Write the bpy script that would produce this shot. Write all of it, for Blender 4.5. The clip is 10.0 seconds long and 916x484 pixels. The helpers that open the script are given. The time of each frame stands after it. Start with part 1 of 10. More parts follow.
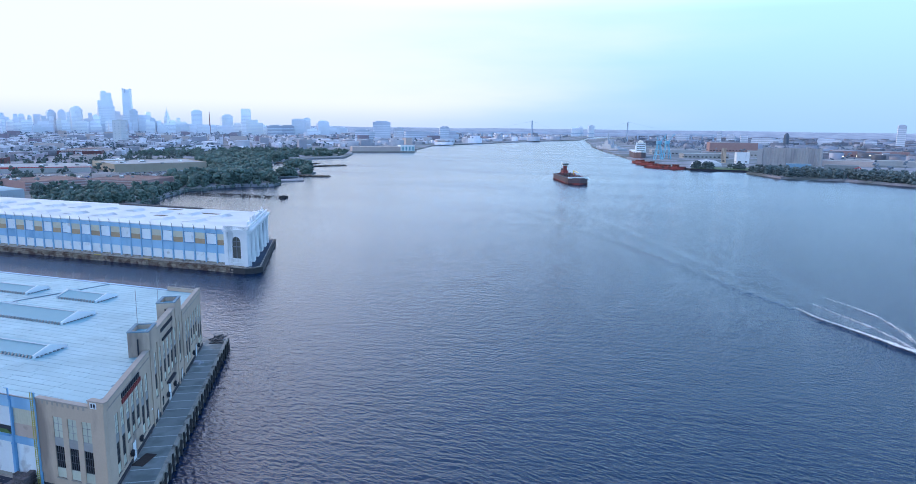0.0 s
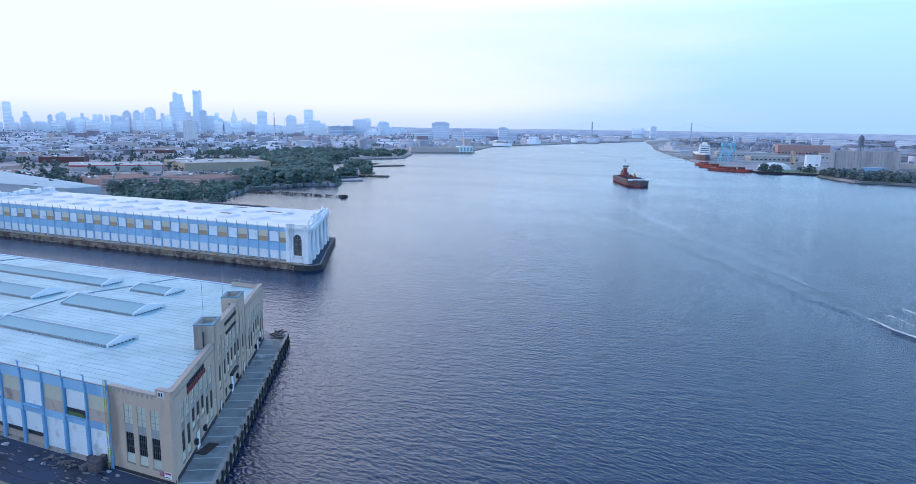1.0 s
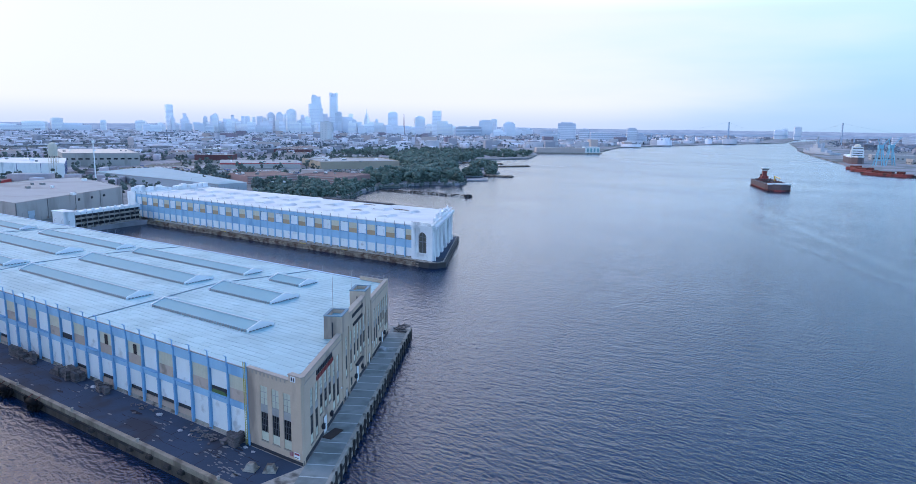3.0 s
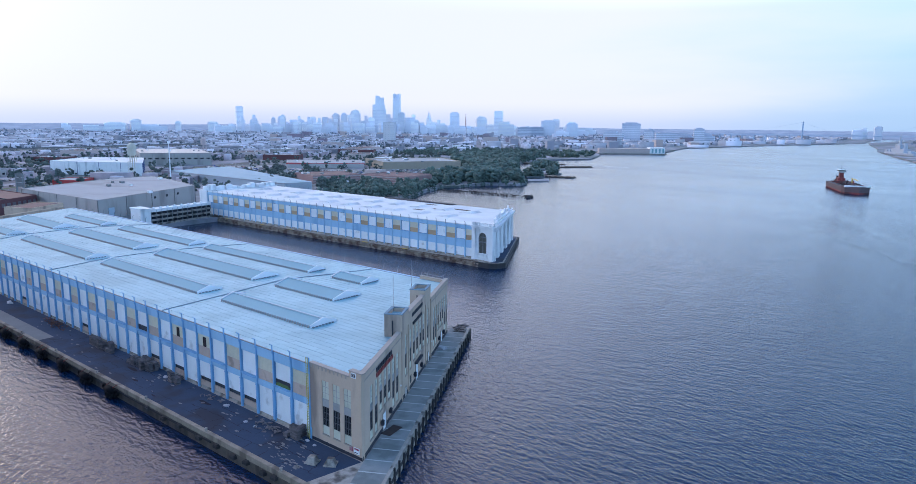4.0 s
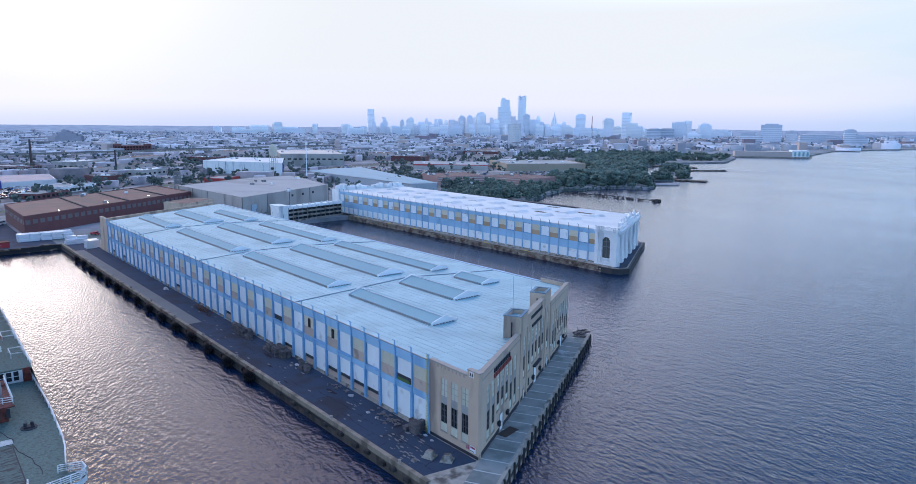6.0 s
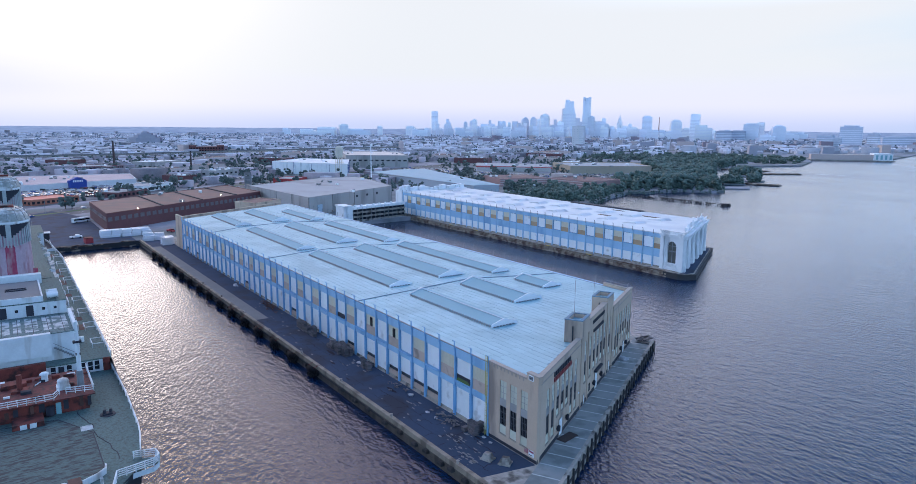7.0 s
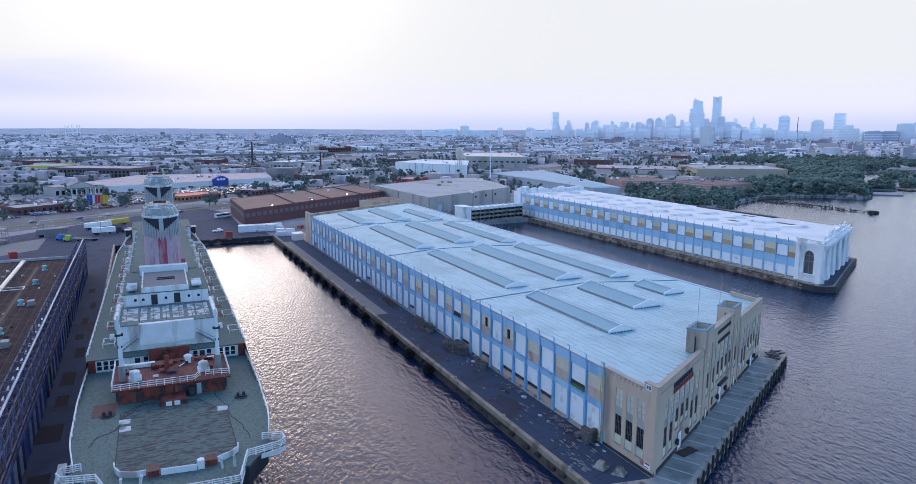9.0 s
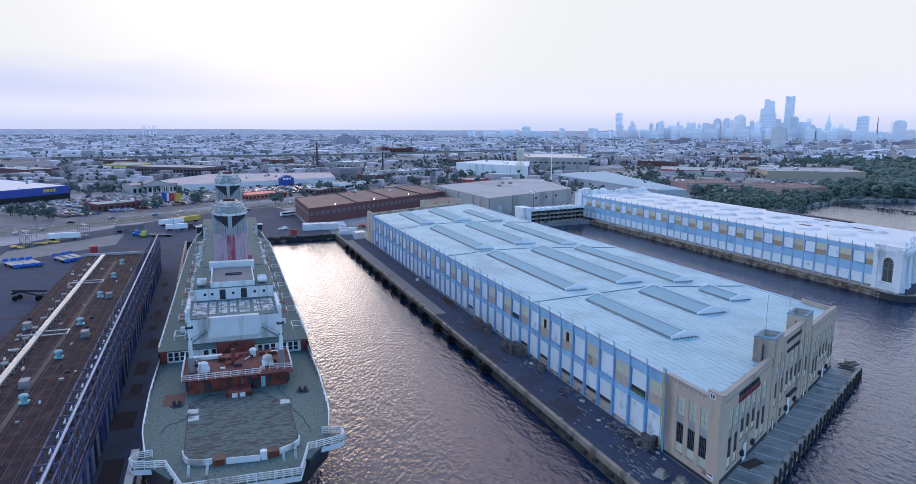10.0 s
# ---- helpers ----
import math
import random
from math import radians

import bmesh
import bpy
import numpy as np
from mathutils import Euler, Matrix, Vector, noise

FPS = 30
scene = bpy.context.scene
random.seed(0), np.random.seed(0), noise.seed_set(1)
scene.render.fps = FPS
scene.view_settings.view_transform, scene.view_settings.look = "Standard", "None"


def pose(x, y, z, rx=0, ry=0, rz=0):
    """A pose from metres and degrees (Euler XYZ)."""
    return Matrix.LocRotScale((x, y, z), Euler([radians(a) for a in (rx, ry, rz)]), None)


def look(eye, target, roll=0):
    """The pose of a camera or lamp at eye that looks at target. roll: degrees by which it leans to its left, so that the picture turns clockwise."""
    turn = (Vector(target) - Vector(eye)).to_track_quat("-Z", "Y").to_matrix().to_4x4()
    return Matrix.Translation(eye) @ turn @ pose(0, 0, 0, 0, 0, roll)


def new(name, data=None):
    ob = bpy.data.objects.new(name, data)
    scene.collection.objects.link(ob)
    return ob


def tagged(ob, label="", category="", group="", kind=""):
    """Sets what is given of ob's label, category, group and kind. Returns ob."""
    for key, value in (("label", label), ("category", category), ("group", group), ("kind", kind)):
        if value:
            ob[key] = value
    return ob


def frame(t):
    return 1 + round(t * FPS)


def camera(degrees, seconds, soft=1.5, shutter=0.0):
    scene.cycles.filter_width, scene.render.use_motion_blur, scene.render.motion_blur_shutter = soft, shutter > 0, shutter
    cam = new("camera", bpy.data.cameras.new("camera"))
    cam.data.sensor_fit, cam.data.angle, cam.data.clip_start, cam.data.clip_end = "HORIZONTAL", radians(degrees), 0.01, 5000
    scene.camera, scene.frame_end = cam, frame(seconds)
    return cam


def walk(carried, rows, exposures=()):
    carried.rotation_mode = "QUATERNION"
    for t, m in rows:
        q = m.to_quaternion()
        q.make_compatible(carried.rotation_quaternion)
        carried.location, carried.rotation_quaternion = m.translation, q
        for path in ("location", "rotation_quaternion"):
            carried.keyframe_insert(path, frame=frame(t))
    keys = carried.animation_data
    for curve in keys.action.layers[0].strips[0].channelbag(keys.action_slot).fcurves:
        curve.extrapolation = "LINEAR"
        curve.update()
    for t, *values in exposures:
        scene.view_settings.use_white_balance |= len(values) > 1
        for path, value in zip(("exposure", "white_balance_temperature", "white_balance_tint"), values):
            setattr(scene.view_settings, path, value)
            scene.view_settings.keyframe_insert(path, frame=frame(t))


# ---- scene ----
# The camera hovers over the water in front of the piers and pans from the river to the land.
# World: origin at the near corner of the blue shed, +X out to the river along the piers, +Y upriver, z = 0 at the water.
EYE = Vector((85.9, -78.9, 64.0))
cam = camera(68.30, 10.0, soft=0.55)
PAN = [  # seconds, heading (degrees counterclockwise from +Y), pitch, lean to the left
    (0.0, 18.473, -9.792, 0.639),
    (0.5, 20.889, -9.776, 0.707),
    (1.0, 23.355, -9.775, 0.757),
    (1.5, 25.884, -9.766, 0.762),
    (2.0, 28.557, -9.797, 0.770),
    (2.5, 31.249, -9.832, 0.760),
    (4.0, 39.037, -9.889, 0.594),
    (4.5, 41.700, -9.873, 0.537),
    (5.0, 44.331, -9.858, 0.479),
    (5.5, 46.884, -9.852, 0.447),
    (7.0, 54.767, -9.700, 0.433),
    (7.5, 57.365, -9.665, 0.377),
    (8.0, 59.821, -9.664, 0.333),
    (8.5, 62.317, -9.651, 0.289),
    (9.0, 64.819, -9.641, 0.244),
    (9.5, 67.350, -9.633, 0.224),
    (10.0, 69.939, -9.603, 0.236),
]


def heading(yaw, pitch):
    y, p = radians(yaw), radians(pitch)
    return Vector((-math.sin(y) * math.cos(p), math.cos(y) * math.cos(p), math.sin(p)))


walk(cam, [(t, look(EYE, EYE + heading(y, p) * 100, r)) for t, y, p, r in PAN],
     [(0.0, 0.49, 5430.0, 8.0), (2.5, 0.45, 5540.0, 9.0), (5.5, 0.32, 5580.0, 11.0), (10.0, 0.28, 5760.0, 12.0)])

# ---- light: a hazy sunset behind thin high cloud, to the west (-X) ----
SUN_AZ, SUN_EL = 84.0, 9.0          # degrees: heading of the sun as above, and its height
world = bpy.data.worlds.new("dusk_sky")
scene.world = world
world.use_nodes = True
wn, wl = world.node_tree.nodes, world.node_tree.links
wn.clear()


def wmath(op, a, b=None, c=None, clamp=False):
    n = wn.new("ShaderNodeMath")
    n.operation, n.use_clamp = op, clamp
    for i, v in enumerate((a, b, c)):
        if v is None:
            continue
        if isinstance(v, (int, float)):
            n.inputs[i].default_value = v
        else:
            wl.new(v, n.inputs[i])
    return n.outputs[0]


def wmix(fac, a, b, blend="MIX"):
    n = wn.new("ShaderNodeMix")
    n.data_type, n.blend_type, n.clamp_factor = "RGBA", blend, True
    for i, v in ((0, fac), (6, a), (7, b)):
        if isinstance(v, (int, float)):
            n.inputs[i].default_value = v
        elif isinstance(v, tuple):
            n.inputs[i].default_value = (*v, 1)
        else:
            wl.new(v, n.inputs[i])
    return n.outputs[2]


def wramp(x, x0, x1):
    n = wn.new("ShaderNodeMapRange")
    n.interpolation_type = "SMOOTHSTEP"
    wl.new(x, n.inputs[0])
    n.inputs[1].default_value, n.inputs[2].default_value = x0, x1
    return n.outputs[0]


coord = wn.new("ShaderNodeTexCoord")
sep = wn.new("ShaderNodeSeparateXYZ")
wl.new(coord.outputs["Generated"], sep.inputs[0])
up = sep.outputs[2]
sky = wn.new("ShaderNodeTexSky")
sky.sky_type, sky.sun_disc = "NISHITA", False
sky.sun_elevation, sky.sun_rotation = radians(SUN_EL), radians(-SUN_AZ)
sky.air_density, sky.dust_density, sky.ozone_density = 1.0, 1.0, 2.0
blue = wmix(1.0, sky.outputs[0], (0.10, 0.10, 0.10), "MULTIPLY")
sun_dir = heading(SUN_AZ, 18.0)
dot = wn.new("ShaderNodeVectorMath")
dot.operation = "DOT_PRODUCT"
wl.new(coord.outputs["Generated"], dot.inputs[0])
dot.inputs[1].default_value = sun_dir
near_sun = dot.outputs["Value"]
# long streaky cloud, stretched along the horizon
stretch = wn.new("ShaderNodeMapping")
stretch.inputs["Scale"].default_value = (1.6, 1.6, 9.0)
wl.new(coord.outputs["Generated"], stretch.inputs[0])
streak = wn.new("ShaderNodeTexNoise")
streak.inputs["Scale"].default_value, streak.inputs["Detail"].default_value = 1.5, 5.0
wl.new(stretch.outputs[0], streak.inputs[0])
veil = wmath("ADD", wmath("MULTIPLY", wmath("SUBTRACT", streak.outputs[0], 0.5), 0.5), near_sun)
veil = wramp(veil, 0.04, 0.60)
clear = wmix(wramp(up, 0.0, 0.2), (0.40, 0.57, 0.75), (0.56, 0.80, 0.91))
clear = wmix(wramp(up, 0.15, 0.6), clear, (0.165, 0.30, 0.60))
clear = wmix(0.2, clear, blue)
cloud = wmix(wramp(up, -0.005, 0.035), (0.53, 0.55, 0.68), (0.75, 0.70, 0.74))
cloud = wmix(wramp(up, 0.025, 0.085), cloud, (0.755, 0.72, 0.655))
cloud = wmix(wramp(up, 0.19, 0.65), cloud, (0.33, 0.49, 0.78))
sky_colour = wmix(veil, clear, cloud)
# bright bands added at middle heights, out of view, to lighten the water
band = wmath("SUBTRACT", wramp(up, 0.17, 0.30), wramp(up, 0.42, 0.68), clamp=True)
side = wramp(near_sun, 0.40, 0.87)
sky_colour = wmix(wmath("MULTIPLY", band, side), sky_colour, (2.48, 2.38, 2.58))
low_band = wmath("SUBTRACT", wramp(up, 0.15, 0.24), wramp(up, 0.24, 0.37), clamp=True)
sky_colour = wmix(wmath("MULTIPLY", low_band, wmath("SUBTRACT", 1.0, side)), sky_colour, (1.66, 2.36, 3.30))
# bright thin cloud high over the veiled sun, and a lilac bank low to the south of it
high = wmath("MULTIPLY", wramp(near_sun, 0.66, 0.98), wramp(up, 0.17, 0.42))
sky_colour = wmix(high, sky_colour, (2.50, 1.92, 1.68))
dot2 = wn.new("ShaderNodeVectorMath")
dot2.operation = "DOT_PRODUCT"
wl.new(coord.outputs["Generated"], dot2.inputs[0])
dot2.inputs[1].default_value = heading(108, 3)
bank = wmath("SUBTRACT", wramp(up, 0.015, 0.05), wramp(wmath("ADD", up, wmath("MULTIPLY", wmath("SUBTRACT", streak.outputs[0], 0.5), 0.12)), 0.06, 0.11), clamp=True)
bank = wmath("MULTIPLY", wmath("MULTIPLY", bank, wramp(dot2.outputs["Value"], 0.86, 0.99)), 0.75)
sky_colour = wmix(bank, sky_colour, (0.52, 0.53, 0.68))
# the glow of the veiled sun
glow = wmath("POWER", wmath("MAXIMUM", near_sun, 0.0), 40.0)
sky_colour = wmix(glow, sky_colour, (1.30, 1.10, 0.90))
# distance below the horizon line
sky_colour = wmix(wramp(up, -0.012, -0.002), (0.34, 0.43, 0.57), sky_colour)
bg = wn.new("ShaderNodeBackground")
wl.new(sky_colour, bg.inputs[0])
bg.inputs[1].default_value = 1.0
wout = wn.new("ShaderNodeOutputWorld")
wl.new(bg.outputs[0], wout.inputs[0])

lamp = bpy.data.lights.new("sun", "SUN")
lamp.energy, lamp.angle, lamp.color = 0.18, radians(12), (1.0, 0.80, 0.66)
sun = new("sun", lamp)
sun.matrix_world = look((-300, 0, 200), Vector((-300, 0, 200)) - heading(SUN_AZ, SUN_EL) * 10)

# ---- tools ----
class Mesh:
    """Collects corners and faces."""

    def __init__(self):
        self.v, self.f = [], []

    def add(self, verts, faces):
        n = len(self.v)
        self.v += [tuple(p) for p in verts]
        self.f += [tuple(n + i for i in q) for q in faces]
        return self

    def box(self, x0, y0, z0, x1, y1, z1):
        x0, x1, y0, y1, z0, z1 = min(x0, x1), max(x0, x1), min(y0, y1), max(y0, y1), min(z0, z1), max(z0, z1)
        return self.prism([(x0, y0), (x1, y0), (x1, y1), (x0, y1)], z0, z1)

    def prism(self, poly, z0, z1, top=None):
        """An upright prism on a counterclockwise outline; top: the outline of its upper end."""
        n = len(poly)
        top = top or poly
        v = [(x, y, z0) for x, y in poly] + [(x, y, z1) for x, y in top]
        f = [tuple(range(n))[::-1], tuple(range(n, 2 * n))]
        f += [(i, (i + 1) % n, n + (i + 1) % n, n + i) for i in range(n)]
        return self.add(v, f)

    def cyl(self, x, y, z0, z1, r, n=10, r1=None):
        r1 = r if r1 is None else r1
        ring = [(math.cos(2 * math.pi * i / n), math.sin(2 * math.pi * i / n)) for i in range(n)]
        return self.prism([(x + r * a, y + r * b) for a, b in ring], z0, z1, [(x + r1 * a, y + r1 * b) for a, b in ring])

    def tube(self, p, q, r, n=6, r1=None):
        p, q = Vector(p), Vector(q)
        r1 = r if r1 is None else r1
        d = (q - p).normalized()
        a = d.orthogonal().normalized()
        b = d.cross(a)
        ring = [a * math.cos(2 * math.pi * i / n) + b * math.sin(2 * math.pi * i / n) for i in range(n)]
        v = [p + r * o for o in ring] + [q + r1 * o for o in ring]
        f = [tuple(range(n))[::-1], tuple(range(n, 2 * n))] + [(i, (i + 1) % n, n + (i + 1) % n, n + i) for i in range(n)]
        return self.add(v, f)

    def beam(self, p, q, w, h):
        """A square bar from p to q, w wide and h high."""
        p, q = Vector(p), Vector(q)
        d = (q - p).normalized()
        side = d.cross(Vector((0, 0, 1)))
        side = side.normalized() if side.length > 1e-4 else Vector((1, 0, 0))
        u = side.cross(d)
        c = [side * sx * w / 2 + u * sz * h / 2 for sx, sz in ((-1, -1), (1, -1), (1, 1), (-1, 1))]
        return self.add([p + o for o in c] + [q + o for o in c], [(0, 1, 2, 3), (7, 6, 5, 4)] + [(i, 4 + i, 4 + (i + 1) % 4, (i + 1) % 4) for i in range(4)])

    def dome(self, x, y, z, r, h, n=12, rings=4):
        v, f = [], []
        for k in range(rings):
            a = k / rings * math.pi / 2
            v += [(x + r * math.cos(a) * math.cos(2 * math.pi * i / n), y + r * math.cos(a) * math.sin(2 * math.pi * i / n), z + h * math.sin(a)) for i in range(n)]
        v.append((x, y, z + h))
        for k in range(rings - 1):
            f += [(k * n + i, k * n + (i + 1) % n, (k + 1) * n + (i + 1) % n, (k + 1) * n + i) for i in range(n)]
        f += [((rings - 1) * n + i, (rings - 1) * n + (i + 1) % n, len(v) - 1) for i in range(n)]
        f.append(tuple(range(n))[::-1])
        return self.add(v, f)

    def gable(self, x0, y0, x1, y1, z0, ze, zr, axis="x"):
        """A block with a ridged roof; the ridge runs along axis."""
        self_v = [(x0, y0, z0), (x1, y0, z0), (x1, y1, z0), (x0, y1, z0), (x0, y0, ze), (x1, y0, ze), (x1, y1, ze), (x0, y1, ze)]
        if axis == "x":
            m = (y0 + y1) / 2
            self_v += [(x0, m, zr), (x1, m, zr)]
            f = [(3, 2, 1, 0), (0, 1, 5, 4), (2, 3, 7, 6), (1, 2, 6, 9, 5), (3, 0, 4, 8, 7), (4, 5, 9, 8), (6, 7, 8, 9)]
        else:
            m = (x0 + x1) / 2
            self_v += [(m, y0, zr), (m, y1, zr)]
            f = [(3, 2, 1, 0), (1, 2, 6, 5), (3, 0, 4, 7), (0, 1, 5, 8, 4), (2, 3, 7, 9, 6), (5, 6, 9, 8), (7, 4, 8, 9)]
        return self.add(self_v, f)

    def moved(self, m):
        self.v = [tuple(m @ Vector(p)) for p in self.v]
        return self

    def data(self, name, material, smooth=False):
        me = bpy.data.meshes.new(name)
        me.from_pydata(self.v, [], self.f)
        if material:
            me.materials.append(material)
        if smooth:
            me.shade_smooth()
        return me


def thing(name, label, category, loc=(0, 0, 0), turn=0.0, group="", kind=""):
    ob = new(name)
    ob.empty_display_size = 0.5
    ob.matrix_basis = pose(*loc, 0, 0, turn)
    return tagged(ob, label, category, group, kind)


def part(name, mesh, material, parent, label="", smooth=False):
    ob = new(name, mesh if isinstance(mesh, bpy.types.Mesh) else mesh.data(name, material, smooth))
    ob.parent = parent
    return tagged(ob, label) if label else ob


def solid(name, mesh, material, label, category="", group="", kind="", smooth=False):
    return tagged(new(name, mesh.data(name, material, smooth)), label, category, group, kind)


def pick(parent, name, me, m):
    """One more piece on shared mesh data, under parent."""
    ob = new(name, me)
    ob.parent = parent
    ob.matrix_basis = m
    return ob


# ---- materials ----
def paint(name, colour, rough=0.7, spread=0.12, size=2.0, grain=0.25, bump=0.0, metal=0.0, dirt=None, dirt_amount=0.0, island=0.0, objects=0.0, streaks=0.0, spec=0.5, drawn=None):
    """A surface: colour with mottling at two scales, optional dirt, streaks running down, and variation from piece to piece."""
    m = bpy.data.materials.new(name)
    m.use_nodes = True
    n, l = m.node_tree.nodes, m.node_tree.links
    b = n["Principled BSDF"]
    geo = n.new("ShaderNodeNewGeometry")
    co = geo.outputs["Position"]
    big, fine = n.new("ShaderNodeTexNoise"), n.new("ShaderNodeTexNoise")
    big.inputs["Scale"].default_value, big.inputs["Detail"].default_value = 1.0 / size, 4.0
    fine.inputs["Scale"].default_value, fine.inputs["Detail"].default_value = 1.0 / grain, 3.0
    if drawn:
        pull = n.new("ShaderNodeMapping")
        pull.inputs["Scale"].default_value = drawn
        l.new(co, pull.inputs[0])
        co = pull.outputs[0]
    for t in (big, fine):
        l.new(co, t.inputs["Vector"])

    def mth(op, a, b_):
        q = n.new("ShaderNodeMath")
        q.operation = op
        for i, x in enumerate((a, b_)):
            if isinstance(x, (int, float)):
                q.inputs[i].default_value = x
            else:
                l.new(x, q.inputs[i])
        return q.outputs[0]

    val = mth("ADD", mth("MULTIPLY", mth("SUBTRACT", big.outputs[0], 0.5), 2.4 * spread), mth("MULTIPLY", mth("SUBTRACT", fine.outputs[0], 0.5), 1.4 * spread))
    val = mth("ADD", val, 1.0)
    if island:
        val = mth("ADD", val, mth("MULTIPLY", mth("SUBTRACT", geo.outputs["Random Per Island"], 0.5), 2 * island))
    if objects:
        info = n.new("ShaderNodeObjectInfo")
        val = mth("ADD", val, mth("MULTIPLY", mth("SUBTRACT", info.outputs["Random"], 0.5), 2 * objects))
    mul = n.new("ShaderNodeVectorMath")
    mul.operation = "SCALE"
    mul.inputs[0].default_value = colour
    l.new(val, mul.inputs["Scale"])
    out = mul.outputs[0]
    if dirt:
        d = n.new("ShaderNodeTexNoise")
        d.inputs["Scale"].default_value, d.inputs["Detail"].default_value = 1.0 / (size * 1.7), 6.0
        if streaks:
            mp = n.new("ShaderNodeMapping")
            mp.inputs["Scale"].default_value = (1.0, 1.0, streaks)
            l.new(co, mp.inputs[0])
            l.new(mp.outputs[0], d.inputs["Vector"])
        else:
            l.new(co, d.inputs["Vector"])
        r = n.new("ShaderNodeMapRange")
        r.inputs[1].default_value, r.inputs[2].default_value = 0.62 - 0.35 * dirt_amount, 0.72 - 0.25 * dirt_amount
        l.new(d.outputs[0], r.inputs[0])
        mix = n.new("ShaderNodeMix")
        mix.data_type = "RGBA"
        l.new(r.outputs[0], mix.inputs[0])
        l.new(out, mix.inputs[6])
        mix.inputs[7].default_value = (*dirt, 1)
        out = mix.outputs[2]
    l.new(out, b.inputs["Base Color"])
    b.inputs["Roughness"].default_value, b.inputs["Metallic"].default_value = rough, metal
    b.inputs["Specular IOR Level"].default_value = spec
    if bump:
        bp = n.new("ShaderNodeBump")
        bp.inputs["Strength"].default_value, bp.inputs["Distance"].default_value = 0.8, bump
        l.new(fine.outputs[0], bp.inputs["Height"])
        l.new(bp.outputs[0], b.inputs["Normal"])
    return m

def water_material(name="river_water", swell=1.0):
    m = bpy.data.materials.new(name)
    m.use_nodes = True
    n, l = m.node_tree.nodes, m.node_tree.links
    b = n["Principled BSDF"]
    b.inputs["Base Color"].default_value = (0.002, 0.016, 0.054, 1)
    b.inputs["IOR"].default_value = 1.33
    geo = n.new("ShaderNodeNewGeometry")
    waves = []
    for size, stretch, turn in ((11.0, 2.4, 14), (2.6, 2.8, 6), (0.85, 2.2, -22)):
        mp = n.new("ShaderNodeMapping")
        mp.vector_type = "TEXTURE"
        mp.inputs["Rotation"].default_value = (0, 0, radians(turn))
        mp.inputs["Scale"].default_value = (size * stretch, size, size)
        l.new(geo.outputs["Position"], mp.inputs[0])
        t = n.new("ShaderNodeTexNoise")
        t.inputs["Scale"].default_value, t.inputs["Detail"].default_value, t.inputs["Roughness"].default_value = 1.0, 3.0, 0.55
        l.new(mp.outputs[0], t.inputs["Vector"])
        waves.append(t.outputs[0])
    patch = n.new("ShaderNodeTexNoise")
    mp = n.new("ShaderNodeMapping")
    mp.inputs["Scale"].default_value = (1 / 260, 1 / 90, 1)
    l.new(geo.outputs["Position"], mp.inputs[0])
    l.new(mp.outputs[0], patch.inputs["Vector"])
    patch.inputs["Scale"].default_value, patch.inputs["Detail"].default_value = 1.0, 4.0
    rr = n.new("ShaderNodeMapRange")
    rr.inputs[1].default_value, rr.inputs[2].default_value, rr.inputs[3].default_value, rr.inputs[4].default_value = 0.35, 0.7, 0.09, 0.16
    l.new(patch.outputs[0], rr.inputs[0])
    far = n.new("ShaderNodeVectorMath")
    far.operation = "DISTANCE"
    far.inputs[1].default_value = (-60, 20, 0)
    l.new(geo.outputs["Position"], far.inputs[0])
    calm = n.new("ShaderNodeMapRange")
    calm.inputs[1].default_value, calm.inputs[2].default_value, calm.inputs[3].default_value, calm.inputs[4].default_value = 110, 900, 0.90, 0.46
    l.new(far.outputs["Value"], calm.inputs[0])
    # ripples too fine to tell apart far out
    open_water, rough = n.new("ShaderNodeMapRange"), n.new("ShaderNodeMath")
    open_water.inputs[1].default_value, open_water.inputs[2].default_value, open_water.inputs[3].default_value, open_water.inputs[4].default_value = 150, 900, 0.0, 0.12
    l.new(far.outputs["Value"], open_water.inputs[0])
    l.new(rr.outputs[0], rough.inputs[0])
    l.new(open_water.outputs[0], rough.inputs[1])
    l.new(rough.outputs[0], b.inputs["Roughness"])
    # the slips between the piers lie sheltered
    xyz, lee, both = n.new("ShaderNodeSeparateXYZ"), n.new("ShaderNodeMapRange"), n.new("ShaderNodeMath")
    l.new(geo.outputs["Position"], xyz.inputs[0])
    l.new(xyz.outputs[0], lee.inputs[0])
    lee.inputs[1].default_value, lee.inputs[2].default_value, lee.inputs[3].default_value, lee.inputs[4].default_value = -130, 45, 0.52, 1.0
    both.operation = "MULTIPLY"
    l.new(calm.outputs[0], both.inputs[0])
    l.new(lee.outputs[0], both.inputs[1])
    normal = None
    for w, dist in zip(waves, (0.19, 0.44, 0.46)):
        bp = n.new("ShaderNodeBump")
        bp.inputs["Distance"].default_value = dist * swell
        l.new(both.outputs[0], bp.inputs["Strength"])
        l.new(w, bp.inputs["Height"])
        if normal:
            l.new(normal, bp.inputs["Normal"])
        normal = bp.outputs[0]
    l.new(normal, b.inputs["Normal"])
    return m


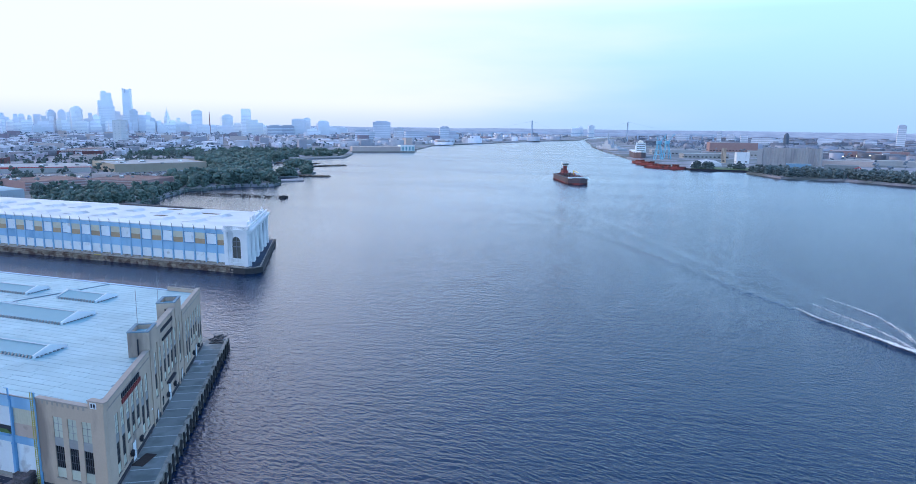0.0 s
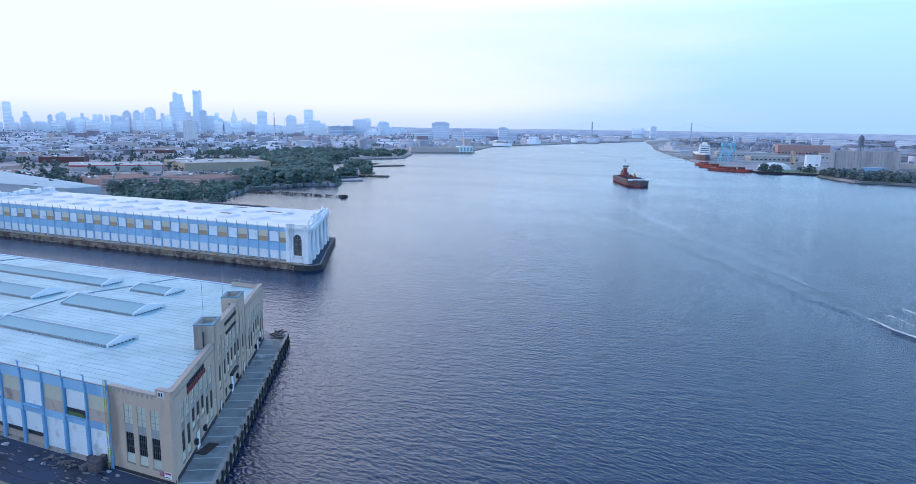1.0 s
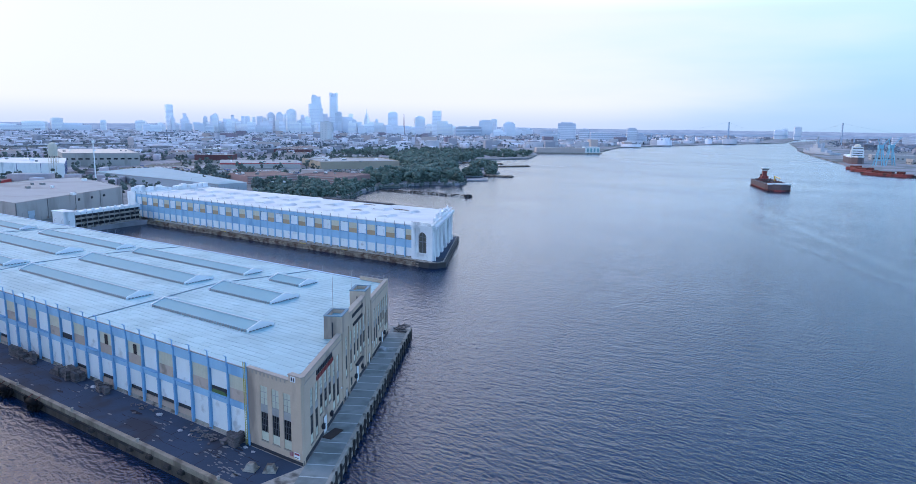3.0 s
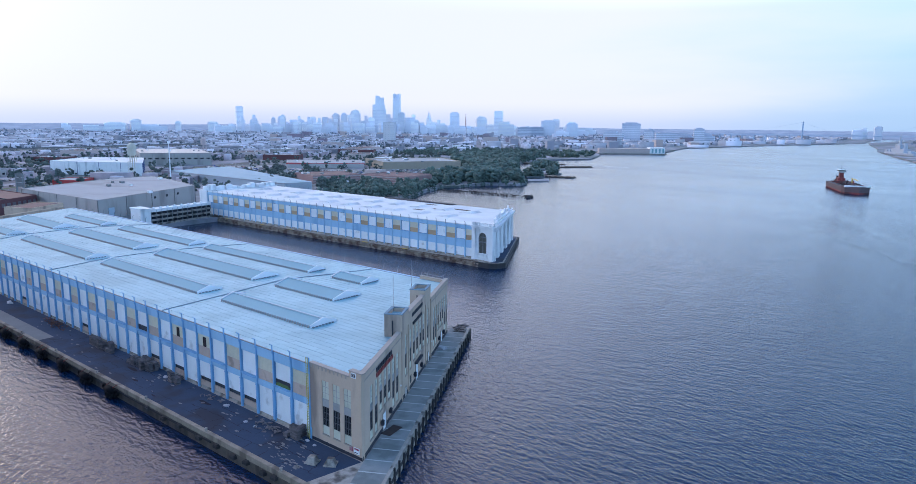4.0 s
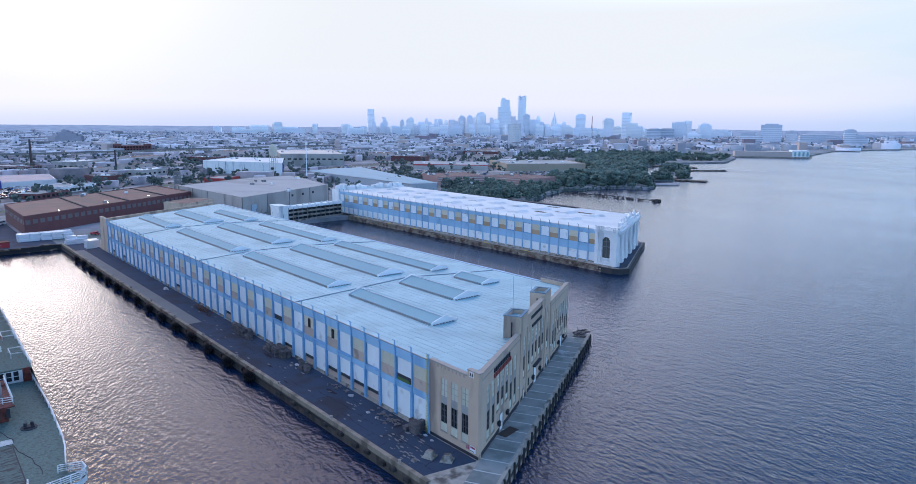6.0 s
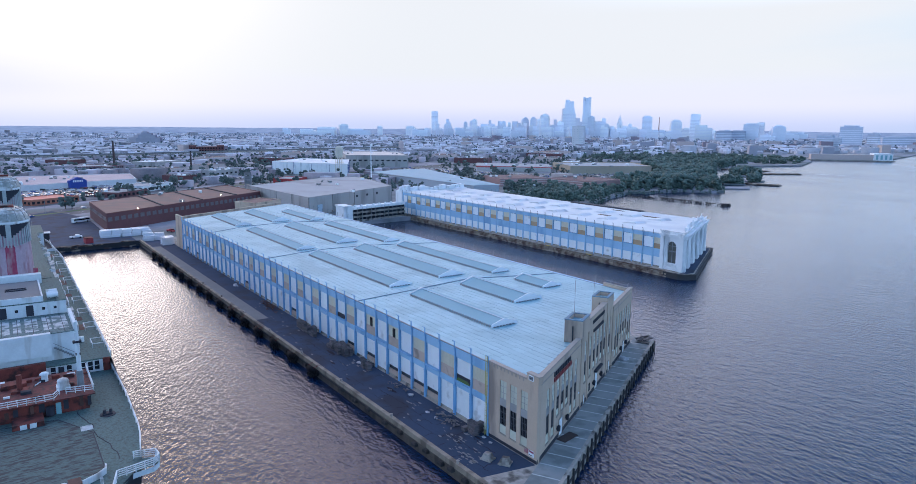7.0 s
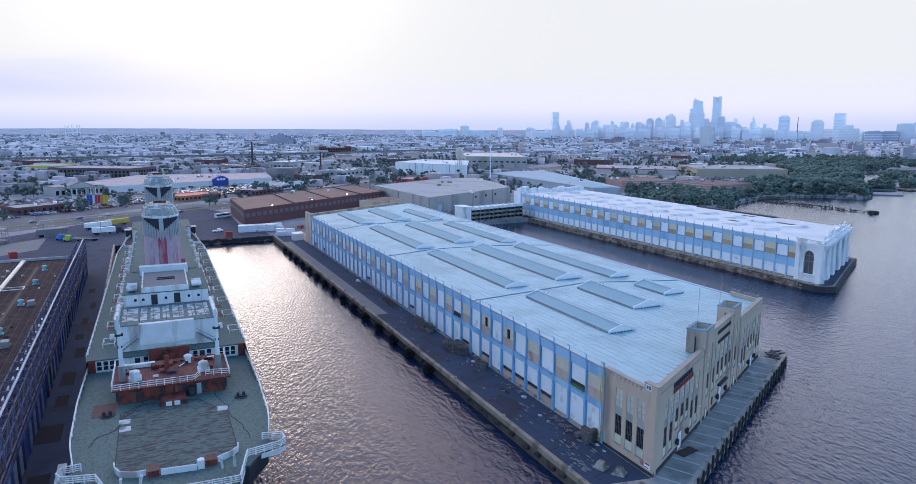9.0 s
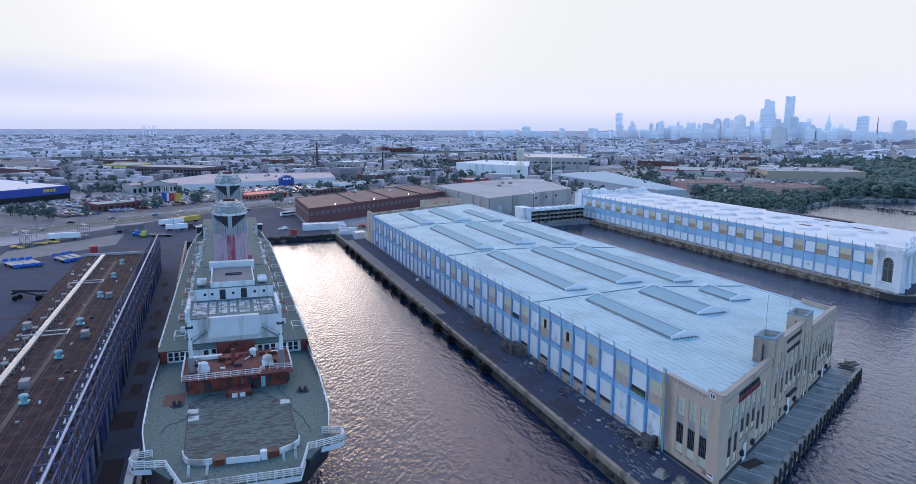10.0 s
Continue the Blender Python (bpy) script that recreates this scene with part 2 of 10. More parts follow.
WATER = water_material()
SLICK = {1.0: water_material("smoothed_wake_edge", 0.90), 0.72: water_material("smoothed_wake_water", 0.80), 0.42: water_material("smoothed_wake_middle", 0.70)}
GROUND = paint("city_ground", (0.26, 0.265, 0.30), 0.9, 0.4, 40, 5, dirt=(0.11, 0.135, 0.135), dirt_amount=0.5)
ASPHALT = paint("asphalt", (0.040, 0.060, 0.104), 0.9, 0.22, 5.0, 0.3, 0.01, spec=0.2, dirt=(0.039, 0.043, 0.062), dirt_amount=0.3)
ASPHALT_DARK = paint("fresh_asphalt_patch", (0.024, 0.024, 0.033), 0.9, 0.2, 3, 0.3, spec=0.2)
ASPHALT_PALE = paint("worn_paving", (0.17, 0.175, 0.18), 0.9, 0.18, 6, 0.4)
ROAD = paint("road_asphalt", (0.098, 0.101, 0.118), 0.85, 0.12, 12, 1.0)
CONCRETE = paint("weathered_concrete", (0.33, 0.305, 0.27), 0.9, 0.3, 1.6, 0.25, 0.02, dirt=(0.10, 0.09, 0.08), dirt_amount=0.35)
SLAB = paint("pier_slab_concrete", (0.225, 0.245, 0.245), 0.85, 0.12, 3.0, 0.3, 0.01, dirt=(0.15, 0.17, 0.17), dirt_amount=0.3, objects=0.10)
TIMBER = paint("wet_timber", (0.033, 0.032, 0.034), 0.8, 0.35, 1.0, 0.15, 0.02, objects=0.2)
TIMBER_PALE = paint("bleached_timber", (0.27, 0.225, 0.175), 0.85, 0.5, 2.0, 0.3, 0.02, dirt=(0.085, 0.05, 0.035), dirt_amount=0.45, objects=0.3)
RUBBER = paint("black_rubber", (0.010, 0.010, 0.012), 0.9, 0.3, 0.8, 0.2, 0.03, spec=0.15)
BRICK_TAN = paint("tan_brick", (0.50, 0.395, 0.305), 0.85, 0.10, 3.0, 0.35, 0.01, dirt=(0.27, 0.215, 0.18), dirt_amount=0.25, streaks=0.25)
STONE_TRIM = paint("pale_stone_coping", (0.34, 0.305, 0.27), 0.85, 0.15, 1.5, 0.3)
# near-black for base courses and black parts, also painted shade in openings
BLACK_OR_SHADE = paint("black_parts_and_shade", (0.025, 0.027, 0.04), 0.8, 0.2, 2, 0.3)
BLUE_STEEL = paint("pale_blue_steel", (0.325, 0.52, 0.715), 0.55, 0.08, 4, 0.5, dirt=(0.22, 0.39, 0.60), dirt_amount=0.22, streaks=0.3, objects=0.03)
BLUE_POST = paint("mid_blue_steel_post", (0.20, 0.395, 0.65), 0.5, 0.1, 2, 0.4)
DOOR_WHITE = paint("white_roller_door", (0.76, 0.79, 0.81), 0.6, 0.06, 2, 0.3, dirt=(0.52, 0.53, 0.54), dirt_amount=0.08, objects=0.05)
PANEL_TAN = paint("tan_metal_panel", (0.47, 0.365, 0.30), 0.7, 0.10, 2, 0.3, dirt=(0.30, 0.23, 0.19), dirt_amount=0.15, objects=0.08)
PANEL_YELLOW = paint("yellowed_fibreglass_panel", (0.60, 0.56, 0.43), 0.5, 0.12, 1.2, 0.25, objects=0.08)
PANEL_OCHRE = paint("ochre_panel", (0.42, 0.30, 0.18), 0.7, 0.12, 2, 0.3, objects=0.1)
DARK_GLASS = paint("dark_window_glass", (0.02, 0.022, 0.028), 0.12, 0.3, 1.0, 0.3, objects=0.3)
PALE_GLASS = paint("boarded_greenish_pane", (0.56, 0.57, 0.47), 0.35, 0.12, 1.0, 0.3, objects=0.15)
ROOF_80 = paint("pale_blue_membrane_roof", (0.29, 0.475, 0.54), 0.6, 0.07, 9, 0.8, 0.004, dirt=(0.235, 0.40, 0.465), dirt_amount=0.3, island=0.05, objects=0.05)
ROOF_SEAM = paint("roof_seam_tar", (0.135, 0.225, 0.30), 0.8, 0.1, 3, 0.4)
SKYLIGHT = paint("milky_skylight_sheet", (0.205, 0.375, 0.445), 0.7, 0.05, 6, 0.5)
RIDGE_METAL = paint("pale_ridge_flashing", (0.34, 0.46, 0.54), 0.6, 0.06, 4, 0.5)
WHITE_METAL = paint("white_sheet_metal", (0.74, 0.78, 0.81), 0.5, 0.05, 3, 0.4)
ROOF_78 = paint("white_membrane_roof", (0.58, 0.63, 0.66), 0.6, 0.10, 12, 1.0, dirt=(0.48, 0.54, 0.60), dirt_amount=0.35)
STUCCO = paint("white_stucco", (0.76, 0.78, 0.80), 0.8, 0.07, 3, 0.4, dirt=(0.52, 0.55, 0.58), dirt_amount=0.15, streaks=0.25)
HALL_WALL = paint("grey_ribbed_cladding", (0.36, 0.35, 0.34), 0.7, 0.07, 8, 0.5, dirt=(0.24, 0.235, 0.225), dirt_amount=0.3, streaks=0.2)
HALL_ROOF = paint("grey_gravel_roof", (0.375, 0.38, 0.39), 0.9, 0.08, 18, 1.0, dirt=(0.30, 0.295, 0.29), dirt_amount=0.3)
RED_BRICK = paint("dark_red_brick", (0.13, 0.055, 0.058), 0.85, 0.18, 4, 0.4)
RED_ROOF = paint("rust_red_roof", (0.125, 0.060, 0.060), 0.75, 0.25, 9, 0.8, dirt=(0.08, 0.052, 0.058), dirt_amount=0.4)
RUST = paint("rust", (0.165, 0.036, 0.027), 0.85, 0.35, 1.0, 0.2, 0.01, dirt=(0.04, 0.014, 0.013), dirt_amount=0.4)
SHIP_DECK = paint("mossy_ship_deck", (0.084, 0.138, 0.130), 0.85, 0.45, 0.32, 0.10, 0.02, dirt=(0.058, 0.080, 0.078), dirt_amount=0.30)
SHIP_DECK_PATCH = paint("flaking_grey_deck", (0.46, 0.50, 0.52), 0.8, 0.25, 1.1, 0.2, dirt=(0.12, 0.175, 0.175), dirt_amount=0.50)
SHIP_WHITE = paint("chalky_white_ship_paint", (0.61, 0.66, 0.69), 0.7, 0.12, 2.0, 0.4, dirt=(0.36, 0.34, 0.32), dirt_amount=0.22, streaks=0.2)
SHIP_BLACK = paint("faded_black_hull", (0.02, 0.022, 0.028), 0.6, 0.3, 5, 0.6, dirt=(0.09, 0.05, 0.045), dirt_amount=0.3, streaks=0.2)
FUNNEL_RED = paint("faded_pink_red_funnel", (0.40, 0.30, 0.35), 0.8, 0.2, 0.9, 0.25, dirt=(0.31, 0.18, 0.225), dirt_amount=0.36, streaks=0.3)
FUNNEL_DEEP = paint("deep_red_paint", (0.29, 0.04, 0.09), 0.7, 0.3, 1.0, 0.3, dirt=(0.33, 0.20, 0.22), dirt_amount=0.42, streaks=0.3)
# pale patches stand for flaked paint and for white streak glints
TARP = paint("weathered_funnel_cap", (0.27, 0.29, 0.275), 0.55, 0.4, 1.0, 0.3, dirt=(0.50, 0.53, 0.54), dirt_amount=0.34)
SLAT_GREY = paint("dull_grey_slat", (0.36, 0.40, 0.41), 0.7, 0.2, 1.0, 0.3)
GREY_STEEL = paint("grey_steel", (0.22, 0.24, 0.26), 0.5, 0.15, 2, 0.3, metal=0.3)
GALV = paint("galvanised_pipe", (0.55, 0.56, 0.58), 0.3, 0.1, 2, 0.3, metal=0.7)
RUSTY_FRAME = paint("rusty_gantry_steel", (0.07, 0.078, 0.15), 0.7, 0.3, 2, 0.3)
ROOF_82 = paint("dark_tarred_roof", (0.032, 0.021, 0.029), 0.85, 0.5, 2, 0.4, dirt=(0.066, 0.044, 0.040), dirt_amount=0.34, spec=0.1)
WALL_82 = paint("dark_blue_pier_wall", (0.075, 0.105, 0.27), 0.7, 0.3, 3, 0.4, dirt=(0.03, 0.035, 0.07), dirt_amount=0.35, streaks=0.3)
VENT_TEAL = paint("pale_teal_vent", (0.22, 0.42, 0.46), 0.5, 0.1, 1, 0.2)
CRATE = paint("dark_stacked_pallet", (0.115, 0.105, 0.112), 0.85, 0.3, 0.8, 0.2, objects=0.3)
CRATE_RED = paint("rusty_scrap", (0.10, 0.05, 0.04), 0.85, 0.3, 0.8, 0.2, objects=0.3)
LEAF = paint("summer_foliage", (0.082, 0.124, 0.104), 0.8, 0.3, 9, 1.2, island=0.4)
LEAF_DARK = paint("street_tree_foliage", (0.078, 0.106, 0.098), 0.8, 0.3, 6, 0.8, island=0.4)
# bank leaves blued, far leaves blued and paled, as painted haze
LEAF_BANK = paint("haze_blued_bank_foliage", (0.082, 0.116, 0.122), 0.8, 0.3, 12, 2.0, island=0.4)
LEAF_FAR = paint("haze_blued_foliage", (0.17, 0.21, 0.265), 0.85, 0.25, 30, 4, island=0.3)
BARK = paint("bark", (0.06, 0.05, 0.04), 0.9, 0.3, 1, 0.2)
GRASS = paint("grass", (0.07, 0.12, 0.04), 0.9, 0.3, 8, 1.0, dirt=(0.14, 0.13, 0.08), dirt_amount=0.2)

# ---- river, land and the decks of the piers ----
DECK = 2.9
E_DIR, E_OUT = Vector((-0.483, 0.8756, 0)), Vector((0.8756, 0.483, 0))     # along the river front of the piers, and outward


def front(u, z=0.0, out=0.0):
    """A place u metres along the river front of the blue shed, out metres before it."""
    return Vector((0, 0, z)) + E_DIR * u + E_OUT * out


solid("water", Mesh().add([(-5000, -5000, 0), (5000, -5000, 0), (5000, 5000, 0), (-5000, 5000, 0)], [(0, 1, 2, 3)]), WATER, "rippled blue-grey river water at dusk", kind="structure")
west = [(-4900, -4900), (-306, -4900), (-306, -175), (74, -175), (38, -98.5), (-303, -98.5), (-303, -14), (-306, -14), (-306, 70), (-310, 158), (-316, 240), (-312, 306),
        (-308, 334), (-318, 358), (-337, 392), (-349, 422), (-356, 443), (-346, 455), (-349, 473), (-342, 503), (-317, 514), (-317, 535), (-349, 578), (-385, 590), (-415, 667), (-485, 766), (-543, 856),
        (-575, 965), (-530, 1080), (-600, 1250), (-690, 1390), (-545, 1440), (-560, 1490), (-660, 1894), (-600, 2300), (-540, 2656), (-400, 3235), (-560, 4950), (-4900, 4900)]
solid("ground", Mesh().prism(west, -1.5, 2.5), GROUND, "built-up city ground of worn paving and verges", kind="structure")
east = [(338, 822), (420, 760), (900, 520), (4900, 200), (4900, 4900), (-330, 4900), (-388, 3260), (-330, 2900), (-240, 2400), (-205, 2130), (-110, 1700), (-20, 1330), (38, 1117), (92, 1024), (186, 1010), (170, 984), (205, 892), (276, 876)]
solid("ground_far_bank", Mesh().prism(east, -1.5, 2.5), GROUND, "low far river bank of docks and waste ground", kind="structure")

# wooded rise on the horizon, its haze painted as a blue glow
m = Mesh()
N = 180
ring = [(4820 * math.cos(2 * math.pi * i / N), 4820 * math.sin(2 * math.pi * i / N)) for i in range(N)]
hills = [46 + 5 * noise.noise((x / 420, y / 420, 0)) + 3 * noise.noise((x / 130, y / 130, 5)) for x, y in ring]
m.add([(x, y, 0) for x, y in ring] + [(x, y, h) for (x, y), h in zip(ring, hills)] + [(x * 1.03, y * 1.03, h) for (x, y), h in zip(ring, hills)],
      [(i, N + i, N + (i + 1) % N, (i + 1) % N) for i in range(N)] + [(N + i, 2 * N + i, 2 * N + (i + 1) % N, N + (i + 1) % N) for i in range(N)])
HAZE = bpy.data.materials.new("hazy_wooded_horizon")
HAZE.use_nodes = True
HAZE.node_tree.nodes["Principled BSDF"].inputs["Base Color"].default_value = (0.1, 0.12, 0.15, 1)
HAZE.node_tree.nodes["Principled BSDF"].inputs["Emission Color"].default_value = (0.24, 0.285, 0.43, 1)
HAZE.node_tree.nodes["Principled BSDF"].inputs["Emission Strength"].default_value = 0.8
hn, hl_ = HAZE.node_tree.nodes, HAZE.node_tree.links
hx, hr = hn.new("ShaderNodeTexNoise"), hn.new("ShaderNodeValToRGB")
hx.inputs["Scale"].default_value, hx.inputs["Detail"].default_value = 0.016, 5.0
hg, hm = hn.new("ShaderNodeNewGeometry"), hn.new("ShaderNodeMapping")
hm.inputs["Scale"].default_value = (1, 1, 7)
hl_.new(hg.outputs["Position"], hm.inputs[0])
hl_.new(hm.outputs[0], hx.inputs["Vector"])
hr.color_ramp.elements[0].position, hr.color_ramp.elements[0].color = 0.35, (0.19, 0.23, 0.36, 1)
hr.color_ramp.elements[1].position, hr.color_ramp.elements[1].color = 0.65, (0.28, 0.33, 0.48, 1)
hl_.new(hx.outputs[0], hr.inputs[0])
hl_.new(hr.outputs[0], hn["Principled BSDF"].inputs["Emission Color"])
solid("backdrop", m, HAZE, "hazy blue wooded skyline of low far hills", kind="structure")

# wooded stumps of old piers off the shore
for poly in ([(-337, 567), (-321, 588), (-339, 616), (-352, 590)], [(-374, 622), (-360, 642), (-383, 668), (-397, 650)], [(-384, 679), (-361, 673), (-376, 709), (-402, 702)], [(-450, 748), (-424, 781), (-470, 853), (-494, 828)]):
    solid("ground_islet", Mesh().prism(poly, -1.5, 1.2), GROUND, "low overgrown stump of an old pier", kind="structure")

# deck of the blue shed's pier: asphalt apron, concrete edge, slab walk along the river front
a, b = front(-13.5, 0, 6.6), front(83.5, 0, 6.1)
deck80 = thing("pier", "long finger pier with an asphalt apron and concrete edges", "pier", (-150, 30, 0), kind="structure")
loc = Vector((150, -30, 0))


def onpier(m):
    return m.moved(Matrix.Translation(loc))


S_EDGE = -12.6
KERB = paint("stained_kerb_concrete", (0.265, 0.23, 0.18), 0.9, 0.35, 2.2, 0.3, 0.02, dirt=(0.13, 0.11, 0.088), dirt_amount=0.36, streaks=0.15)
WET_WALL = paint("wet_brown_quay_face", (0.105, 0.088, 0.07), 0.8, 0.35, 1.6, 0.3, 0.03, dirt=(0.05, 0.042, 0.036), dirt_amount=0.4, streaks=0.2)
outline = [(-303, S_EDGE), (3.5, S_EDGE), (a.x, a.y), (b.x, b.y), (-52, 74.5), (-306, 74.5)]
part("deck", onpier(Mesh().prism(outline, -1.0, DECK - 0.02)), CONCRETE, deck80)
part("apron", onpier(Mesh().prism([(-303, S_EDGE + 0.5), (-2, S_EDGE + 0.5), (0.2, -0.6), (-303, -0.1)], DECK - 0.1, DECK)), ASPHALT, deck80, "cracked dark asphalt apron")
part("kerb", onpier(Mesh().box(-303, S_EDGE - 0.12, 2.1, 0.5, S_EDGE + 0.85, DECK + 0.28)), KERB, deck80, "stained concrete kerb")
part("quay_face", onpier(Mesh().box(-303, S_EDGE - 0.06, -1.0, 0.6, S_EDGE + 0.2, 2.1)), WET_WALL, deck80, "wet brown timber-stained quay face")
part("timber_wale", onpier(Mesh().box(-303, S_EDGE - 0.28, 1.55, -30, S_EDGE - 0.06, 1.95)), TIMBER, deck80)
part("worn_strip", onpier(Mesh().box(-277, S_EDGE + 0.7, DECK, -120.5, -7.5, DECK + 0.012)), ASPHALT_PALE, deck80, "pale worn concrete strip")
rub = Mesh().box(-0.7, -0.75, 0.0, 0.7, 0.0, 0.55).box(-0.5, -0.6, 0.55, 0.5, 0.0, 0.75).data("rubbing_block", TIMBER)
for i, x in enumerate((-4.6, -9.0, -12.4, -17.6, -21.8, -27.5, -34.0, -41.5, -48.0, -55.0)):
    pick(deck80, "rubbing_block", rub, pose(x + 150, S_EDGE - 30.1, 1.15 + 0.3 * (i % 2)))
# long cracks and joints of the apron
rnd = random.Random(4)
m = Mesh()
lanes = [S_EDGE + 1.0, S_EDGE + 3.6, S_EDGE + 6.1, S_EDGE + 9.0, -0.6]
for i, y0 in enumerate(lanes[1:-1]):
    x, y = -3.0, y0
    while x > -118:
        x1, y1 = x - rnd.uniform(2.5, 7), y0 + rnd.uniform(-0.3, 0.3)
        if rnd.random() < 0.5:
            wide, px, py = rnd.uniform(0.06, 0.15), x, y
            for j in (1, 2, 3, 4):
                qx = x + (x1 - x) * j / 4
                qy = y + (y1 - y) * j / 4 + (rnd.uniform(-0.28, 0.28) if j < 4 else 0)
                m.beam((px, py, DECK + 0.004), (qx, qy, DECK + 0.004), wide * rnd.uniform(0.6, 1.2), 0.012)
                px, py = qx, qy
        x, y = x1, y1
for ya, yb in zip(lanes, lanes[1:]):
    x = -4.0 - rnd.uniform(0, 6)
    while x > -118:
        if rnd.random() < 0.5:
            k = rnd.uniform(-0.8, 0.8)
            px, py = x, ya
            for j in (1, 2, 3, 4):
                qx, qy = x + k * j / 4 + rnd.uniform(-0.3, 0.3), ya + (yb - ya) * j / 4
                m.beam((px, py, DECK + 0.004), (qx, qy, DECK + 0.004), rnd.uniform(0.07, 0.15), 0.012)
                px, py = qx, qy
        x -= rnd.uniform(4, 11)
tagged(part("crack", onpier(m), ASPHALT_DARK, deck80, "tarred cracks in the asphalt"), kind="stuff")
me = Mesh()
for i in range(60):
    x, y, r = rnd.uniform(-150, -3), rnd.uniform(S_EDGE + 1.5, -1.0), rnd.uniform(0.1, 0.55)
    me.prism([(x + r * rnd.uniform(0.6, 1.3) * math.cos(k * 0.7) * 1.5, y + r * 0.55 * rnd.uniform(0.6, 1.2) * math.sin(k * 0.7)) for k in range(9)], DECK, DECK + 0.008)
for cx, cy, n_, spread_ in ((-9.5, -9.2, 30, 1.0), (-16.5, -7.0, 14, 0.9), (-13, -4.2, 10, 1.2), (-66, -3.6, 10, 0.8), (-36, -4.6, 8, 1.0)):
    for i in range(n_):
        x, y, r = rnd.gauss(cx, 2.2 * spread_), rnd.gauss(cy, 0.8 * spread_), rnd.uniform(0.08, 0.5)
        me.prism([(x + r * rnd.uniform(0.5, 1.4) * math.cos(k * 0.7) * 1.7, min(-0.8, y + r * 0.6 * rnd.uniform(0.5, 1.3) * math.sin(k * 0.7))) for k in range(9)], DECK + 0.001 * (i % 4), DECK + 0.008 + 0.001 * (i % 4))
tagged(part("pale_patch", onpier(me), ASPHALT_PALE, deck80, "pale worn patches"), kind="stuff")
me = Mesh()
for i in range(9):
    x, y, r = rnd.uniform(-190, -5), rnd.uniform(S_EDGE + 2.5, -2), rnd.uniform(0.5, 1.3)
    me.prism([(x + r * rnd.uniform(0.6, 1.3) * math.cos(k * 0.7) * 2, y + r * 0.5 * rnd.uniform(0.6, 1.2) * math.sin(k * 0.7)) for k in range(9)], DECK, DECK + 0.010)
tagged(part("tar_patch", onpier(me), ASPHALT_DARK, deck80, "dark tar patches"), kind="stuff")
# slab walk along the river front, on a paler bed that shows in the joints
q = [front(u, 0, o) for u, o in ((-12.5, 0.3), (-12.5, 5.7), (84, 5.7), (84, 0.3))]
part("joint_bed", onpier(Mesh().prism([(p.x, p.y) for p in q], DECK - 0.3, DECK + 0.012)), paint("pale_joint_mortar", (0.46, 0.48, 0.47), 0.9, 0.2, 1.0, 0.2), deck80)
for i in range(22):
    u0, u1 = -12.5 + i * 4.4, -12.5 + i * 4.4 + 4.08
    q = [front(u, 0, o) for u, o in ((u0, 0.3), (u0, 5.7), (u1, 5.7), (u1, 0.3))]
    part("slab", onpier(Mesh().prism([(p.x, p.y) for p in q], DECK - 0.2, DECK + 0.02)), SLAB, deck80)
e0, e1 = front(-13.5, DECK + 0.1, 6.15), front(83.5, DECK + 0.1, 5.9)
part("edge_beam", onpier(Mesh().beam(e0, e1, 0.7, 0.5)), CONCRETE, deck80, "weathered edge beam")
# timber piles along the river front and fender clusters along the apron
pile = Mesh().cyl(0, 0, -1.5, 3.3, 0.26, 8, 0.22).data("timber_post", TIMBER)
for i in range(31):
    p = front(-12 + i * 3.2, 0, 6.75 - i * 0.012)
    pick(deck80, "timber_post", pile, pose(p.x + 150, p.y - 30, rnd.uniform(-0.3, 0.2), rnd.uniform(-2, 2), rnd.uniform(-2, 2), rnd.uniform(0, 90)))
wale = Mesh().beam(front(-12, 1.6, 6.6), front(84, 1.6, 6.2), 0.3, 0.5)
part("wale", onpier(wale), TIMBER, deck80)
def tyre(m, x, y, z, R, r, n=14, k=6):
    """A tyre hung flat against the wall, its axle along y."""
    v, f = [], []
    for i in range(n):
        a = 2 * math.pi * i / n
        for j in range(k):
            b_ = 2 * math.pi * j / k
            q_ = R + r * math.cos(b_)
            v.append((x + q_ * math.cos(a), y + r * 1.1 * math.sin(b_), z + q_ * math.sin(a)))
    for i in range(n):
        for j in range(k):
            f.append((i * k + j, i * k + (j + 1) % k, (i + 1) % n * k + (j + 1) % k, (i + 1) % n * k + j))
    return m.add(v, f)


drum = Mesh().tube((-1.5, -1.0, 1.85), (1.5, -1.0, 1.85), 0.80, 16)
drum.tube((-1.8, -1.0, 1.85), (-1.5, -1.0, 1.85), 0.45, 12, 0.74).tube((1.5, -1.0, 1.85), (1.8, -1.0, 1.85), 0.74, 12, 0.45)
drum = drum.data("fender_drum", RUBBER, True)
skirt = Mesh()
for dx, dz in ((-2.6, 1.9), (-1.9, 1.0), (-0.6, 0.6), (0.8, 0.7), (2.0, 1.1), (3.0, 1.8)):
    tyre(skirt, dx, -0.9 - 0.5 * (dz < 1), dz, 0.62, 0.27)
skirt = skirt.data("tyre_skirt", RUBBER, True)
chain = Mesh().beam((-1.5, 0.1, 3.1), (-1.5, -1.1, 2.6), 0.14, 0.14).beam((1.5, 0.1, 3.1), (1.5, -1.1, 2.6), 0.14, 0.14).data("fender_chain", RUST)
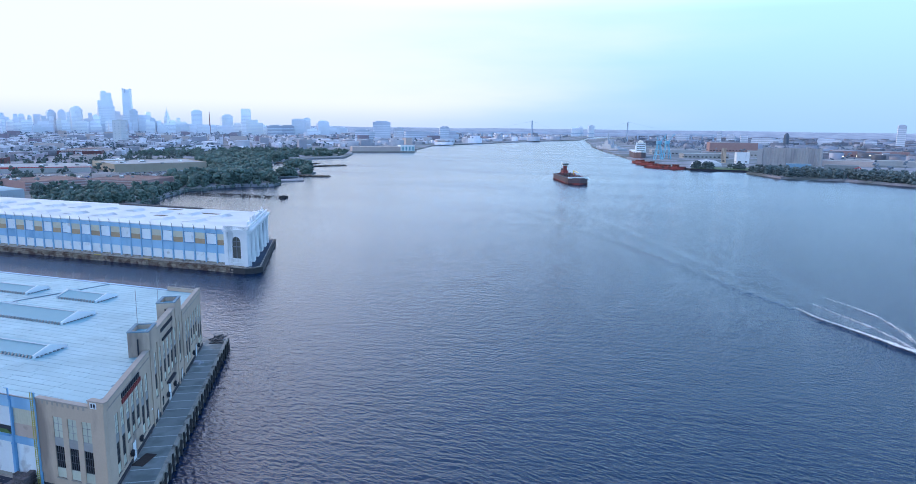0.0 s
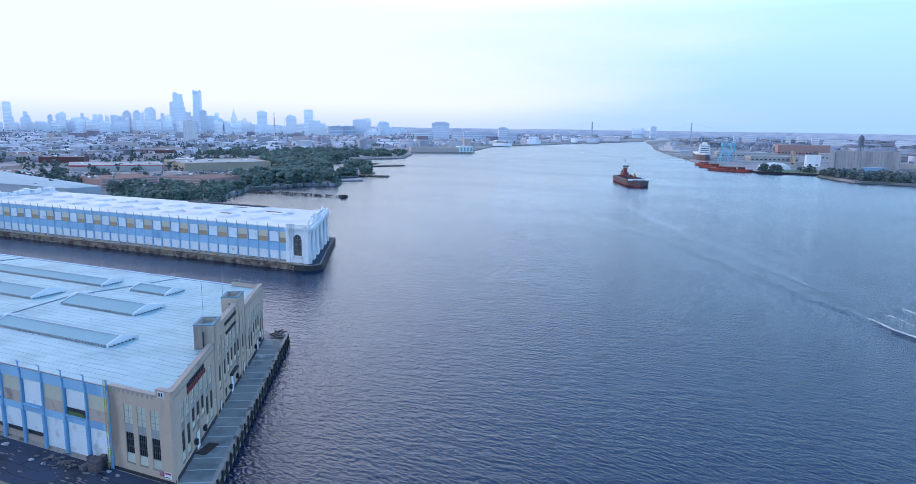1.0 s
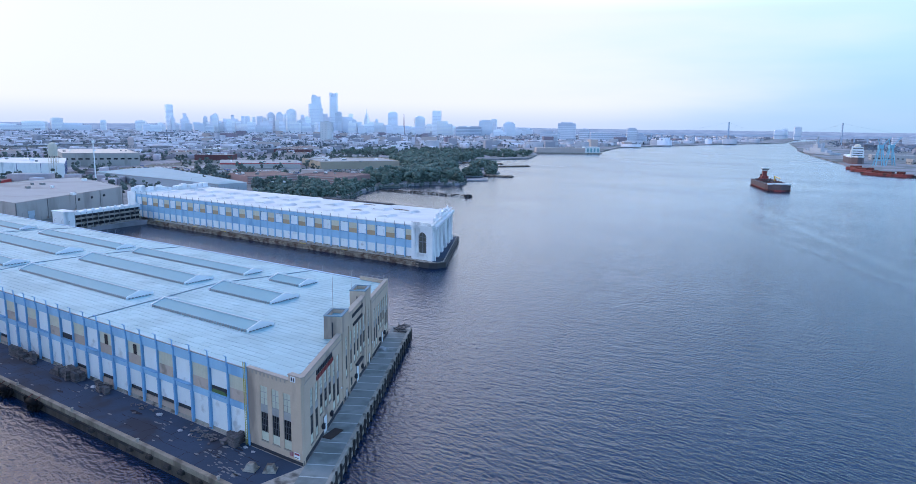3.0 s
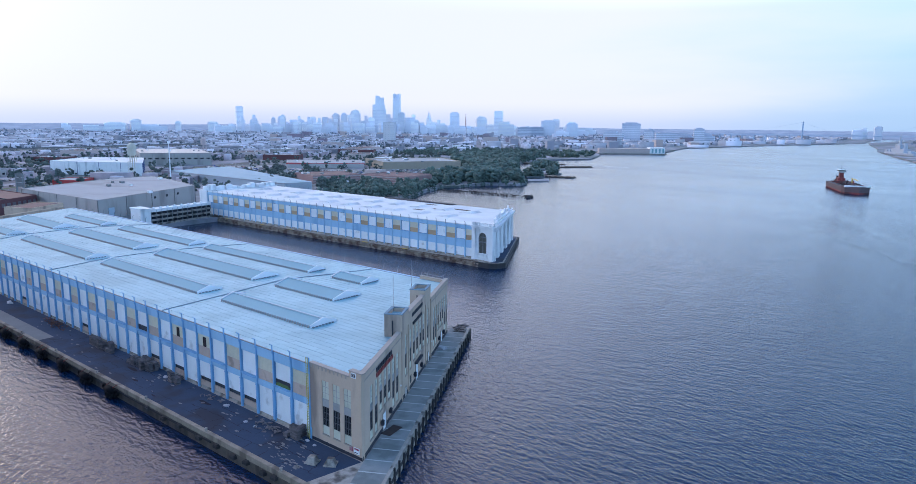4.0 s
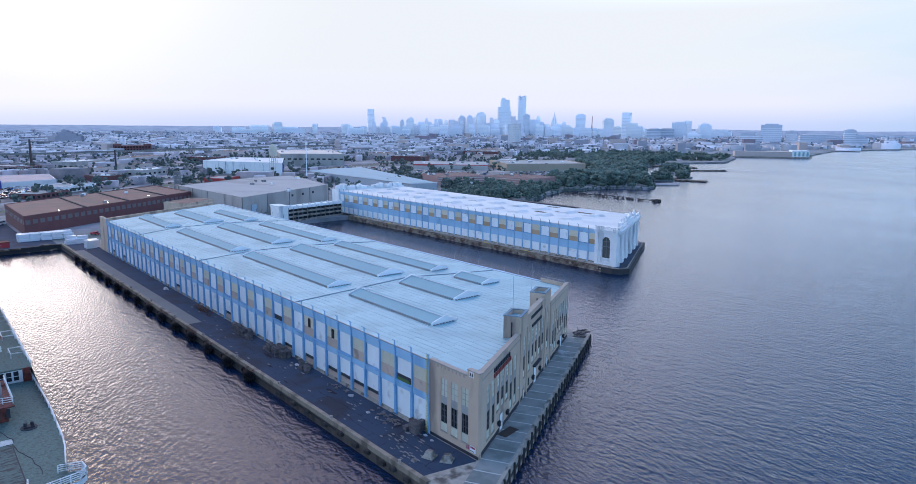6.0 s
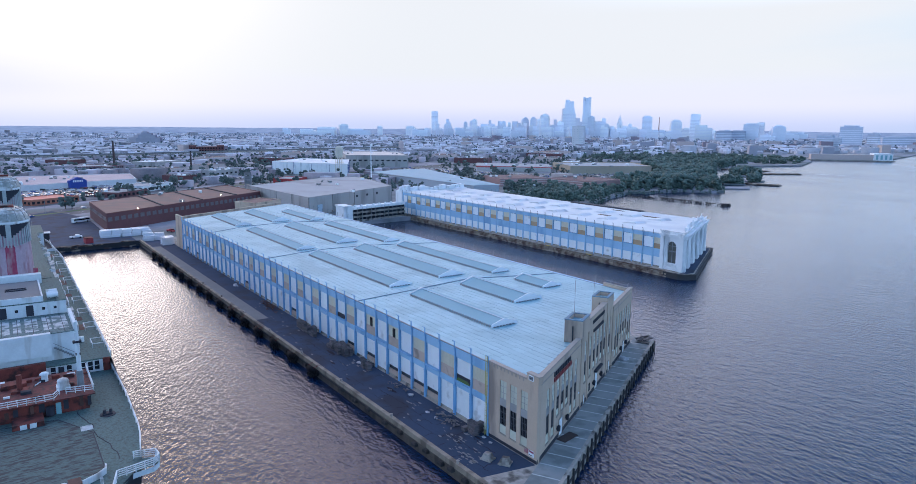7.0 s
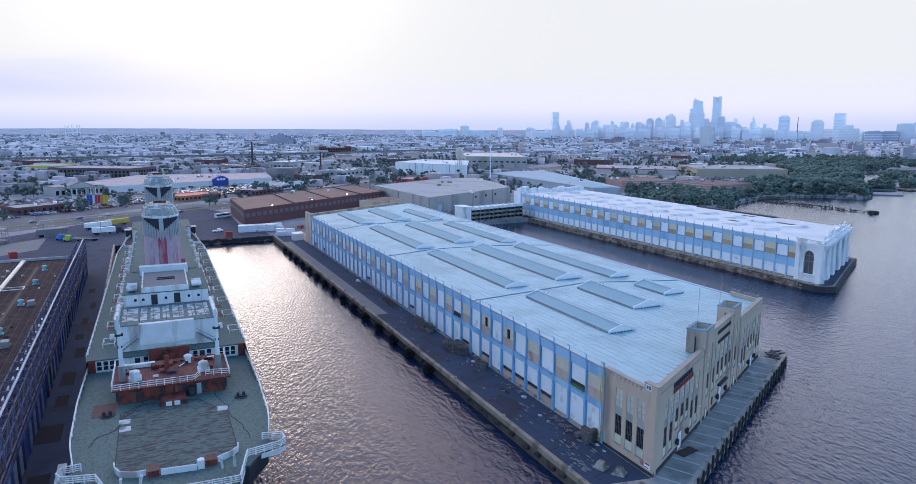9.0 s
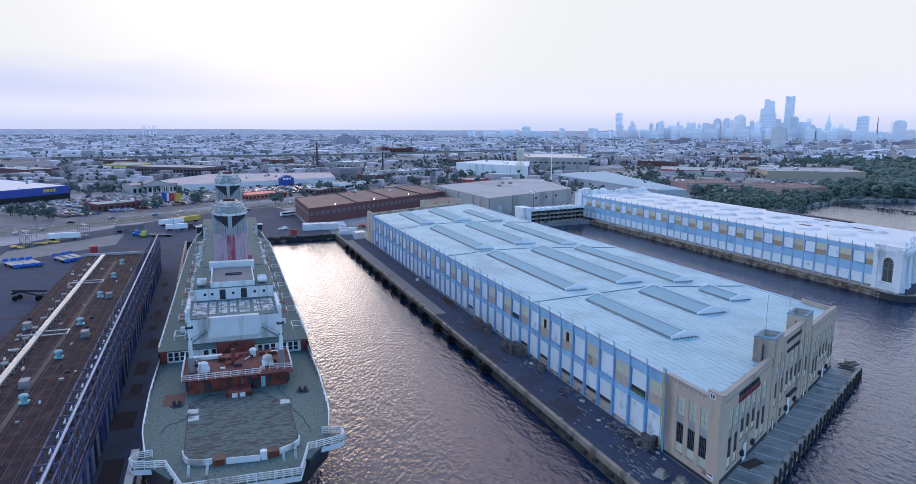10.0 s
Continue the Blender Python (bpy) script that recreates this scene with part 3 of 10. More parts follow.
for i in range(15):
    x = -71.6 - i * 13.7
    at = pose(x + 150, S_EDGE - 30.1, rnd.uniform(-0.1, 0.15), 0, 0, rnd.uniform(-3, 3))
    d_ = pick(deck80, "fender", drum, at)
    pick(d_, "tyre_skirt", skirt, Matrix())
    pick(d_, "fender_chain", chain, Matrix())
boll = Mesh().cyl(0, 0, 0, 0.5, 0.28, 10, 0.22).dome(0, 0, 0.5, 0.36, 0.2, 10, 3).data("bollard", CONCRETE)
for i in range(12):
    pick(deck80, "bollard", boll, pose(-8 - i * 24.5 + 150, S_EDGE + 0.35 - 30, DECK + 0.28))

# ---- the blue shed with its tan brick river front ----
def wall_boxes(m, x0, x1, z0, z1, y0, y1, holes):
    """An upright wall along x from y0 to y1 thick, with openings (x0, x1, z0, z1) through it, sorted by x and apart."""
    x = x0
    for hx0, hx1, hz0, hz1 in holes:
        if hx0 > x:
            m.box(x, y0, z0, hx0, y1, z1)
        m.box(hx0, y0, z0, hx1, y1, hz0)
        m.box(hx0, y0, hz1, hx1, y1, z1)
        x = hx1
    m.box(x, y0, z0, x1, y1, z1)
    return m


FRONT_M = pose(0, 0, 0, 0, 0, 118.88)
ROOF_Z = 17.9
shed = thing("pier_shed", "long pale blue pier shed with a tan brick front, pale roof", "warehouse", (0, 0, 0))
# inner body, painted near-black for the shade indoors, and roof slab
body = [(-1.8, 0.6), (-39.8, 69.0), (-301, 69.0), (-263.5, 0.6)]
part("body", Mesh().prism([body[1], body[2], body[3], body[0]], 2.5, ROOF_Z - 0.3), paint("interior_shade_paint", (0.05, 0.055, 0.07), 0.9), shed)
part("roof", Mesh().prism([(-39.2, 69.7), (-301.5, 69.7), (-263.3, 0.0), (-0.9, 0.0)], ROOF_Z - 0.3, ROOF_Z), ROOF_SEAM, shed, "tarred roof base")
# overlapping roof sheets, laid in staggered courses; those by the river front singly, the rest joined
m = Mesh()
rnd = random.Random(11)
step = 1.75
SHEETS = {}
singles = 0


def sheet(m_, x, x1, y0, dz):
    m_.add([(x, y0, ROOF_Z + dz + 0.015), (x, y0 + step - 0.065, ROOF_Z + dz), (x1 + 0.06, y0 + step - 0.065, ROOF_Z + dz), (x1 + 0.06, y0, ROOF_Z + dz + 0.015),
            (x, y0, ROOF_Z - 0.02), (x, y0 + step - 0.065, ROOF_Z - 0.02), (x1 + 0.06, y0 + step - 0.065, ROOF_Z - 0.02), (x1 + 0.06, y0, ROOF_Z - 0.02)],
           [(0, 1, 2, 3), (0, 4, 5, 1), (2, 6, 7, 3), (3, 7, 4, 0), (1, 5, 6, 2)])
    return m_


def sag(x, y):
    """How far the courses stray sideways where the sheets have crept."""
    return 0.30 * noise.noise((x / 11, y / 16, 2)) + 0.10 * noise.noise((x / 3.5, y / 5, 7))


for j in range(39):
    y0 = 0.25 + j * step
    x = -0.55 * (y0 + step) - 1.2 - (j % 3) * 0.4
    end = -262.5 - 0.55 * y0
    while x > end + 0.5:
        ln = rnd.choice((3.2, 3.6, 4.0, 4.4))
        x1 = max(end, x - ln)
        dz = rnd.uniform(0.03, 0.06)
        if singles < 300 and x > -0.55 * y0 - 31 and x1 > end:
            if ln not in SHEETS:
                SHEETS[ln] = sheet(Mesh(), 0, -ln, 0, 0.0).data("roof_sheet", ROOF_80)
            pick(shed, "roof_sheet", SHEETS[ln], pose(x, y0 + sag(x, y0), dz, 0, 0, math.degrees((sag(x, y0) - sag(x1, y0)) / ln)))
            singles += 1
        else:
            sheet(m, x, x1, y0, dz)
        x = x1
m.v = [(x, y + sag(x, y), z) for x, y, z in m.v]
tagged(part("roof_covering", m, ROOF_80, shed, "staggered courses of pale roof sheets"), kind="stuff")
# raised expansion joints that step across the roof
for pts in ([(-72.1, 0.4), (-74.9, 21.4), (-77.7, 40.8), (-76.2, 44.9), (-72.0, 56.8), (-68.6, 68.5)], [(-142.0, 0.4), (-148.2, 21.8), (-147.0, 39.4), (-143.0, 54.0), (-137.0, 68.5)], [(-211.3, 0.4), (-222.0, 19.3), (-224.0, 41.5), (-219.0, 55.0), (-212.0, 68.5)]):
    jm = Mesh()
    for p, q in zip(pts, pts[1:]):
        jm.beam((*p, ROOF_Z + 0.12), (*q, ROOF_Z + 0.12), 0.36, 0.22)
    part("expansion_joint", jm, ROOF_SEAM, shed)
# ridged skylights in three rows
for y0, y1, spans in ((15.0, 22.3, ((-69.6, -32.9), (-140, -80.8), (-209, -151.0), (-264, -224.6))),
                      (33.9, 43.3, ((-72.5, -47.3), (-142, -83.6), (-213, -157), (-271, -229))),
                      (51.5, 58.3, ((-68.6, -55.6), (-140, -79.6), (-208, -150), (-263, -224)))):
    for x0, x1 in spans:
        h = (y1 - y0) * 0.13
        mid = (y0 + y1) / 2
        s = part("skylight", Mesh().gable(x0, y0, x1 - 0.3, y1, ROOF_Z - 0.1, ROOF_Z + 0.55, ROOF_Z + 0.55 + h), SKYLIGHT, shed, "long low ridged skylight")
        for xe, d in ((x1 - 0.3, 0.25), (x0 - 0.25, 0.25)):
            tri = [(y0 - 0.2, ROOF_Z), (y1 + 0.2, ROOF_Z), (y1 + 0.2, ROOF_Z + 0.7), (mid, ROOF_Z + 0.95 + h), (y0 - 0.2, ROOF_Z + 0.7)]
            g = Mesh().add([(xe, y, z) for y, z in tri] + [(xe + d, y, z) for y, z in tri], [(4, 3, 2, 1, 0), (5, 6, 7, 8, 9)] + [(i, (i + 1) % 5, 5 + (i + 1) % 5, 5 + i) for i in range(5)])
            part("gable_end", g, WHITE_METAL, s, "white sheet-metal gable end")
        g = Mesh()
        g.beam((x0, mid, ROOF_Z + 0.62 + h), (x1 - 0.2, mid, ROOF_Z + 0.62 + h), 0.5, 0.14)
        part("ridge_cap", g, RIDGE_METAL, s)
        v = Mesh()
        n = int((x1 - x0) / 0.95)
        for i in range(n):
            x = x0 + 0.4 + i * 0.95
            v.add([(x, y0 - 0.02, ROOF_Z + 0.62), (x + 0.4, y0 - 0.02, ROOF_Z + 0.62), (x + 0.4, y0 - 0.45, ROOF_Z + 0.02), (x, y0 - 0.45, ROOF_Z + 0.02), (x, y0 - 0.02, ROOF_Z), (x + 0.4, y0 - 0.02, ROOF_Z)],
                  [(0, 1, 2, 3), (0, 3, 4), (1, 5, 2)])
        for i in range(int((y1 - y0) / 0.95)):
            y = y0 + 0.3 + i * 0.95
            v.box(x1 - 0.04, y, ROOF_Z, x1 + 0.35, y + 0.4, ROOF_Z + 0.3)
        tagged(part("vent_edge", v, GREY_STEEL, s), kind="stuff")

# side wall: steel frame, roller doors and cladding panels, bay by bay
BAYS, BAY, X_0 = 42, 5.86, -14.55


def blue_side(parent, sign, y, z_levels, panels, n, x_start, bay):
    """One long wall facing -Y. z_levels: door foot, door head, panel foot, panel head, eaves."""
    z0, z1, z2, z3, z4 = z_levels
    x_end = x_start - n * bay
    part("upper_girder", Mesh().box(x_end, y - 0.12, z3, x_start, y + 0.5, z4), BLUE_STEEL, parent)
    part("middle_girder", Mesh().box(x_end, y - 0.12, z1, x_start, y + 0.5, z2), BLUE_STEEL, parent)
    part("sill_wall", Mesh().box(x_end, y - 0.02, 2.6, x_start, y + 0.5, z0), CONCRETE, parent)
    post = Mesh().box(-0.16, y - 0.34, z1 - 0.2, 0.16, y + 0.3, z4).box(-0.36, y - 0.42, 2.6, 0.20, y + 0.3, z1 - 0.2).box(-0.42, y - 0.46, z1 - 0.2, 0.26, y + 0.3, z1 + 0.1).data("post", BLUE_POST if sign else BLUE_STEEL)
    pole = Mesh().box(-0.09, y - 0.5, z4 - 0.4, 0.09, y - 0.3, z4 + 1.5).tube((0, y - 0.4, z4 + 1.4), (0, y - 1.0, z4 + 1.8), 0.07, 5).data("pole", BLUE_POST if sign else GREY_STEEL)
    def ribbed(x0, x1, z0_, z1_, n_, depth, upright):
        """A ribbed sheet as one folded skin, facing -y."""
        v, f = [], []
        for k in range(2 * n_ + 1):
            d = y + 0.06 - (depth if k % 2 else 0)
            if upright:
                xx = x0 + (x1 - x0) * k / (2 * n_)
                v += [(xx, d, z0_), (xx, d, z1_)]
            else:
                zz = z0_ + (z1_ - z0_) * k / (2 * n_)
                v += [(x0, d, zz), (x1, d, zz)]
        for k in range(2 * n_):
            f.append((2 * k, 2 * k + 1, 2 * k + 3, 2 * k + 2) if not upright else (2 * k, 2 * k + 2, 2 * k + 3, 2 * k + 1))
        n4 = len(v)
        v += [(x0, y + 0.2, z0_), (x1, y + 0.2, z0_), (x1, y + 0.2, z1_), (x0, y + 0.2, z1_)]
        f.append((n4, n4 + 3, n4 + 2, n4 + 1))
        return Mesh().add(v, f)

    door = ribbed(-bay / 2 + 0.3, bay / 2 - 0.3, z0, z1, 8, 0.018, False).data("roller_door", DOOR_WHITE)
    half = Mesh().box(-bay / 2 + 0.3, y + 0.06, z0 + (z1 - z0) * 0.36, bay / 2 - 0.3, y + 0.2, z1).data("half_open_door", DOOR_WHITE)
    stub = Mesh().box(-bay / 2 + 0.3, y + 0.02, z0, bay / 2 - 0.3, y + 0.3, z0 + (z1 - z0) * 0.2).data("loading_sill", PANEL_TAN)
    upper = Mesh().box(-bay / 2 + 0.45, y + 0.08, z2 + 0.25, bay / 2 - 0.45, y + 0.2, z3 - 0.15).data("upper_door", DOOR_WHITE)
    lip = Mesh().box(-bay / 2 + 0.3, y - 0.75, z2 + 0.02, bay / 2 - 0.3, y - 0.1, z2 + 0.2).data("landing_lip", BLUE_POST)
    lo = Mesh().box(-bay / 2 + 0.2, y + 0.02, z2, bay / 2 - 0.2, y + 0.2, z2 + (z3 - z2) * 0.45).data("panel_lower", panels[0])
    hi = ribbed(-bay / 2 + 0.2, bay / 2 - 0.2, z2 + (z3 - z2) * 0.45, z3, 10, 0.05, True).data("panel_upper", panels[1])
    win = Mesh().box(-0.6, y - 0.02, z2 + (z3 - z2) * 0.45, 0.7, y + 0.04, z3 - 0.5).data("window", DARK_GLASS)
    # near-black panel for the shaded opening under a raised door
    gap_ = Mesh().box(-bay / 2 + 0.45, y + 0.02, z2 + 0.2, bay / 2 - 0.45, y + 0.09, z2 + 1.5).data("door_gap", BLACK_OR_SHADE)
    net = Mesh().prism([(-bay / 2 + 0.6, y - 0.25), (bay / 2 - 0.5, y - 0.25), (bay / 2 - 0.5, y + 0.01), (-bay / 2 + 0.6, y + 0.01)], z2 + 0.2, z2 + 0.8, [(-bay / 2 + 0.9, y - 0.1), (bay / 2 - 1.4, y - 0.12), (bay / 2 - 1.5, y), (-bay / 2 + 0.9, y)]).data("green_netting", GRASS)
    r = random.Random(7)
    for i in range(n + 1):
        pick(parent, "post", post, pose(x_start - i * bay, 0, 0))
        pick(parent, "roof_pole", pole, pose(x_start - i * bay, 0, 0))
    for i in range(n):
        at = pose(x_start - (i + 0.5) * bay, 0, 0)
        if i % 2 == (0 if sign else 0):
            pick(parent, "panel_lower", lo, at)
            pick(parent, "panel_upper", hi, at)
            if sign and (i in (6, 8) or r.random() < 0.05):
                pick(parent, "window", win, at)
        else:
            pick(parent, "upper_door", upper, at)
            pick(parent, "landing_lip", lip, at)
            if sign and i in (1, 11):
                pick(parent, "door_gap", gap_, at)
                if i == 1:
                    pick(parent, "green_netting", net, at)
        if sign and (i in (3, 4, 5) or r.random() < 0.12):
            pick(parent, "half_open_door", half, at)
            pick(parent, "loading_sill", stub, at)
        else:
            pick(parent, "roller_door", door, at)


blue_side(shed, True, 0.0, (3.5, 9.45, 10.8, 15.9, 17.95), (PANEL_TAN, PANEL_YELLOW), BAYS, X_0, BAY)
part("north_wall", Mesh().box(-300, 69.2, 2.5, -39, 69.9, 17.96), BLUE_STEEL, shed, "pale blue steel wall")
rail = Mesh().tube((0, 69.5, 18.2), (0, 69.5, 19.8), 0.09, 5).tube((0, 69.5, 19.7), (0, 70.1, 20.2), 0.07, 4).data("roof_pole", GREY_STEEL)
for i in range(42):
    pick(shed, "roof_pole", rail, pose(-40 - i * 6.2, 0, 0))
gut = Mesh().beam((-14.5, -0.05, 18.04), (-260, -0.05, 18.04), 0.25, 0.18)
part("eaves_gutter", gut, GREY_STEEL, shed)
# far end: a matching brick head
wm = Mesh().box(-274, -0.25, 2.5, -260.8, 0.9, 19.2)
part("end_wall", wm, BRICK_TAN, shed, "tan brick end wall")
p0, p1 = (-274, -0.2), (-312, 69)
part("end_wall", Mesh().prism([p0, (-272.6, -0.2), (-310.6, 69), p1], 2.5, 17.75), BRICK_TAN, shed)

# ---- river front: brick walls with deep window slots ----
BAR_DARK = paint("dark_window_bars", (0.085, 0.085, 0.095), 0.6, 0.2, 1.0, 0.2)
SPANDREL = paint("grey_spandrel_sheet", (0.30, 0.30, 0.30), 0.7, 0.12, 1.0, 0.3, objects=0.12)


def window_slot(w, z0, z1):
    """The parts of one tall window, as meshes in a slot centred on x = 0 whose outer face is y = 0."""
    h = z1 - z0
    a, b, c = z0 + 0.16 * h, z0 + 0.52 * h, z0 + 0.66 * h
    glass = Mesh().box(-w / 2, 0.20, a, w / 2, 0.34, b).data("pane", DARK_GLASS)
    top = Mesh().box(-w / 2, 0.14, c, w / 2, 0.34, z1).data("blind", PALE_GLASS)
    low = Mesh().box(-w / 2, 0.12, z0, w / 2, 0.34, a).data("lower_blind", PALE_GLASS)
    span = Mesh().box(-w / 2, 0.05, b, w / 2, 0.34, c).data("spandrel", SPANDREL)
    bars = Mesh()
    for k in range(5):
        x = -w / 2 + 0.06 + k * (w - 0.12) / 4
        bars.box(x - 0.05, 0.12, a, x + 0.05, 0.22, b)
    for k in range(4):
        z = a + (b - a) * k / 3
        bars.box(-w / 2, 0.13, z - 0.05, w / 2, 0.21, z + 0.05)
    upper = Mesh().box(-0.04, 0.10, c, 0.04, 0.16, z1)
    for k in range(4):
        z = c + (z1 - c) * k / 3
        upper.box(-w / 2, 0.10, z - 0.035, w / 2, 0.16, z + 0.035)
    bars = bars.data("glazing_bars", BAR_DARK)
    upper = upper.data("upper_grille", SPANDREL)
    sill = Mesh().box(-w / 2 - 0.1, -0.12, z0 - 0.2, w / 2 + 0.1, 0.3, z0).data("sill", STONE_TRIM)
    leaf = Mesh().box(-w / 2 + 0.05, -0.02, c, w / 2 - 0.05, 0.02, c + (z1 - c) * 0.32).moved(pose(0, -0.3, c * 0.145, 0, 0, 0)).data("tilted_vent", PALE_GLASS)
    return [("pane", glass), ("blind", top), ("blind", low), ("spandrel", span), ("glazing_bars", bars), ("sill", sill), ("upper_grille", upper)], leaf


def place_slots(parent, base, slots, at, seed, tilt=True, top=16.3):
    r = random.Random(seed)
    for x in at:
        pieces, leaf = slots
        w = pick(parent, "window_sash", pieces[4][1], base @ pose(x, 0, 0))
        for name, me in pieces[:4] + pieces[5:]:
            pick(w, name, me, Matrix())
        if tilt and r.random() < 0.45:
            z = top - 3.6 + r.choice((0, 1.3))
            t = Mesh().box(-0.62, -0.03, 0, 0.62, 0.03, 1.3).data("tilted_vent", PALE_GLASS)
            pick(w, "tilted_vent", t, pose(0, 0.05, z, r.uniform(-35, -12), 0, 0))


WZ0, WZ1 = 5.0, 15.8
side_tall = window_slot(1.95, WZ0, WZ1)
tall, short = window_slot(1.8, 4.6, 15.4), window_slot(1.8, 7.8, 15.4)
high, single = window_slot(1.8, 8.8, 17.2), window_slot(1.5, 7.8, 17.2)
# the face towards the apron
at = (3.7, 6.8, 9.9)
m = wall_boxes(Mesh(), -14.4, 0.0, 2.5, 18.35, -0.3, 0.5, [(-x - 0.97, -x + 0.97, WZ0, WZ1) for x in sorted(at, reverse=True)])
m.box(-3.0, -0.36, 18.35, 0.25, 0.6, 19.6)
part("side_wall", m, BRICK_TAN, shed, "tan brick wall")
part("coping", Mesh().box(-14.5, -0.42, 18.35, -3.0, 0.6, 18.62).box(-3.1, -0.45, 19.6, 0.35, 0.7, 19.76), STONE_TRIM, shed)
for k in range(10):
    part("cornice_block", Mesh().box(-14.1 + k * 1.1, -0.36, 17.75, -13.75 + k * 1.1, -0.3, 18.3), STONE_TRIM, shed)
place_slots(shed, pose(0, -0.3, 0), side_tall, [-x for x in at], 2, tilt=False)
part("base_course", Mesh().box(-14.4, -0.36, DECK - 0.1, 0.2, -0.3, DECK + 0.6), BLACK_OR_SHADE, shed)
sign = Mesh().box(-2.0, -0.42, DECK + 1.0, -0.5, -0.36, DECK + 2.2)
b = part("notice", sign, WHITE_METAL, shed, "white notice board with red bars")
part("bar", Mesh().box(-1.9, -0.44, DECK + 1.75, -0.6, -0.42, DECK + 2.1), FUNNEL_DEEP, b)
part("bar", Mesh().box(-1.9, -0.44, DECK + 1.15, -0.9, -0.42, DECK + 1.3), BLACK_OR_SHADE, b)
part("notice", Mesh().box(-3.2, -0.42, DECK + 1.2, -2.3, -0.36, DECK + 2.1), FUNNEL_DEEP, shed, "red notice board")
b = part("pier_mark", Mesh().box(-2.5, -0.42, 18.45, -1.2, -0.36, 19.45), WHITE_METAL, shed, "square white mark with dark bars")
part("bar", Mesh().box(-2.3, -0.44, 18.6, -1.95, -0.42, 19.3).box(-1.75, -0.44, 18.6, -1.4, -0.42, 19.3), BLACK_OR_SHADE, b)
lad = Mesh()
for dx in (-0.25, 0.25):
    lad.box(-14.75 + dx - 0.04, -0.75, DECK, -14.75 + dx + 0.04, -0.67, 19.6)
for k in range(48):
    lad.box(-15.0, -0.73, DECK + 0.4 + k * 0.34, -14.5, -0.69, DECK + 0.46 + k * 0.34)
part("ladder", lad, paint("yellow_steel", (0.42, 0.38, 0.08), 0.6), shed, "yellow steel ladder")
part("downpipe", Mesh().cyl(-14.2, -0.5, DECK, DECK + 2.4, 0.16, 8), BLUE_POST, shed, "blue downpipe foot")
# the river face, in its own axes: x along the front, y inwards
FRONTS = [(tall, (5.4, 8.5, 20.8, 23.9, 60.9, 63.7, 75.8, 78.4), 4.6, 15.4, 0.9), (short, (11.6, 14.7, 17.7, 66.7, 69.8, 72.7), 7.8, 15.4, 0.9),
          (high, (38.9, 42.1, 45.4, 48.7), 8.8, 17.2, 0.9), (single, (31.3, 35.5, 53.7), 7.8, 17.2, 0.75)]
holes = sorted((x - hw, x + hw, z0, z1) for slot, xs, z0, z1, hw in FRONTS for x in xs)
m = wall_boxes(Mesh(), 0.3, 79.8, 2.5, 19.1, 0.0, 0.8, holes)
m.box(33.0, -0.15, 19.1, 49.4, 0.9, 21.8).box(33.0, -0.22, 2.9, 33.5, 0.0, 21.4).box(50.4, -0.22, 2.9, 51.0, 0.0, 21.4).box(27.4, -0.2, 2.9, 28.0, 0.0, 19.1).box(56.4, -0.2, 2.9, 57.0, 0.0, 19.1)
part("river_wall", m.moved(FRONT_M), BRICK_TAN, shed, "tan brick river front")
part("coping", Mesh().box(0.2, -0.12, 19.1, 26.7, 0.95, 19.32).box(55.7, -0.12, 19.1, 79.9, 0.95, 19.32).box(33.0, -0.28, 21.8, 49.3, 1.05, 22.0).moved(FRONT_M), STONE_TRIM, shed)
part("base_course", Mesh().box(0.0, -0.08, DECK - 0.1, 79.8, 0.0, DECK + 0.8).moved(FRONT_M), BLACK_OR_SHADE, shed)
part("string_course", Mesh().box(0.3, -0.08, 17.75, 27.4, 0.0, 17.95).box(57.0, -0.08, 17.75, 79.8, 0.0, 17.95).moved(FRONT_M), STONE_TRIM, shed)
for k, (slot, xs, z0, z1, hw) in enumerate(FRONTS):
    place_slots(shed, FRONT_M, slot, xs, 5 + k, top=z1)
for x, w, h in ((13.6, 2.0, 3.5), (41.2, 2.2, 4.2), (30.7, 0.9, 2.2), (53.7, 1.0, 2.7), (70.6, 1.6, 3.2)):
    d = part("door", Mesh().box(x - w / 2, -0.1, DECK, x + w / 2, 0.0, DECK + h).moved(FRONT_M), WHITE_METAL, shed, "white painted door")
    part("door_frame", Mesh().box(x - w / 2 - 0.15, -0.16, DECK, x - w / 2, 0.0, DECK + h).box(x + w / 2, -0.16, DECK, x + w / 2 + 0.15, 0.0, DECK + h).box(x - w / 2 - 0.15, -0.18, DECK + h, x + w / 2 + 0.15, 0.0, DECK + h + 0.2).moved(FRONT_M), STONE_TRIM, d)
for x in (11.3, 17.2, 38.4, 45.0, 66.4, 72.6):
    w = part("wall_lamp", Mesh().box(x - 0.28, -0.72, 4.7, x + 0.28, -0.16, 5.6).prism([(x - 0.34, -0.78), (x + 0.34, -0.78), (x + 0.34, -0.1), (x - 0.34, -0.1)], 5.6, 5.95, [(x - 0.1, -0.5), (x + 0.1, -0.5), (x + 0.1, -0.38), (x - 0.1, -0.38)]).moved(FRONT_M), BLACK_OR_SHADE, shed, "black lantern")
    part("bracket", Mesh().box(x - 0.08, -0.16, 4.9, x + 0.08, 0.0, 5.3).moved(FRONT_M), BLACK_OR_SHADE, w)
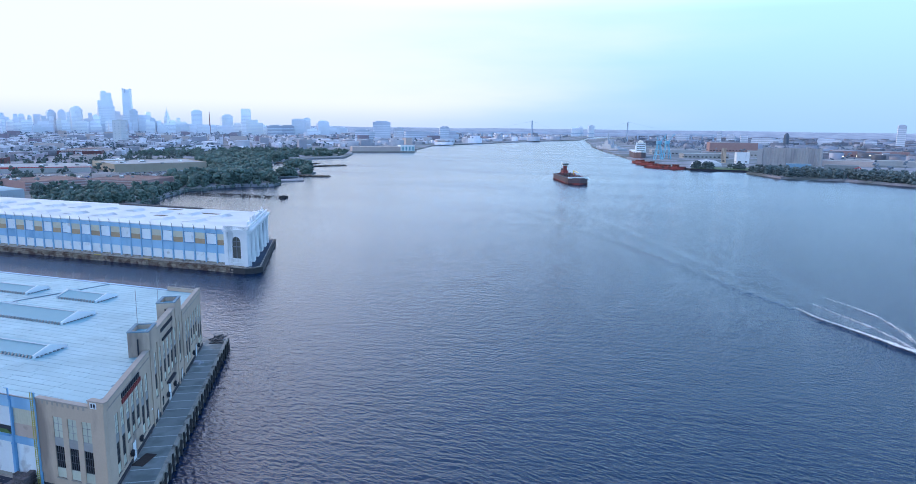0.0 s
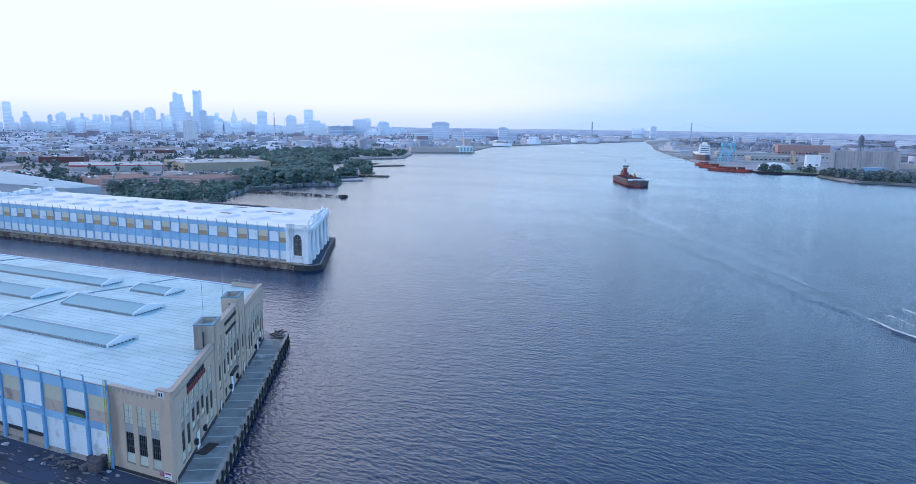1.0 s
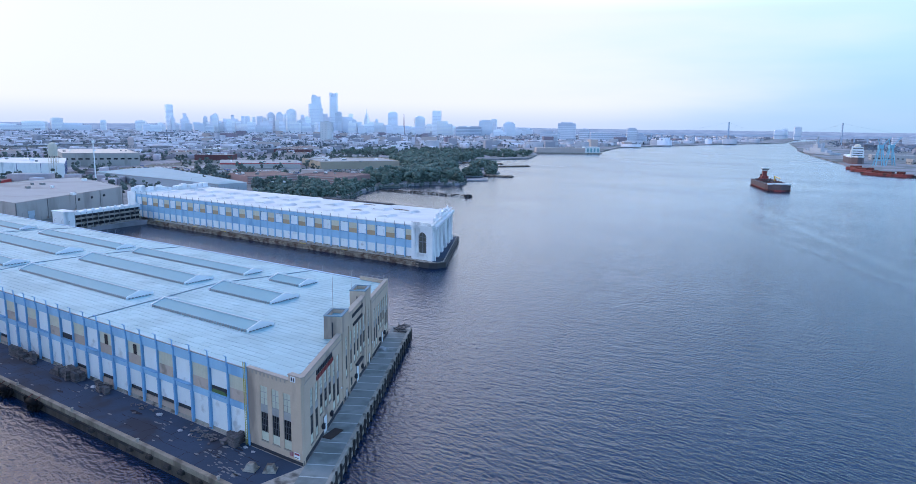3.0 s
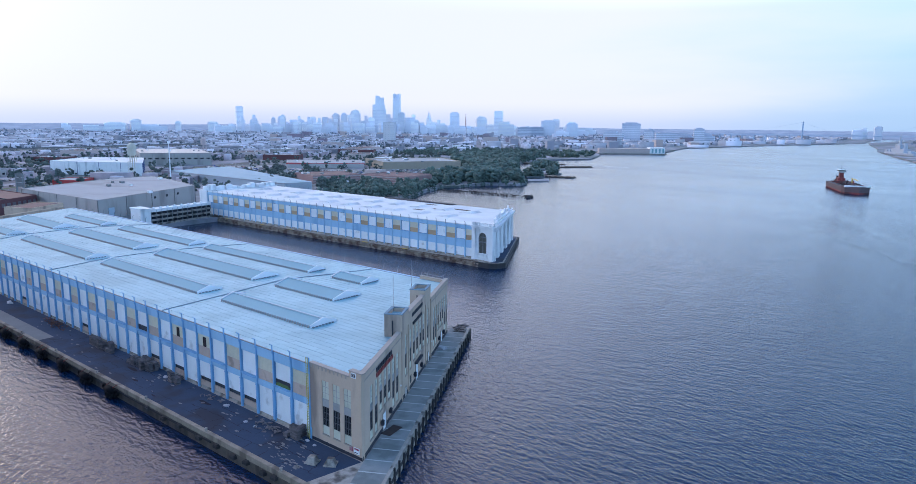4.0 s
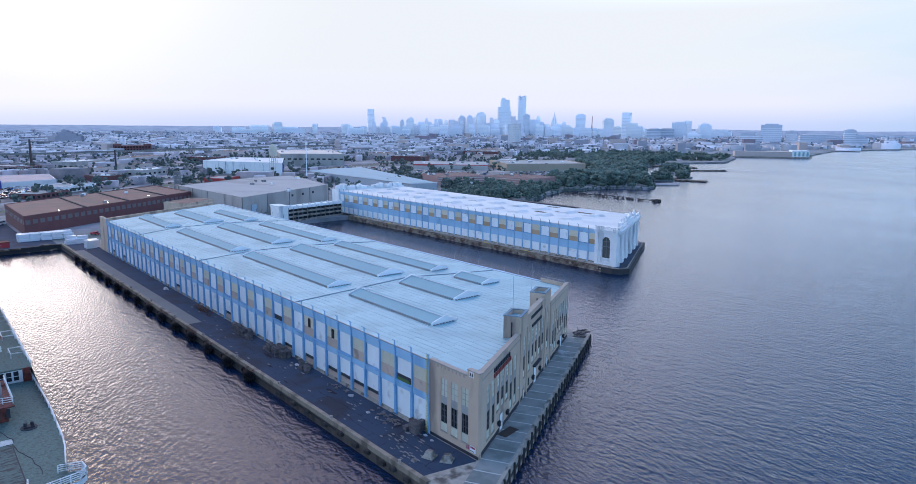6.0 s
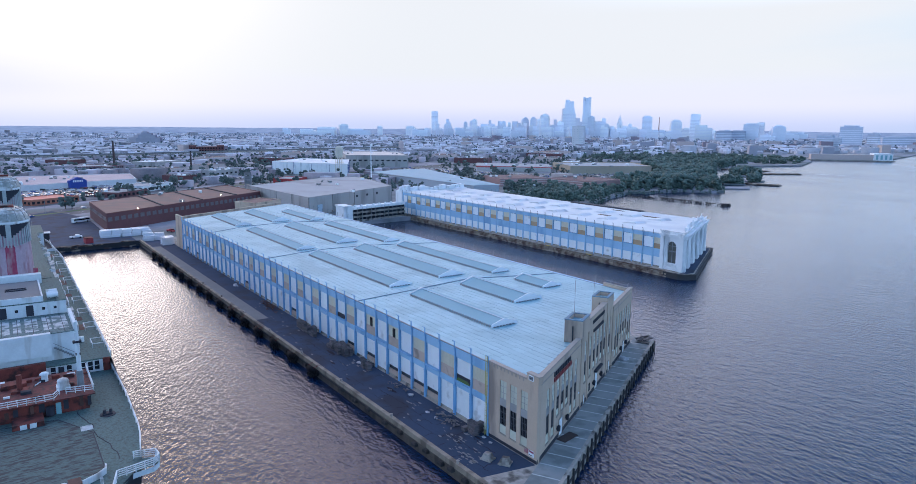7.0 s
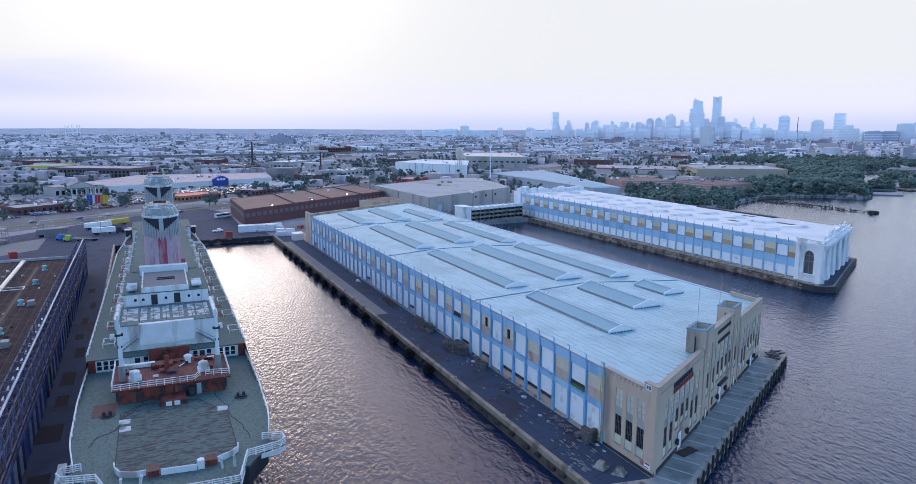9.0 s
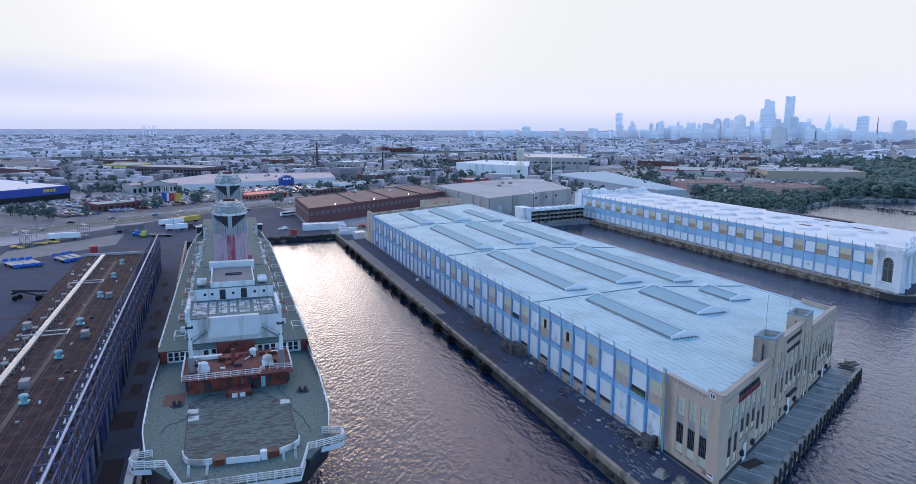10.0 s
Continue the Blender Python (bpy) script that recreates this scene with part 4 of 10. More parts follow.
part("canopy", Mesh().box(39.0, -0.8, 7.5, 45.0, -0.1, 7.9).moved(FRONT_M), BLACK_OR_SHADE, shed)
part("low_window", Mesh().box(35.0, -0.02, 4.2, 36.2, 0.0, 6.0).moved(FRONT_M), DARK_GLASS, shed)
for x in (26.6, 58.2):
    part("bulkhead_light", Mesh().dome(0, 0, 0, 0.22, 0.2, 10, 3).moved(FRONT_M @ pose(x, 0, 7.0, 90)), WHITE_METAL, shed)
# painted lettering that cannot be read: rows of plain bars
r = random.Random(3)
RED_LETTER = paint("dull_red_lettering", (0.20, 0.03, 0.03), 0.7, 0.2, 1, 0.2)
for z0, z1, n in ((16.75, 17.65, 10), (15.7, 16.5, 12)):
    x = 8.6
    for k in range(n):
        w = r.uniform(0.55, 0.8)
        part("sign_bar", Mesh().box(x, -0.2, z0, x + w, 0.0, z1).moved(FRONT_M), BLACK_OR_SHADE if z0 > 16.6 else RED_LETTER, shed, "faded lettering bar")
        x += w + (11.4 - n * 0.68) / n
for z0, z1, x0, n in ((20.0, 20.8, 36.2, 13), (17.75, 18.35, 37.4, 11)):
    for k in range(n):
        part("sign_bar", Mesh().box(x0 + k * 0.82, -0.28, z0, x0 + k * 0.82 + 0.55, -0.1 if z0 > 19 else 0.0, z1).moved(FRONT_M), BLACK_OR_SHADE, shed, "dark lettering bar")
# two brick towers behind the parapet, open at the top
for u in (26.8, 49.4):
    t = Mesh()
    w, e = 6.2, 3.7
    top = 23.0
    for x0, y0, x1, y1 in ((u, -0.25, u + w, 0.3), (u, e - 0.5, u + w, e), (u, 0.3, u + 0.5, e - 0.5), (u + w - 0.5, 0.3, u + w, e - 0.5)):
        t.box(x0, y0, ROOF_Z - 0.2 if y0 > 0 else 19.2, x1, y1, top)
    tower = part("roof_tower", t.moved(FRONT_M), BRICK_TAN, shed, "square tan brick roof tower")
    part("coping", Mesh().box(u - 0.1, -0.35, top, u + w + 0.1, 0.35, top + 0.18).box(u - 0.1, e - 0.55, top, u + w + 0.1, e + 0.1, top + 0.18).box(u - 0.1, 0.35, top, u + 0.55, e - 0.55, top + 0.18).box(u + w - 0.55, 0.35, top, u + w + 0.1, e - 0.55, top + 0.18).moved(FRONT_M), ROOF_SEAM, tower)
    part("tower_roof", Mesh().box(u + 0.5, 0.3, top - 1.0, u + w - 0.5, e - 0.5, top - 0.9).moved(FRONT_M), ROOF_80, tower)
    part("pipe", Mesh().cyl(u - 0.15, 1.8, ROOF_Z, top - 1.3, 0.14, 8).moved(FRONT_M), BLACK_OR_SHADE, tower)
for u, y, z1 in ((32.4, 3.2, 30.6), (56.3, 5.0, 29.1)):
    part("aerial", Mesh().cyl(u, y, ROOF_Z, ROOF_Z + 5, 0.07, 6).cyl(u, y, ROOF_Z + 5, z1, 0.04, 6).moved(FRONT_M), GREY_STEEL, shed, "thin whip aerial")
# low parapet along the north edge at the far corner of the roof
part("corner_parapet", Mesh().box(-48.6, 68.9, ROOF_Z - 0.1, -39.3, 69.45, 18.75), BRICK_TAN, shed, "low brick parapet")
part("coping", Mesh().box(-48.7, 68.8, 18.75, -39.2, 69.55, 18.9), STONE_TRIM, shed)
for i in range(5):
    part("railing_post", Mesh().box(-48.4 + i * 2.2, 69.15, 18.9, -48.3 + i * 2.2, 69.25, 19.7), GREY_STEEL, shed)
part("roof_railing", Mesh().box(-48.4, 69.16, 19.62, -39.5, 69.24, 19.7), GREY_STEEL, shed)

# ---- the neighbouring pier: pale blue shed with a white classical head house ----
d78 = thing("pier", "finger pier with rotting timber edges below a white-fronted shed", "pier", (-200, 190, 0), kind="structure")
off = Matrix.Translation((200, -190, 0))
edge = [(-335, 161.4), (-97, 161.4), (-91, 161.6), (-88.2, 163.6), (-86.9, 167.5), (-122.4, 230.5), (-130, 235), (-335, 235)]
part("deck", Mesh().prism(edge, -1.0, 2.5).moved(off), CONCRETE, d78)
part("timber_wall", Mesh().box(-335, 160.9, -1, -96, 161.4, 1.9).moved(off), TIMBER_PALE, d78, "bleached and rotting timber edge")
part("timber_wall", Mesh().prism([(-98, 160.6), (-90.6, 160.8), (-87.4, 163.0), (-85.9, 167.4), (-122.0, 231.8), (-123.0, 230.6), (-87.3, 167.6), (-88.6, 163.9), (-91, 162.0), (-98, 161.8)], -1, 2.4).moved(off), TIMBER, d78, "tarred timber facing")
part("walkway", Mesh().prism([(-91, 162.6), (-88.9, 164.4), (-88.0, 168), (-121.8, 229), (-123.4, 226), (-92, 166)], 2.5, 2.56).moved(off), ASPHALT, d78)
part("stringpiece", Mesh().beam((-335, 161.5, 2.35), (-97, 161.5, 2.35), 0.8, 0.5).moved(off), TIMBER_PALE, d78)
r = random.Random(9)
plank = Mesh().box(-2.2, -0.16, -0.3, 2.2, 0.16, 0.3).data("timber_baulk", TIMBER_PALE)
for i in range(50):
    for z in (0.5, 1.3):
        if r.random() < 0.85:
            pick(d78, "timber_baulk", plank, off @ pose(-98.5 - i * 4.7, 160.8 + r.uniform(-0.1, 0.05), z + r.uniform(-0.15, 0.15), 0, r.uniform(-2, 2), 0))
yel = Mesh().box(-2, -0.2, -0.15, 2, 0.2, 0.15).data("yellow_mark", paint("faded_yellow_paint", (0.5, 0.36, 0.06), 0.8, 0.2, 1, 0.3))
for x in (-143, -172, -236, -262, -300):
    pick(d78, "yellow_mark", yel, off @ pose(x, 161.5, 2.68))

s78 = thing("pier_shed", "pale blue two-storey pier shed with ochre panels and a white roof", "warehouse", (0, 0, 0))
# solid body painted near-black for the unlit inside of the shed
part("body", Mesh().prism([(-104, 166.6), (-126, 219), (-329, 221), (-329, 166.6)], 2.4, 17.6), paint("shed_shade_paint", (0.05, 0.055, 0.07), 0.9), s78)
blue_side(s78, False, 166.0, (3.1, 7.1, 10.8, 15.8, 17.7), (PANEL_OCHRE, PANEL_YELLOW), 38, -102.2, 5.97)
part("roof", Mesh().prism([(-103, 165.8), (-127, 222), (-329.5, 222), (-329.5, 165.8)], 17.6, 18.0), ROOF_78, s78, "patched white membrane roof")
SAW_ROOF = paint("greyed_skylight_roof", (0.62, 0.66, 0.69), 0.6, 0.12, 6, 0.8, dirt=(0.42, 0.47, 0.52), dirt_amount=0.3)
for i in range(11):
    x0 = -128 - i * 18.2
    for y0 in (178, 197):
        h = 0.9
        s = part("skylight", Mesh().add([(x0 - 11, y0, 17.9), (x0, y0, 17.9), (x0, y0 + 8, 17.9), (x0 - 11, y0 + 8, 17.9), (x0 - 2.5, y0 + 0.4, 18.2 + h), (x0 - 2.5, y0 + 7.6, 18.2 + h)], [(0, 3, 2, 1), (0, 4, 5, 3), (1, 2, 5, 4), (0, 1, 4), (2, 3, 5)]), SAW_ROOF, s78, "low ridged skylight hump")
for x, y, w, d in ((-150, 205, 12, 3), (-165, 190, 7, 3), (-158, 199, 6, 2), (-176, 212, 9, 2.5)):
    part("bare_patch", Mesh().box(x, y, 18.0, x + w, y + d, 18.05), paint("rotten_roof_patch", (0.09, 0.07, 0.055), 0.9, 0.3, 1.5, 0.3), s78, "dark bare roof patch")
part("north_ridge", Mesh().box(-215, 219, 18.0, -160, 222, 18.6), paint("dark_parapet", (0.06, 0.06, 0.065), 0.9), s78)
pole78 = Mesh().tube((0, 221.5, 18), (0, 221.5, 19.7), 0.08, 5).data("roof_pole", GREY_STEEL)
for i in range(40):
    pick(s78, "roof_pole", pole78, pose(-128 - i * 5, 0, 0))

head = thing("head_house", "white classical head house with arched windows, piers and a balustrade", "building", (-92, 165.4, 2.5))
hl = Matrix.Translation((92, -165.4, -2.5))
H_M = Matrix.Translation((-92, 165.2, 0)) @ pose(0, 0, 0, 0, 0, 117.0)


def arch(m, xc, w, z0, zs, y0, y1, n=8):
    """The stones of a round arch above an opening w wide: a ring of blocks, filled out to a square top."""
    r0, top = w / 2, zs + w / 2 + 0.25
    for k in range(n):
        a0, a1 = math.pi * k / n, math.pi * (k + 1) / n
        p = [(xc + r0 * math.cos(a0), zs + r0 * math.sin(a0)), (xc + r0 * math.cos(a0), top), (xc + r0 * math.cos(a1), top), (xc + r0 * math.cos(a1), zs + r0 * math.sin(a1))]
        m.add([(x, y0, z) for x, z in p] + [(x, y1, z) for x, z in p], [(0, 1, 2, 3), (7, 6, 5, 4), (0, 3, 7, 4), (1, 5, 6, 2), (0, 4, 5, 1), (3, 2, 6, 7)])
    return top


def arched_wall(m, x0, x1, z0, z1, y0, y1, centres, w, sill, spring):
    x = x0
    for c in centres:
        m.box(x, y0, z0, c - w / 2, y1, z1)
        top = arch(m, c, w, sill, spring, y0, y1)
        m.box(c - w / 2, y0, z0, c + w / 2, y1, sill)
        m.box(c - w / 2, y0, top, c + w / 2, y1, z1)
        x = c + w / 2
    m.box(x, y0, z0, x1, y1, z1)
    return m


# side facing the slip
m = arched_wall(Mesh(), -103.0, -91.6, 2.5, 18.2, 164.9, 166.0, (-97.4,), 4.6, 5.6, 13.0)
part("side_wall", m.moved(hl), STUCCO, head)
part("window_glass", Mesh().box(-99.8, 165.6, 5.6, -95.0, 165.7, 15.6).moved(hl), paint("grimy_window", (0.10, 0.10, 0.09), 0.3, 0.3, 1, 0.3), head, "grimy arched window")
part("window_grille", Mesh().box(-99.7, 165.3, 10.6, -95.1, 165.5, 11.0).box(-97.6, 165.3, 5.6, -97.3, 165.5, 15.2).box(-99.7, 165.3, 13.0, -95.1, 165.5, 13.25).moved(hl), GREY_STEEL, head)
m = Mesh()
for k in range(7):
    m.box(-100.2 + k * 0.85, 164.5, 4.0, -99.8 + k * 0.85, 164.8, 5.4)
m.box(-100.8, 164.3, 5.4, -94.0, 164.9, 5.75).box(-100.8, 164.3, 3.6, -94.0, 164.9, 4.0)
part("balcony", m.moved(hl), STUCCO, head)
part("corner_pier", Mesh().box(-103.4, 164.5, 2.5, -101.4, 166.2, 19.0).box(-93.6, 164.4, 2.5, -91.3, 166.2, 19.0).moved(hl), STUCCO, head)
# river front
cs = (5.5, 17.5, 30.5, 43.5, 55.5)
m = arched_wall(Mesh(), 0, 61, 2.5, 18.2, 0, 1.0, cs, 4.0, 5.2, 12.8).moved(H_M)
part("river_wall", m.moved(hl), STUCCO, head)
part("window_glass", Mesh().box(0.5, 0.6, 5, 60.5, 0.7, 15.4).moved(hl @ H_M), DARK_GLASS, head)
for c in (1.0, 10.2, 13.0, 22.6, 25.4, 35.6, 38.4, 48.0, 50.8, 60.0):
    col = Mesh().box(c - 1.0, -1.5, 2.5, c + 1.0, 0, 5.0).cyl(c, -0.7, 5.0, 16.2, 0.75, 14, 0.64).box(c - 0.95, -1.6, 16.2, c + 0.95, 0, 17.0)
    part("column", col.moved(hl @ H_M), STUCCO, head, "tall white engaged column")
part("cornice", Mesh().box(-0.8, -1.9, 17.0, 61.8, 1.2, 17.9).box(-1.1, -2.3, 17.9, 62.1, 1.4, 18.5).moved(hl @ H_M), STUCCO, head)
part("cornice", Mesh().box(-103.6, 164.1, 17.2, -91.2, 166.2, 17.9).box(-103.8, 163.8, 17.9, -91.0, 166.3, 18.5).moved(hl), STUCCO, head)
m = Mesh()
for k in range(60):
    m.box(0.2 + k * 1.02, -0.9, 18.5, 0.65 + k * 1.02, -0.5, 19.6)
m.box(-0.5, -1.1, 19.6, 61.5, -0.3, 19.95)
part("balustrade", m.moved(hl @ H_M), STUCCO, head)
m = Mesh()
for k in range(12):
    m.box(-103.2 + k * 0.97, 164.4, 18.5, -102.8 + k * 0.97, 164.8, 19.6)
m.box(-103.6, 164.2, 19.6, -91.4, 165.0, 19.95)
part("balustrade", m.moved(hl), STUCCO, head)
for x0, x1, z1 in ((8.5, 15, 21.0), (23.5, 37.5, 21.6), (46, 52.5, 21.0)):
    part("attic", Mesh().box(x0, -0.6, 18.5, x1, 1.0, z1).moved(hl @ H_M), STUCCO, head)
for c in (11.6, 24.0, 37.0, 49.4):
    part("finial", Mesh().cyl(c, 0, 21.0, 22.6, 0.5, 8, 0.25).moved(hl @ H_M), STUCCO, head)
part("roof", Mesh().prism([(-103, 166), (-92.6, 166), (-119.8, 220.5), (-127, 220.5)], 17.9, 18.2).moved(hl), ROOF_78, head)
part("back_wall", Mesh().prism([(-120.6, 220.4), (-119.8, 222), (-128, 222), (-128, 220.4)], 2.5, 18.4).moved(hl), STUCCO, head)
# ornamental end at the land side
oh = thing("head_house", "ornate white plaster end house with a lumpy roofline", "building", (-335, 190, 2.5))
ol = Matrix.Translation((335, -190, -2.5))
part("wall", Mesh().box(-338, 165.0, 2.5, -329.4, 222, 18.6).moved(ol), STUCCO, oh)
r = random.Random(5)
for k in range(18):
    y, x = 167 + k * 3.1, -333.5 + r.uniform(-2.5, 2.5)
    w, hh = r.uniform(1.2, 3.0), r.uniform(0.8, 3.2)
    if k % 3:
        o = Mesh().box(x - w, y - w * 0.7, 18.6, x + w, y + w * 0.7, 18.6 + hh).box(x - w * 1.15, y - w * 0.8, 18.6 + hh, x + w * 1.15, y + w * 0.8, 18.95 + hh)
    else:
        o = Mesh().cyl(x, y, 18.6, 19.2 + hh * 0.5, w * 0.9, 12, w * 0.8).dome(x, y, 19.2 + hh * 0.5, w * 0.8, w * 0.4, 12, 3)
    part("roof_ornament", o.moved(ol), STUCCO, oh, smooth=False)

# ---- the laid-up ocean liner ----
ship = thing("ocean_liner", "laid-up old liner with flaking white upperworks and two faded red funnels", "ship", (0, -77.2, 0), -1.2)
AFT, PROM = 13.5, 16.3
st = [(-13.5, 10.0, 2.0), (-19, 13.8, 5.0), (-30, 15.4, 9.0), (-47, 15.9, 12.6), (-68, 15.7, 15.0), (-120, 15.6, 15.5), (-190, 15.5, 15.5), (-225, 13.6, 13.0), (-255, 9.5, 8.0), (-278, 4.2, 2.6), (-291, 0.4, 0.2)]
m = Mesh()
rows = []
for x, hw, ww in st:
    top = AFT if x > -66 else (PROM if x > -230 else PROM + (-230 - x) * 0.04)
    rows.append([(x, hw, top), (x, hw * 0.97 + ww * 0.03, top - 3), (x, (hw + ww) / 2, 6), (x, ww, 0.2), (x, ww * 0.9, -2), (x, -ww * 0.9, -2), (x, -ww, 0.2), (x, -(hw + ww) / 2, 6), (x, -hw * 0.97 - ww * 0.03, top - 3), (x, -hw, top)])
v = [p for row in rows for p in row]
f = []
for i in range(len(rows) - 1):
    for j in range(9):
        a, b = i * 10 + j, (i + 1) * 10 + j
        f.append((a, b, b + 1, a + 1))
f.append(tuple(range(10)))
m.add(v, f)
part("hull", m, SHIP_BLACK, ship, "faded black hull with rust streaks")


def half(x):
    return float(np.interp(-x, [-s[0] for s in st], [s[1] for s in st]))


def deck_plate(x0, x1, z, inset=0.0, n=10):
    xs = [x0 + (x1 - x0) * i / n for i in range(n + 1)]
    return [(x, -half(x) + inset) for x in xs][::-1] + [(x, half(x) - inset) for x in xs]


def ccw(poly):
    s = sum(x0 * y1 - x1 * y0 for (x0, y0), (x1, y1) in zip(poly, poly[1:] + poly[:1]))
    return poly if s > 0 else poly[::-1]


part("aft_deck", Mesh().prism(ccw(deck_plate(-13.5, -70, AFT)), AFT - 0.4, AFT + 0.02), SHIP_DECK, ship, "mossy grey-green aft deck")
part("promenade_deck", Mesh().prism(ccw(deck_plate(-66, -286, PROM, 0.0, 24)), PROM - 0.3, PROM + 0.02), SHIP_DECK, ship, "mossy promenade deck")
# fantail platform with a white railing swept round it
fan = [(-9.5, -8.0), (-9.0, 8.0), (-16.5, 9.8), (-18.5, 16.0), (-20.5, 15.0), (-21, 12.6), (-21, -12.6), (-20.5, -15.0), (-18.5, -15.6), (-17.5, -10.6)]
part("fantail", Mesh().prism(ccw(fan), AFT - 0.25, AFT + 0.03), SHIP_DECK, ship)


def railing(pts, z, h=1.15, bars=3, gap=1.6, r=0.05):
    m = Mesh()
    for (x0, y0), (x1, y1) in zip(pts, pts[1:]):
        for k in range(bars):
            zz = z + h * (k + 1) / bars
            m.beam((x0, y0, zz), (x1, y1, zz), r * (2.4 if k == bars - 1 else 1.4), r * 1.6)
        n = max(1, int(math.hypot(x1 - x0, y1 - y0) / gap))
        for i in range(n + 1):
            x, y = x0 + (x1 - x0) * i / n, y0 + (y1 - y0) * i / n
            m.box(x - r, y - r, z, x + r, y + r, z + h)
    return m


wing = [(-21.5, -13.0), (-21.3, -15.3), (-19.6, -16.0), (-18.2, -15.2), (-17.2, -10.8), (-9.2, -8.1), (-8.7, 8.2), (-16.3, 10.1), (-17.4, 15.2), (-18.6, 16.2), (-20.6, 16.0), (-21.4, 13.0)]
part("stern_railing", railing(wing, AFT, 1.25, 4, 1.2, 0.07), SHIP_WHITE, ship, "white stern railing")
part("stern_fascia", Mesh().add(*[(lambda P: ([(x, y, AFT - 0.9) for x, y in P] + [(x, y, AFT - 0.05) for x, y in P], [(i, i + 1, len(P) + i + 1, len(P) + i) for i in range(len(P) - 1)]))(wing)][0]), SHIP_WHITE, ship)
post_low = Mesh().box(-0.06, -0.06, 0, 0.06, 0.06, 1.15).data("rail_post", SHIP_WHITE)
for s in (-1, 1):
    for x0, n_, step, z in ((-21.5, 14, 3.4, AFT), (-66, 49, 4.5, PROM)):
        xs = [x0 - i * step for i in range(n_ + 1)]
        for h_, w_ in ((1.12, 0.2), (0.6, 0.07)):
            line = Mesh()
            v_ = []
            for x in xs:
                y = s * (half(x) - 0.1)
                v_ += [(x, y - w_ / 2, z + h_), (x, y + w_ / 2, z + h_), (x, y + w_ / 2, z + h_ + 0.12), (x, y - w_ / 2, z + h_ + 0.12)]
            line.add(v_, [(i * 4 + j, i * 4 + (j + 1) % 4, i * 4 + 4 + (j + 1) % 4, i * 4 + 4 + j) for i in range(n_) for j in range(4)])
            line.f = [tuple(reversed(q)) for q in line.f] if s > 0 else line.f
            part("deck_rail", line, SHIP_WHITE, ship)
        for x in xs:
            pick(ship, "rail_post", post_low, pose(x, s * (half(x) - 0.1), z))
# low white coaming across the aft deck, rusty lockers, hatch plates and bollards
for co in ([(-20.6, -8.6), (-19.0, -8.4), (-17.3, -7.7), (-16.4, -6.0), (-16.3, -4.2)], [(-15.7, -2.2), (-15.2, 2.7)], [(-16.4, 5.7), (-17.7, 7.9), (-18.8, 8.9), (-20.2, 9.1)]):
    for p, q in zip(co, co[1:]):
        part("coaming", Mesh().beam((*p, AFT + 0.5), (*q, AFT + 0.5), 0.2, 0.95), SHIP_WHITE, ship)
for x, y in ((-16.4, -3.2), (-16.6, 4.8)):
    lk = part("rusty_locker", Mesh().box(x - 1.0, y - 0.75, AFT, x + 0.9, y + 0.75, AFT + 0.9), RUST, ship, "rusty deck locker")
    part("locker_lid", Mesh().box(x - 1.1, y - 0.82, AFT + 0.9, x + 1.0, y + 0.82, AFT + 1.0), CRATE_RED, lk)
part("vent_box", Mesh().box(-16.2, 2.8, AFT, -15.2, 3.8, AFT + 1.2).cyl(-15.7, 3.3, AFT + 1.2, AFT + 1.4, 0.55, 10), SHIP_WHITE, ship)
for x, y in ((-37.7, -7.8), (-34.5, -7.6), (-37.2, 8.2)):
    part("hatch_plate", Mesh().box(x - 1, y - 0.9, AFT, x + 1, y + 0.9, AFT + 0.12), SHIP_DECK_PATCH, ship, "pale hatch plate")
for s in (-1, 1):
    bo = Mesh().cyl(-41.5, s * 11.3 + 0.6, AFT, AFT + 0.12, 1.3, 12)
    for dx in (-0.5, 0.5):
        bo.cyl(-41.5, s * 11.3 + 0.6 + dx, AFT, AFT + 0.95, 0.26, 8)
    bo.box(-42.0, s * 11.3 - 0.2, AFT + 0.1, -41, s * 11.3 + 1.4, AFT + 0.35)
    part("bollard", bo, BLACK_OR_SHADE, ship, "black twin mooring bollard")
cb = Mesh()
r = random.Random(2)
pt = Vector((-49, -4, AFT + 0.05))
for k in range(14):
    q = pt + Vector((r.uniform(0.4, 2.2), r.uniform(-1.4, 0.2), 0))
    cb.tube(pt, q, 0.06, 5)
    pt = q
pt = Vector((-50, 8, AFT + 0.05))
for k in range(18):
    q = pt + Vector((r.uniform(0.6, 2.2), r.uniform(-0.5, 0.6), 0))
    cb.tube(pt, q, 0.06, 5)
    pt = q
part("cable", cb, BLACK_OR_SHADE, ship, "loose black cables")
part("stern_strut", Mesh().tube((-13, -7.5, AFT), (-11.5, -7.2, AFT + 2.6), 0.2, 8).tube((-13, -5.0, AFT), (-11.5, -4.6, AFT + 2.6), 0.2, 8).tube((-14, 6.2, AFT), (-12.5, 6.0, AFT + 2.6), 0.2, 8).tube((-14, 8.0, AFT), (-12.5, 7.8, AFT + 2.6), 0.2, 8), SHIP_WHITE, ship)
rim = [(-41.5, -8.6), (-20.4, -8.5), (-17.6, -7.2), (-16.6, -5.8), (-15.8, -2.2), (-15.4, 2.8), (-16.8, 5.6), (-18.2, 8.0), (-20.6, 9.0), (-35.0, 8.9), (-43.6, 4.4), (-44.6, -5.4)]
